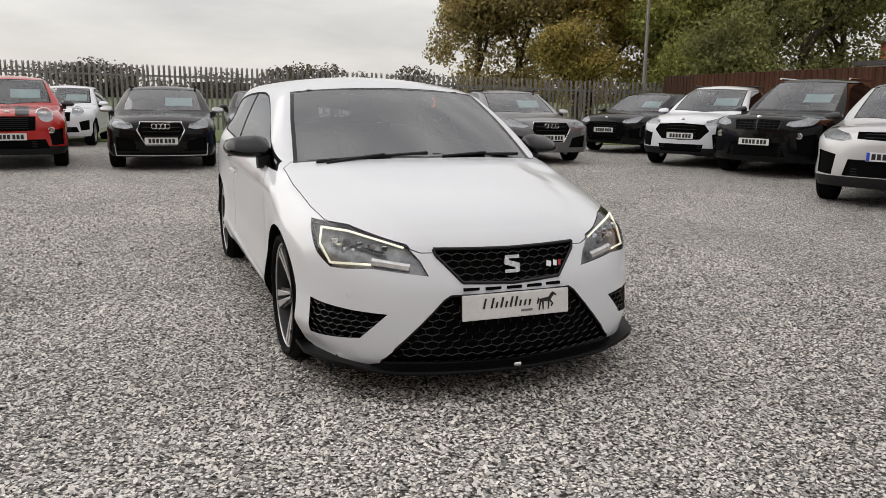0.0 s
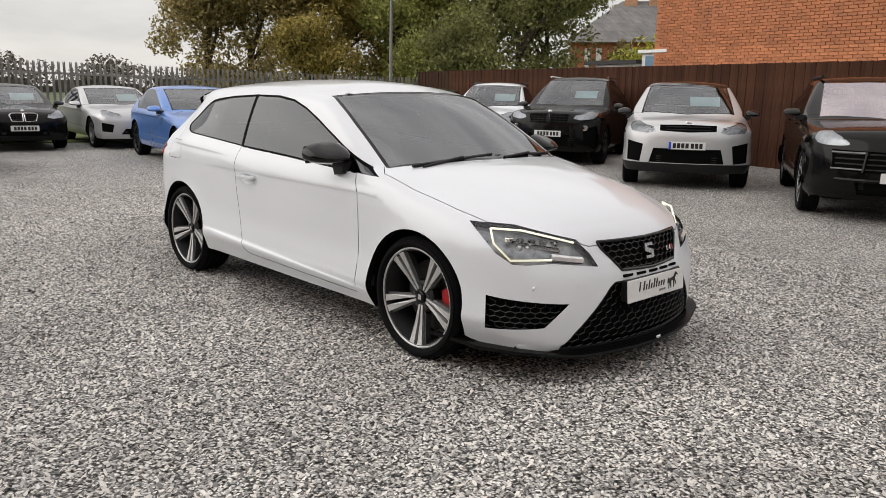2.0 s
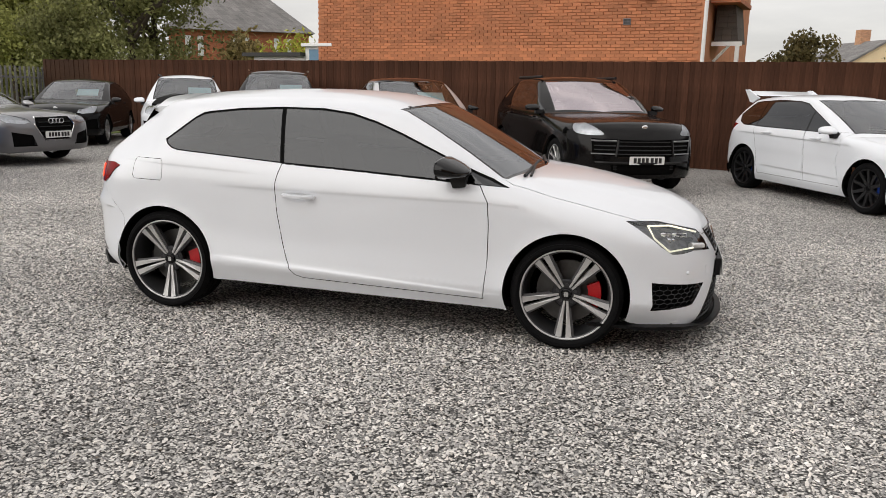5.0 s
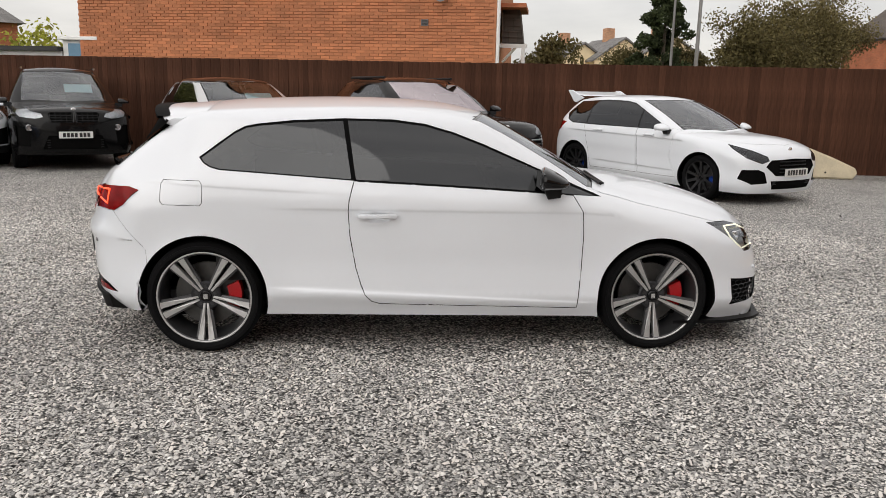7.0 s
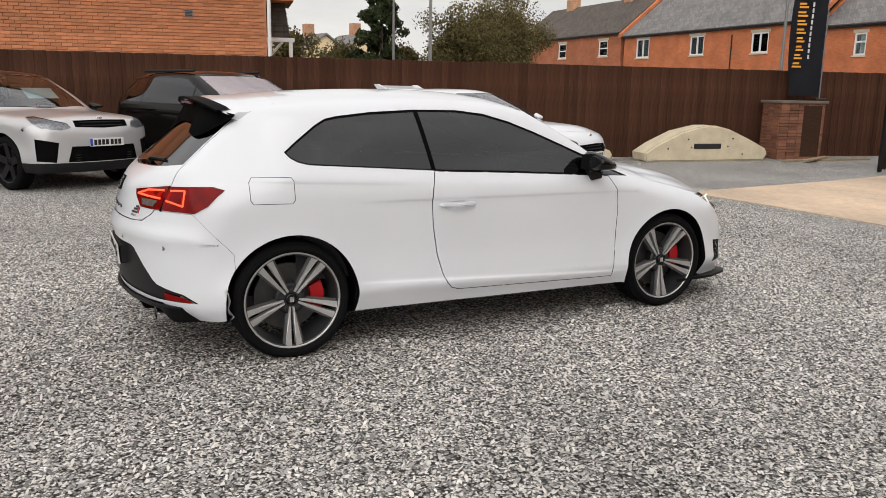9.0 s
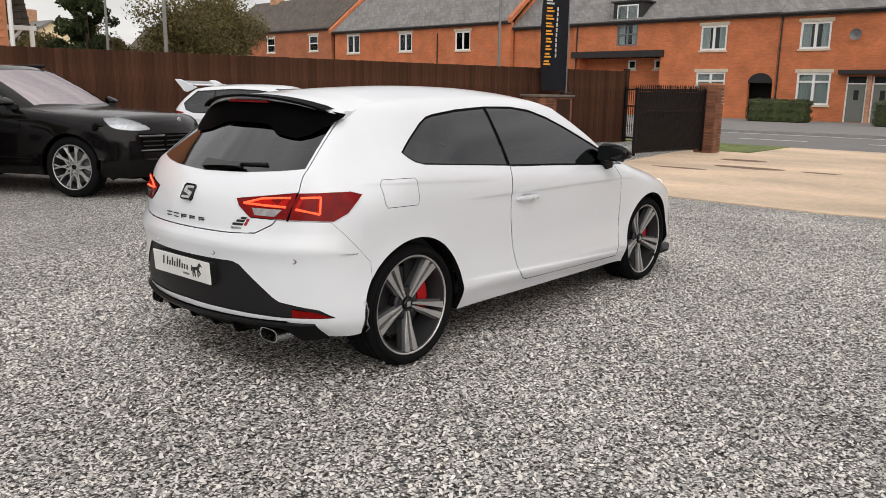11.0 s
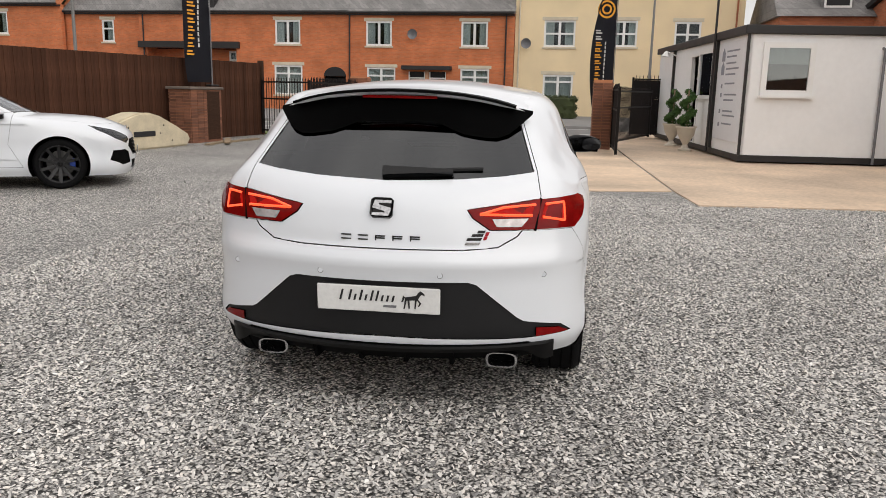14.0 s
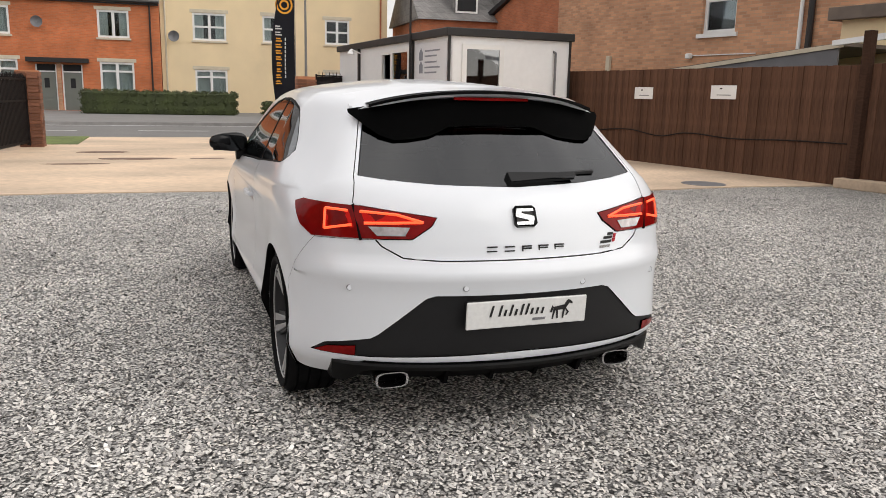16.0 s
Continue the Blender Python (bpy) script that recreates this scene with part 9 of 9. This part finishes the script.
    for x in (xf, xr):
        for sd in (-1, 1):
            put_wheel(car, proto, x, sd * (w - 0.14), tyre, sd)
            a = lathe([(tyre + 0.06, 0.0), (tyre + 0.06, 0.26), (0.08, 0.26)], 18)
            bmesh.ops.delete(a, geom=[f for f in a.faces if f.calc_center_median().z < -0.04], context="FACES")
            bmesh.ops.transform(a, matrix=Matrix.Translation((x, sd * (w - 0.12), tyre)) @ Matrix.Diagonal((1, -sd, 1, 1)), verts=a.verts[:])
            part("arch_liner", a, M_LINER, car)
    part("underbody", box(-hx + 0.3, hx - 0.3, -w + 0.22, w - 0.22, low - 0.02, low + 0.08), M_LINER, car)
    if rails:
        for sd in (-1, 1):
            part("roof_rail", rod((end + 0.25, sd * w * 0.66, hz * 0.985), (top - 0.2, sd * w * 0.66, hz * 0.99), 0.022, 8), M_SATIN if rails is True else rails, car)
    for y in (-0.38, 0.38):
        seat(car, -0.03 * L, y, 0.30 * hz)
    part("dashboard", prism([(base - 0.05, zh - 0.07), (base - 0.42, zh - 0.04), (base - 0.5, zh - 0.25), (base - 0.05, zh - 0.4)], -w + 0.2, w - 0.2), M_CABIN_D, car)
    part("cabin_back", box(xr - 0.1, xr - 0.05, -w + 0.22, w - 0.22, low + 0.1, zb + 0.02), M_CABIN_D, car)
    if notice:  # price card behind the windscreen
        part("price_card", box(-0.002, 0.002, 0.04, 0.52, -0.02, 0.24, 0, pose((top + base) / 2 - 0.06, 0, (hz * 0.955 + zh) / 2 - 0.09, 0, -55, 0)), visor or M_CARD, car, "pale blue price card")
    if roof_spoiler:
        b = prism([(end + 0.06, hz * 0.975), (end + 0.02, hz * 0.99), (end - 0.30, hz * 1.028), (end - 0.31, hz * 1.015), (end - 0.10, hz * 0.99)], -w * 0.62, w * 0.62)
        bmesh.ops.bevel(b, geom=b.edges[:], offset=0.005, segments=1, affect="EDGES")
        sp = part("roof_spoiler", b, paint, car)
        for sd in (-1, 1):
            b = prism([(end - 0.33, hz * 1.04), (end - 0.22, hz * 1.042), (end - 0.04, hz * 0.985), (end + 0.08, hz * 0.955), (end - 0.10, hz * 0.90), (end - 0.17, hz * 0.91), (end - 0.22, hz * 0.96)], sd * w * 0.615, sd * w * 0.65)
            bmesh.ops.bevel(b, geom=b.edges[:], offset=0.006, segments=1, affect="EDGES")
            part("spoiler_end", b, paint, sp)
    if hood_stripes:
        for sd in (-1, 1):
            b = bmesh.new()
            f = sh.prof[(sh.prof[:, 0] > base + 0.05) & (sh.prof[:, 0] < hx - 0.08)]
            prev = None
            for q in f:
                row = [b.verts.new((q[0] - q[2] * sh.bow(abs(y)) + 0.003, y, q[1] - q[3] * (y / 0.7) ** 2 + 0.006)) for y in (sd * 0.12, sd * 0.32)]
                if prev:
                    b.faces.new((prev[0], prev[1], row[1], row[0]))
                prev = row
            part("bonnet_stripe", b, hood_stripes, car)
    sh.bm.free()
    return car


def smooth_loop(pts):
    """Corners of a closed outline cut once."""
    return [tuple(Vector(p).lerp(Vector(q), k)) for p, q in zip(pts, pts[1:] + pts[:1]) for k in (0.22, 0.78)]


def clip_x(poly, x, s):
    """The part of an outline with s * (p.x - x) >= 0."""
    out = []
    for p, q in zip(poly, poly[1:] + poly[:1]):
        a, b = s * (p[0] - x), s * (q[0] - x)
        if a >= 0:
            out.append(p)
        if a * b < 0:
            t = a / (a - b)
            out.append((x, p[1] + t * (q[1] - p[1])))
    return out


M_CARD = mat("price_card", (0.62, 0.86, 0.88), 0.6, vary=0.1)
G_OTHER = glass("clear_car_glass", (0.93, 0.95, 0.95), ior=2.1)
P_BLACK = car_paint("black_car_paint", (0.004, 0.004, 0.0043), 0.0, 0.2)
P_BROWNBLACK = car_paint("dark_metallic_paint", (0.003, 0.0025, 0.0025), 0.0, 0.16)
P_WHITE = M_WPAINT
P_SILVER = car_paint("silver_car_paint", (0.52, 0.52, 0.53), 0.35, 0.3)
P_GREY = car_paint("grey_car_paint", (0.17, 0.17, 0.18), 0.5, 0.3)
P_BLUE = car_paint("blue_car_paint", (0.09, 0.22, 0.58), 0.35, 0.28)
P_RED = car_paint("red_car_paint", (0.42, 0.015, 0.012), 0.1, 0.25)
G_PINK = glass("pinkish_glass", (0.4, 0.36, 0.4), ior=5.5, gloss=(1.0, 0.90, 0.94))


def at(x, y, a):
    return pose(x, y, 0, 0, 0, a)


EV = other_car("suv_car", "silver compact SUV with black roof and black arches", at(-2.75, 8.89, -59.4), 4.37, 1.90, 1.635, 2.66, P_SILVER, tyre=0.365, rim=0.27, wheel="black5", hood=0.655, nose=0.52, belt=0.66, ws_base=0.19, ws_top=-0.03, roof_end=-0.40, deck=(-0.475, 0.70),
               grille="slim", roof_mat=M_GLOSS, lower=M_SATIN, mirrors=M_GLOSS, stripe=True, plates=0.66, ds=0.05, blunt=0.7)
for k in range(10):
    part("bonnet_letter_bar", box(0, 0.006, -0.035, 0.035, -0.012, 0.012, 0, pose(4.37 / 2 - 0.17 - 0.26 * (0.42 - 0.093 * k) ** 2, -0.42 + 0.093 * k, 0.935, 0, -60, 0)), M_INK, EV)
other_car("suv_car", "black large SUV with pale tinted windscreen", at(0.46, 8.14, -62.9), 4.918, 1.983, 1.69, 2.895, P_BROWNBLACK, tyre=0.385, rim=0.285, wheel="mesh", hood=0.665, nose=0.475, belt=0.685, ws_base=0.19, ws_top=-0.01, roof_end=-0.36, deck=(-0.47, 0.68), grille="broad", lamp="oval",
          rails=True, glass_mat=G_PINK, plates=0.53, bow=0.34, ds=0.045, blunt=0.75)
other_car("hot_hatch_car", "white five-door hot hatchback with rear wing and blue brakes", at(4.45, 7.18, -62), 4.39, 1.823, 1.47, 2.648, P_WHITE, tyre=0.325, rim=0.245, wheel="black10", hood=0.65, nose=0.43, belt=0.665, ws_base=0.22, ws_top=0.0, roof_end=-0.37, deck=(-0.46, 0.72), grille="mouth",
          tail=True, roof_spoiler=True, plates=0.46, notice=False, ds=0.045, lamp="dark", blunt=1.05, clear=0.17)
other_car("suv_car", "black large SUV with kidney grille", at(-6.44, 10.64, -64.7), 4.886, 1.938, 1.762, 2.933, P_BLACK, tyre=0.375, rim=0.26, wheel="black5", hood=0.63, nose=0.52, belt=0.63, ws_base=0.18, ws_top=-0.02, roof_end=-0.40, deck=(-0.47, 0.66), grille="kidney", rails=M_CHROME, plates=0.62, fogs=True, bow=0.36, ds=0.05, blunt=0.75, kidney=0.40)
other_car("suv_car", "white compact SUV with dark grille", at(-8.46, 10.2, -57.5), 4.295, 1.77, 1.615, 2.67, P_WHITE, tyre=0.34, rim=0.23, hood=0.65, nose=0.52, belt=0.64, ws_base=0.19, ws_top=-0.02, roof_end=-0.38, grille="mouth", rails=True, lower=M_SATIN, plates=0.62)
other_car("hatchback_car", "black five-door hatchback with a pale price card", at(-12.04, 11.07, -63.6), 4.36, 1.82, 1.48, 2.65, P_BLACK, grille="mouth", hood=0.66, belt=0.66, ws_base=0.22, ws_top=0.0, plates=0.56)
other_car("estate_car", "grey estate car with framed grille", at(-10.80, 6.54, -9), 4.94, 1.88, 1.46, 2.91, P_GREY, tyre=0.34, rim=0.255, hood=0.66, belt=0.66, ws_base=0.16, ws_top=-0.05, roof_end=-0.41, deck=(-0.475, 0.70), grille="frame", rails=True, plates=0.53, mirrors=M_RIM_SILVER)
other_car("coupe_car", "bright blue sports coupe with black wheels", at(-9.94, 3.6, -9), 4.67, 1.87, 1.40, 2.81, P_BLUE, ds=0.05, kidney=0.28, style="coupe", tyre=0.335, rim=0.25, wheel="black10", hood=0.67, belt=0.67, ws_base=0.15, ws_top=-0.06, roof_end=-0.30, deck=(-0.44, 0.72), doors=1, grille="kidney", plates=0.48)
other_car("coupe_car", "silver two-door coupe parked by the steel fence", at(-15.15, 3.92, -6.5), 4.64, 1.825, 1.37, 2.81, P_SILVER, style="coupe", hood=0.67, belt=0.67, ws_base=0.15, ws_top=-0.06, roof_end=-0.30, deck=(-0.44, 0.72), doors=1, grille="kidney", plates=0.48)
other_car("coupe_car", "black two-door coupe parked by the steel fence", at(-15.5, 1.67, -8), 4.64, 1.825, 1.37, 2.81, P_BLACK, style="coupe", hood=0.67, belt=0.67, ws_base=0.15, ws_top=-0.06, roof_end=-0.30, deck=(-0.44, 0.72), doors=1, grille="kidney", plates=0.48)
RS = other_car("hatchback_car", "black sports hatchback with chrome framed grille", at(-10.88, -0.91, -4.0), 4.34, 1.80, 1.41, 2.63, P_BLACK, hood=0.67, belt=0.67, ws_base=0.20, ws_top=-0.01, grille="frame", plates=0.50, mirrors=M_RIM_SILVER, rails=True)
other_car("compact_car", "red compact crossover with dark bonnet stripes", at(-11.27, -3.57, 5.7), 4.1, 1.79, 1.56, 2.6, P_RED, tyre=0.335, hood=0.66, nose=0.52, belt=0.66, ws_base=0.17, ws_top=0.0, roof_end=-0.42, deck=(-0.475, 0.68), grille="wide", lamp="round", hood_stripes=M_GLOSS, mirrors=M_GLOSS, plates=0.55, lower=M_SATIN, fogs=True)
other_car("compact_car", "small white rounded hatchback by the steel fence", at(-16.88, -3.0, -6), 3.75, 1.69, 1.42, 2.47, P_WHITE, tyre=0.31, rim=0.22, hood=0.66, nose=0.52, belt=0.67, ws_base=0.17, ws_top=0.0, roof_end=-0.42, grille="wide", lamp="round", plates=0.5)

# bright strip along the sports hatchback's lower bumper
b, prev = bmesh.new(), None
for y in np.linspace(-0.72, 0.72, 15):
    q = Vector((2.165 - 0.26 * (y * y + y ** 8), y, 0.255))
    if prev:
        add_rod(b, prev, q, 0.011, 6)
    prev = q
for sd in (-1, 1):
    q = Vector((2.165 - 0.26 * (0.72 ** 2 + 0.72 ** 8), sd * 0.72, 0.255))
    add_rod(b, q, q + Vector((0, sd * 0.02, 0.20)), 0.011, 6)
part("trim_strip", b, M_CHROME, RS)


# ---- trees ----
M_BARK = mat("bark", (0.07, 0.055, 0.04), 0.9, vary=0.3, scale=4, bump=0.5, bump_scale=20)
LEAF = {}


def leaf_mat(name, c):
    """Leaves that let part of the light through."""
    if name not in LEAF:
        m = mat(name, c, 0.7, spec=0.12, vary=0.35, scale=0.35, grain=0.2, grain_scale=3, island=0.5)
        n, l = m.node_tree.nodes, m.node_tree.links
        b = n["Principled BSDF"]
        thin, mx = n.new("ShaderNodeBsdfTranslucent"), n.new("ShaderNodeMixShader")
        l.new(b.inputs["Base Color"].links[0].from_socket, thin.inputs["Color"])
        mx.inputs[0].default_value = 0.45
        l.new(b.outputs[0], mx.inputs[1])
        l.new(thin.outputs[0], mx.inputs[2])
        l.new(mx.outputs[0], n["Material Output"].inputs[0])
        LEAF[name] = m
    return LEAF[name]


def tree(x, y, h, spread, label, leaf, seed, count=5200, size=0.16, bare=0.25, trunk_r=0.22, kind="tree"):
    """Trunk, forking limbs and a crown of many small leaves in clumps along them."""
    r = random.Random(seed)
    t = thing("tree", pose(x, y, -0.05), label, kind, "trees")
    bm, clumps = bmesh.new(), []

    def limb(a, d, length, rad, level):
        b = a + d * length
        add_rod(bm, a, b, rad, 7 if level < 2 else 5, rad * 0.62)
        if level >= 2:
            s_ = spread * r.uniform(0.10, 0.2)
            c = a.lerp(b, r.uniform(0.6, 1.15))
            clumps.append((c.x, c.y, c.z, s_ * r.uniform(0.8, 1.4), s_ * r.uniform(0.8, 1.4), s_ * r.uniform(0.6, 1.0)))
        if level < 4:
            for _ in range(r.choice((2, 3)) if level else r.choice((4, 5))):
                q = Vector((r.uniform(-1, 1), r.uniform(-1, 1), r.uniform(-0.15, 0.9))).normalized()
                limb(a.lerp(b, r.uniform(0.6, 1.0)), (d * (0.55 if level else 0.5) + q * 0.75).normalized(), length * r.uniform(0.55, 0.8), rad * 0.55, level + 1)
    limb(Vector((0, 0, 0)), Vector((r.uniform(-0.06, 0.06), r.uniform(-0.06, 0.06), 1)).normalized(), h * 0.34, trunk_r, 0)
    for k in range(80 if h > 6 else 40):  # lower skirt and fill
        a, u = r.uniform(0, math.tau), r.uniform(0.10, 0.93)
        q = spread * r.uniform(0.0, 0.52) * (1 - 0.75 * max(0, u - 0.45)) ** 1.2
        k_ = r.uniform(0.09, 0.17) * spread
        clumps.append((q * math.cos(a), q * math.sin(a), h * u, k_, k_, k_ * 0.85))
    part("trunk", bm, M_BARK, t)
    leaf_cloud("crown", clumps, size, count, leaf, t, seed)
    return t


G_GARDEN = leaf_mat("garden_leaf", (0.15, 0.125, 0.055))
G_OLIVE, G_DARK, G_BROWN, G_YELLOW, G_MID = (leaf_mat("olive_leaf", (0.42, 0.34, 0.11)), leaf_mat("dark_leaf", (0.26, 0.265, 0.11)), leaf_mat("autumn_leaf", (0.40, 0.325, 0.15)), leaf_mat("yellow_leaf", (0.42, 0.43, 0.08)), leaf_mat("mid_leaf", (0.33, 0.34, 0.11)))
for k, (x, y, h, s_, lf, lab) in enumerate((
        (-36, 16.8, 11, 6, G_BROWN, "tall autumn tree with brown and green leaves behind the fence"), (-35, 19.0, 12, 8, G_BROWN, "tall autumn tree with thinning brown leaves"), (-33, 22.5, 12, 8, G_OLIVE, "tall olive green tree with gaps in its crown"),
        (-31, 25.5, 11, 7, G_OLIVE, "tall olive green tree behind the fence corner"), (-27.5, 25.0, 9, 6, G_MID, "leafy green tree behind the lamp pole"), (-27, 29, 13, 8, G_DARK, "dense dark green tree behind the brown fence"),
        (-22.5, 27, 12, 7.5, G_DARK, "dense dark green tree behind the brown fence"), (-24.5, 31.5, 12, 6, G_DARK, "tall dark green tree with an uneven crown"), (-29.5, 19.5, 5.5, 5, G_OLIVE, "low olive shrubby tree behind the fence"),
        (-25, 22.5, 5, 5, G_MID, "low green shrubby tree behind the fence"), (-21.5, 22.5, 5, 5, G_DARK, "low dark shrubby tree behind the fence"))):
    tree(x, y, h, s_, lab, lf, 20 + k, 27000 if h > 6 else 13000, 0.11 if h > 6 else 0.09)
tree(-19.7, 32, 4.7, 3.2, "small brown autumn tree before the hipped house", G_BROWN, 51, 2600, 0.14)
tree(-10.2, 19.5, 3.4, 3.2, "yellow green shrub over the shed roof", G_YELLOW, 52, 2600, 0.09, trunk_r=0.08)
tree(-7.8, 19.2, 3.3, 3.0, "yellow green shrub over the shed roof", G_YELLOW, 53, 2400, 0.09, trunk_r=0.08)
for k, (x, y, h, s_, lf) in enumerate(((19.2, 36, 6.4, 5.4, G_GARDEN), (21.8, 38, 7.2, 5.6, G_GARDEN), (25.0, 41, 7.6, 5.4, G_GARDEN), (29.5, 47, 9.6, 6, G_GARDEN), (14.2, 41, 4.4, 4.4, G_GARDEN), (6.3, 25, 3.6, 3.4, G_GARDEN), (17, 40, 5.2, 4, G_GARDEN))):
    tree(x, y, h, s_, "rounded green garden tree behind the brown fence", lf, 60 + k, 17000, 0.085, trunk_r=0.12)


def conifer(x, y, h, w, label):
    t = thing("conifer", pose(x, y, -0.05), label, "tree", "trees")
    part("trunk", rod((0, 0, 0), (0, 0, h), 0.16, 8, 0.02), M_BARK, t)
    r = random.Random(9)
    clumps = []
    for k in range(170):
        u = r.random() ** 0.8
        z = h * (0.12 + 0.86 * u)
        q = w * (1 - u) * r.uniform(0.3, 1.0)
        a = r.uniform(0, math.tau)
        clumps.append((q * math.cos(a), q * math.sin(a), z - 0.25 * q, 0.55 * (1.15 - u), 0.55 * (1.15 - u), 0.30))
    leaf_cloud("crown", clumps, 0.12, 14000, leaf_mat("conifer_leaf", (0.06, 0.075, 0.035)), t, 12)


conifer(15.0, 37, 9.5, 2.5, "tall dark green conifer behind the brown fence")
# distant hedge line and field trees beyond the steel fence
clumps, r = [], random.Random(14)
for k in range(90):
    y = -140 + 300 * k / 90
    clumps.append((-150 + r.uniform(-8, 8), y, r.uniform(1.5, 3.0), r.uniform(2, 4.5), r.uniform(2.5, 4.5), r.uniform(1.5, 3.4)))
for y, z, q in ((-8, 5.0, 5), (-4, 4.5, 4), (28, 5.0, 4), (24, 4.4, 4), (46, 4.8, 4), (-30, 4.6, 5), (62, 4.5, 5), (-60, 4.0, 6)):
    clumps += [(-125 + r.uniform(-3, 3), y + r.uniform(-3, 3), z * r.uniform(0.7, 1.0), q * 0.6, q * 0.7, z * 0.35) for _ in range(5)]
# leaf colour paled to grey brown: distance haze is painted into it
far = leaf_cloud("distant_trees", clumps, 0.30, 30000, leaf_mat("hazed_leaf", (0.13, 0.12, 0.095)), None, 15)
tagged(far, "distant field hedge and trees, grey brown lightened for haze", "trees", kind="stuff")
core = bmesh.new()
for k in range(60):
    y = -140 + 300 * k / 60
    add_box(core, -153, -150, y, y + 5.4, 0, 2.2 + 1.2 * math.sin(k * 1.7))
tagged(link_mesh("far_hedgerow", core, leaf_mat("hazed_leaf", (0, 0, 0))), "dark hedgerow far across the field", "hedge", kind="structure")


# ---- loose chips where the yard is seen from near ----
def chips(name, count, seed, lo, hi, small, large):
    """Flat broken chips scattered round the car, the size of a thumb nail to a thumb."""
    r = np.random.RandomState(seed)
    a = r.uniform(-math.pi, math.pi, count * 2)
    q = np.sqrt(r.uniform(lo ** 2, hi ** 2, count * 2))
    thin = r.uniform(0, 1, count * 2) < np.clip((hi - q) / (hi - max(3.6, lo)), 0, 1)
    x, y = q * np.cos(a) * 1.06, q * np.sin(a)
    keep = thin & ~((y > 3.2) & (x > -3.0) & (lo < 2)) & (x < 5.6) & (y < 10.9 - 0.22 * x) & (y > -8.4)
    keep &= ~((np.abs(x) < 1.9) & (np.abs(y) < 0.7))
    x, y = x[keep][:count], y[keep][:count]
    n = len(x)
    base = np.array([(1, 0, 0), (0.35, 0.8, 0.1), (-0.7, 0.6, -0.1), (-0.9, -0.3, 0.1), (-0.1, -0.9, 0), (0.6, -0.6, 0.1), (0.15, 0.1, 0.55), (-0.1, -0.05, -0.6)])
    tri = np.array([(0, 1, 6), (1, 2, 6), (2, 3, 6), (3, 4, 6), (4, 5, 6), (5, 0, 6)])
    s = r.uniform(small, large, n)
    v = base[None] * (1 + r.uniform(-0.35, 0.35, (n, 8, 1)))
    v = v * np.stack([s * r.uniform(0.9, 1.5, n), s * r.uniform(0.65, 1.0, n), s * r.uniform(0.4, 0.8, n)], 1)[:, None]
    t = r.uniform(0, math.tau, n)
    c, d = np.cos(t)[:, None], np.sin(t)[:, None]
    tx, ty = r.normal(0, 0.38, (n, 1)), r.normal(0, 0.38, (n, 1))
    vx, vy = c * v[..., 0] - d * v[..., 1], d * v[..., 0] + c * v[..., 1]
    vz = v[..., 2] + tx * vx + ty * vy
    co = np.stack([vx + x[:, None], vy + y[:, None], vz + (s * 0.25 + r.uniform(-0.002, 0.008, n))[:, None]], -1).reshape(-1, 3)
    idx = (tri[None] + 8 * np.arange(n)[:, None, None]).reshape(-1)
    me = bpy.data.meshes.new(name)
    me.vertices.add(8 * n)
    me.vertices.foreach_set("co", co.ravel())
    me.loops.add(len(idx))
    me.loops.foreach_set("vertex_index", idx)
    me.polygons.add(len(idx) // 3)
    me.polygons.foreach_set("loop_start", np.arange(0, len(idx), 3))
    me.update(calc_edges=True)
    me.materials.append(M_CHIP)
    return tagged(new(name, me), "loose grey slate gravel chips", "gravel", kind="stuff")


chips("loose_gravel", 270000, 2, 1.0, 7.6, 0.0048, 0.0108)
chips("scattered_gravel", 90000, 3, 4.5, 13.0, 0.006, 0.011)
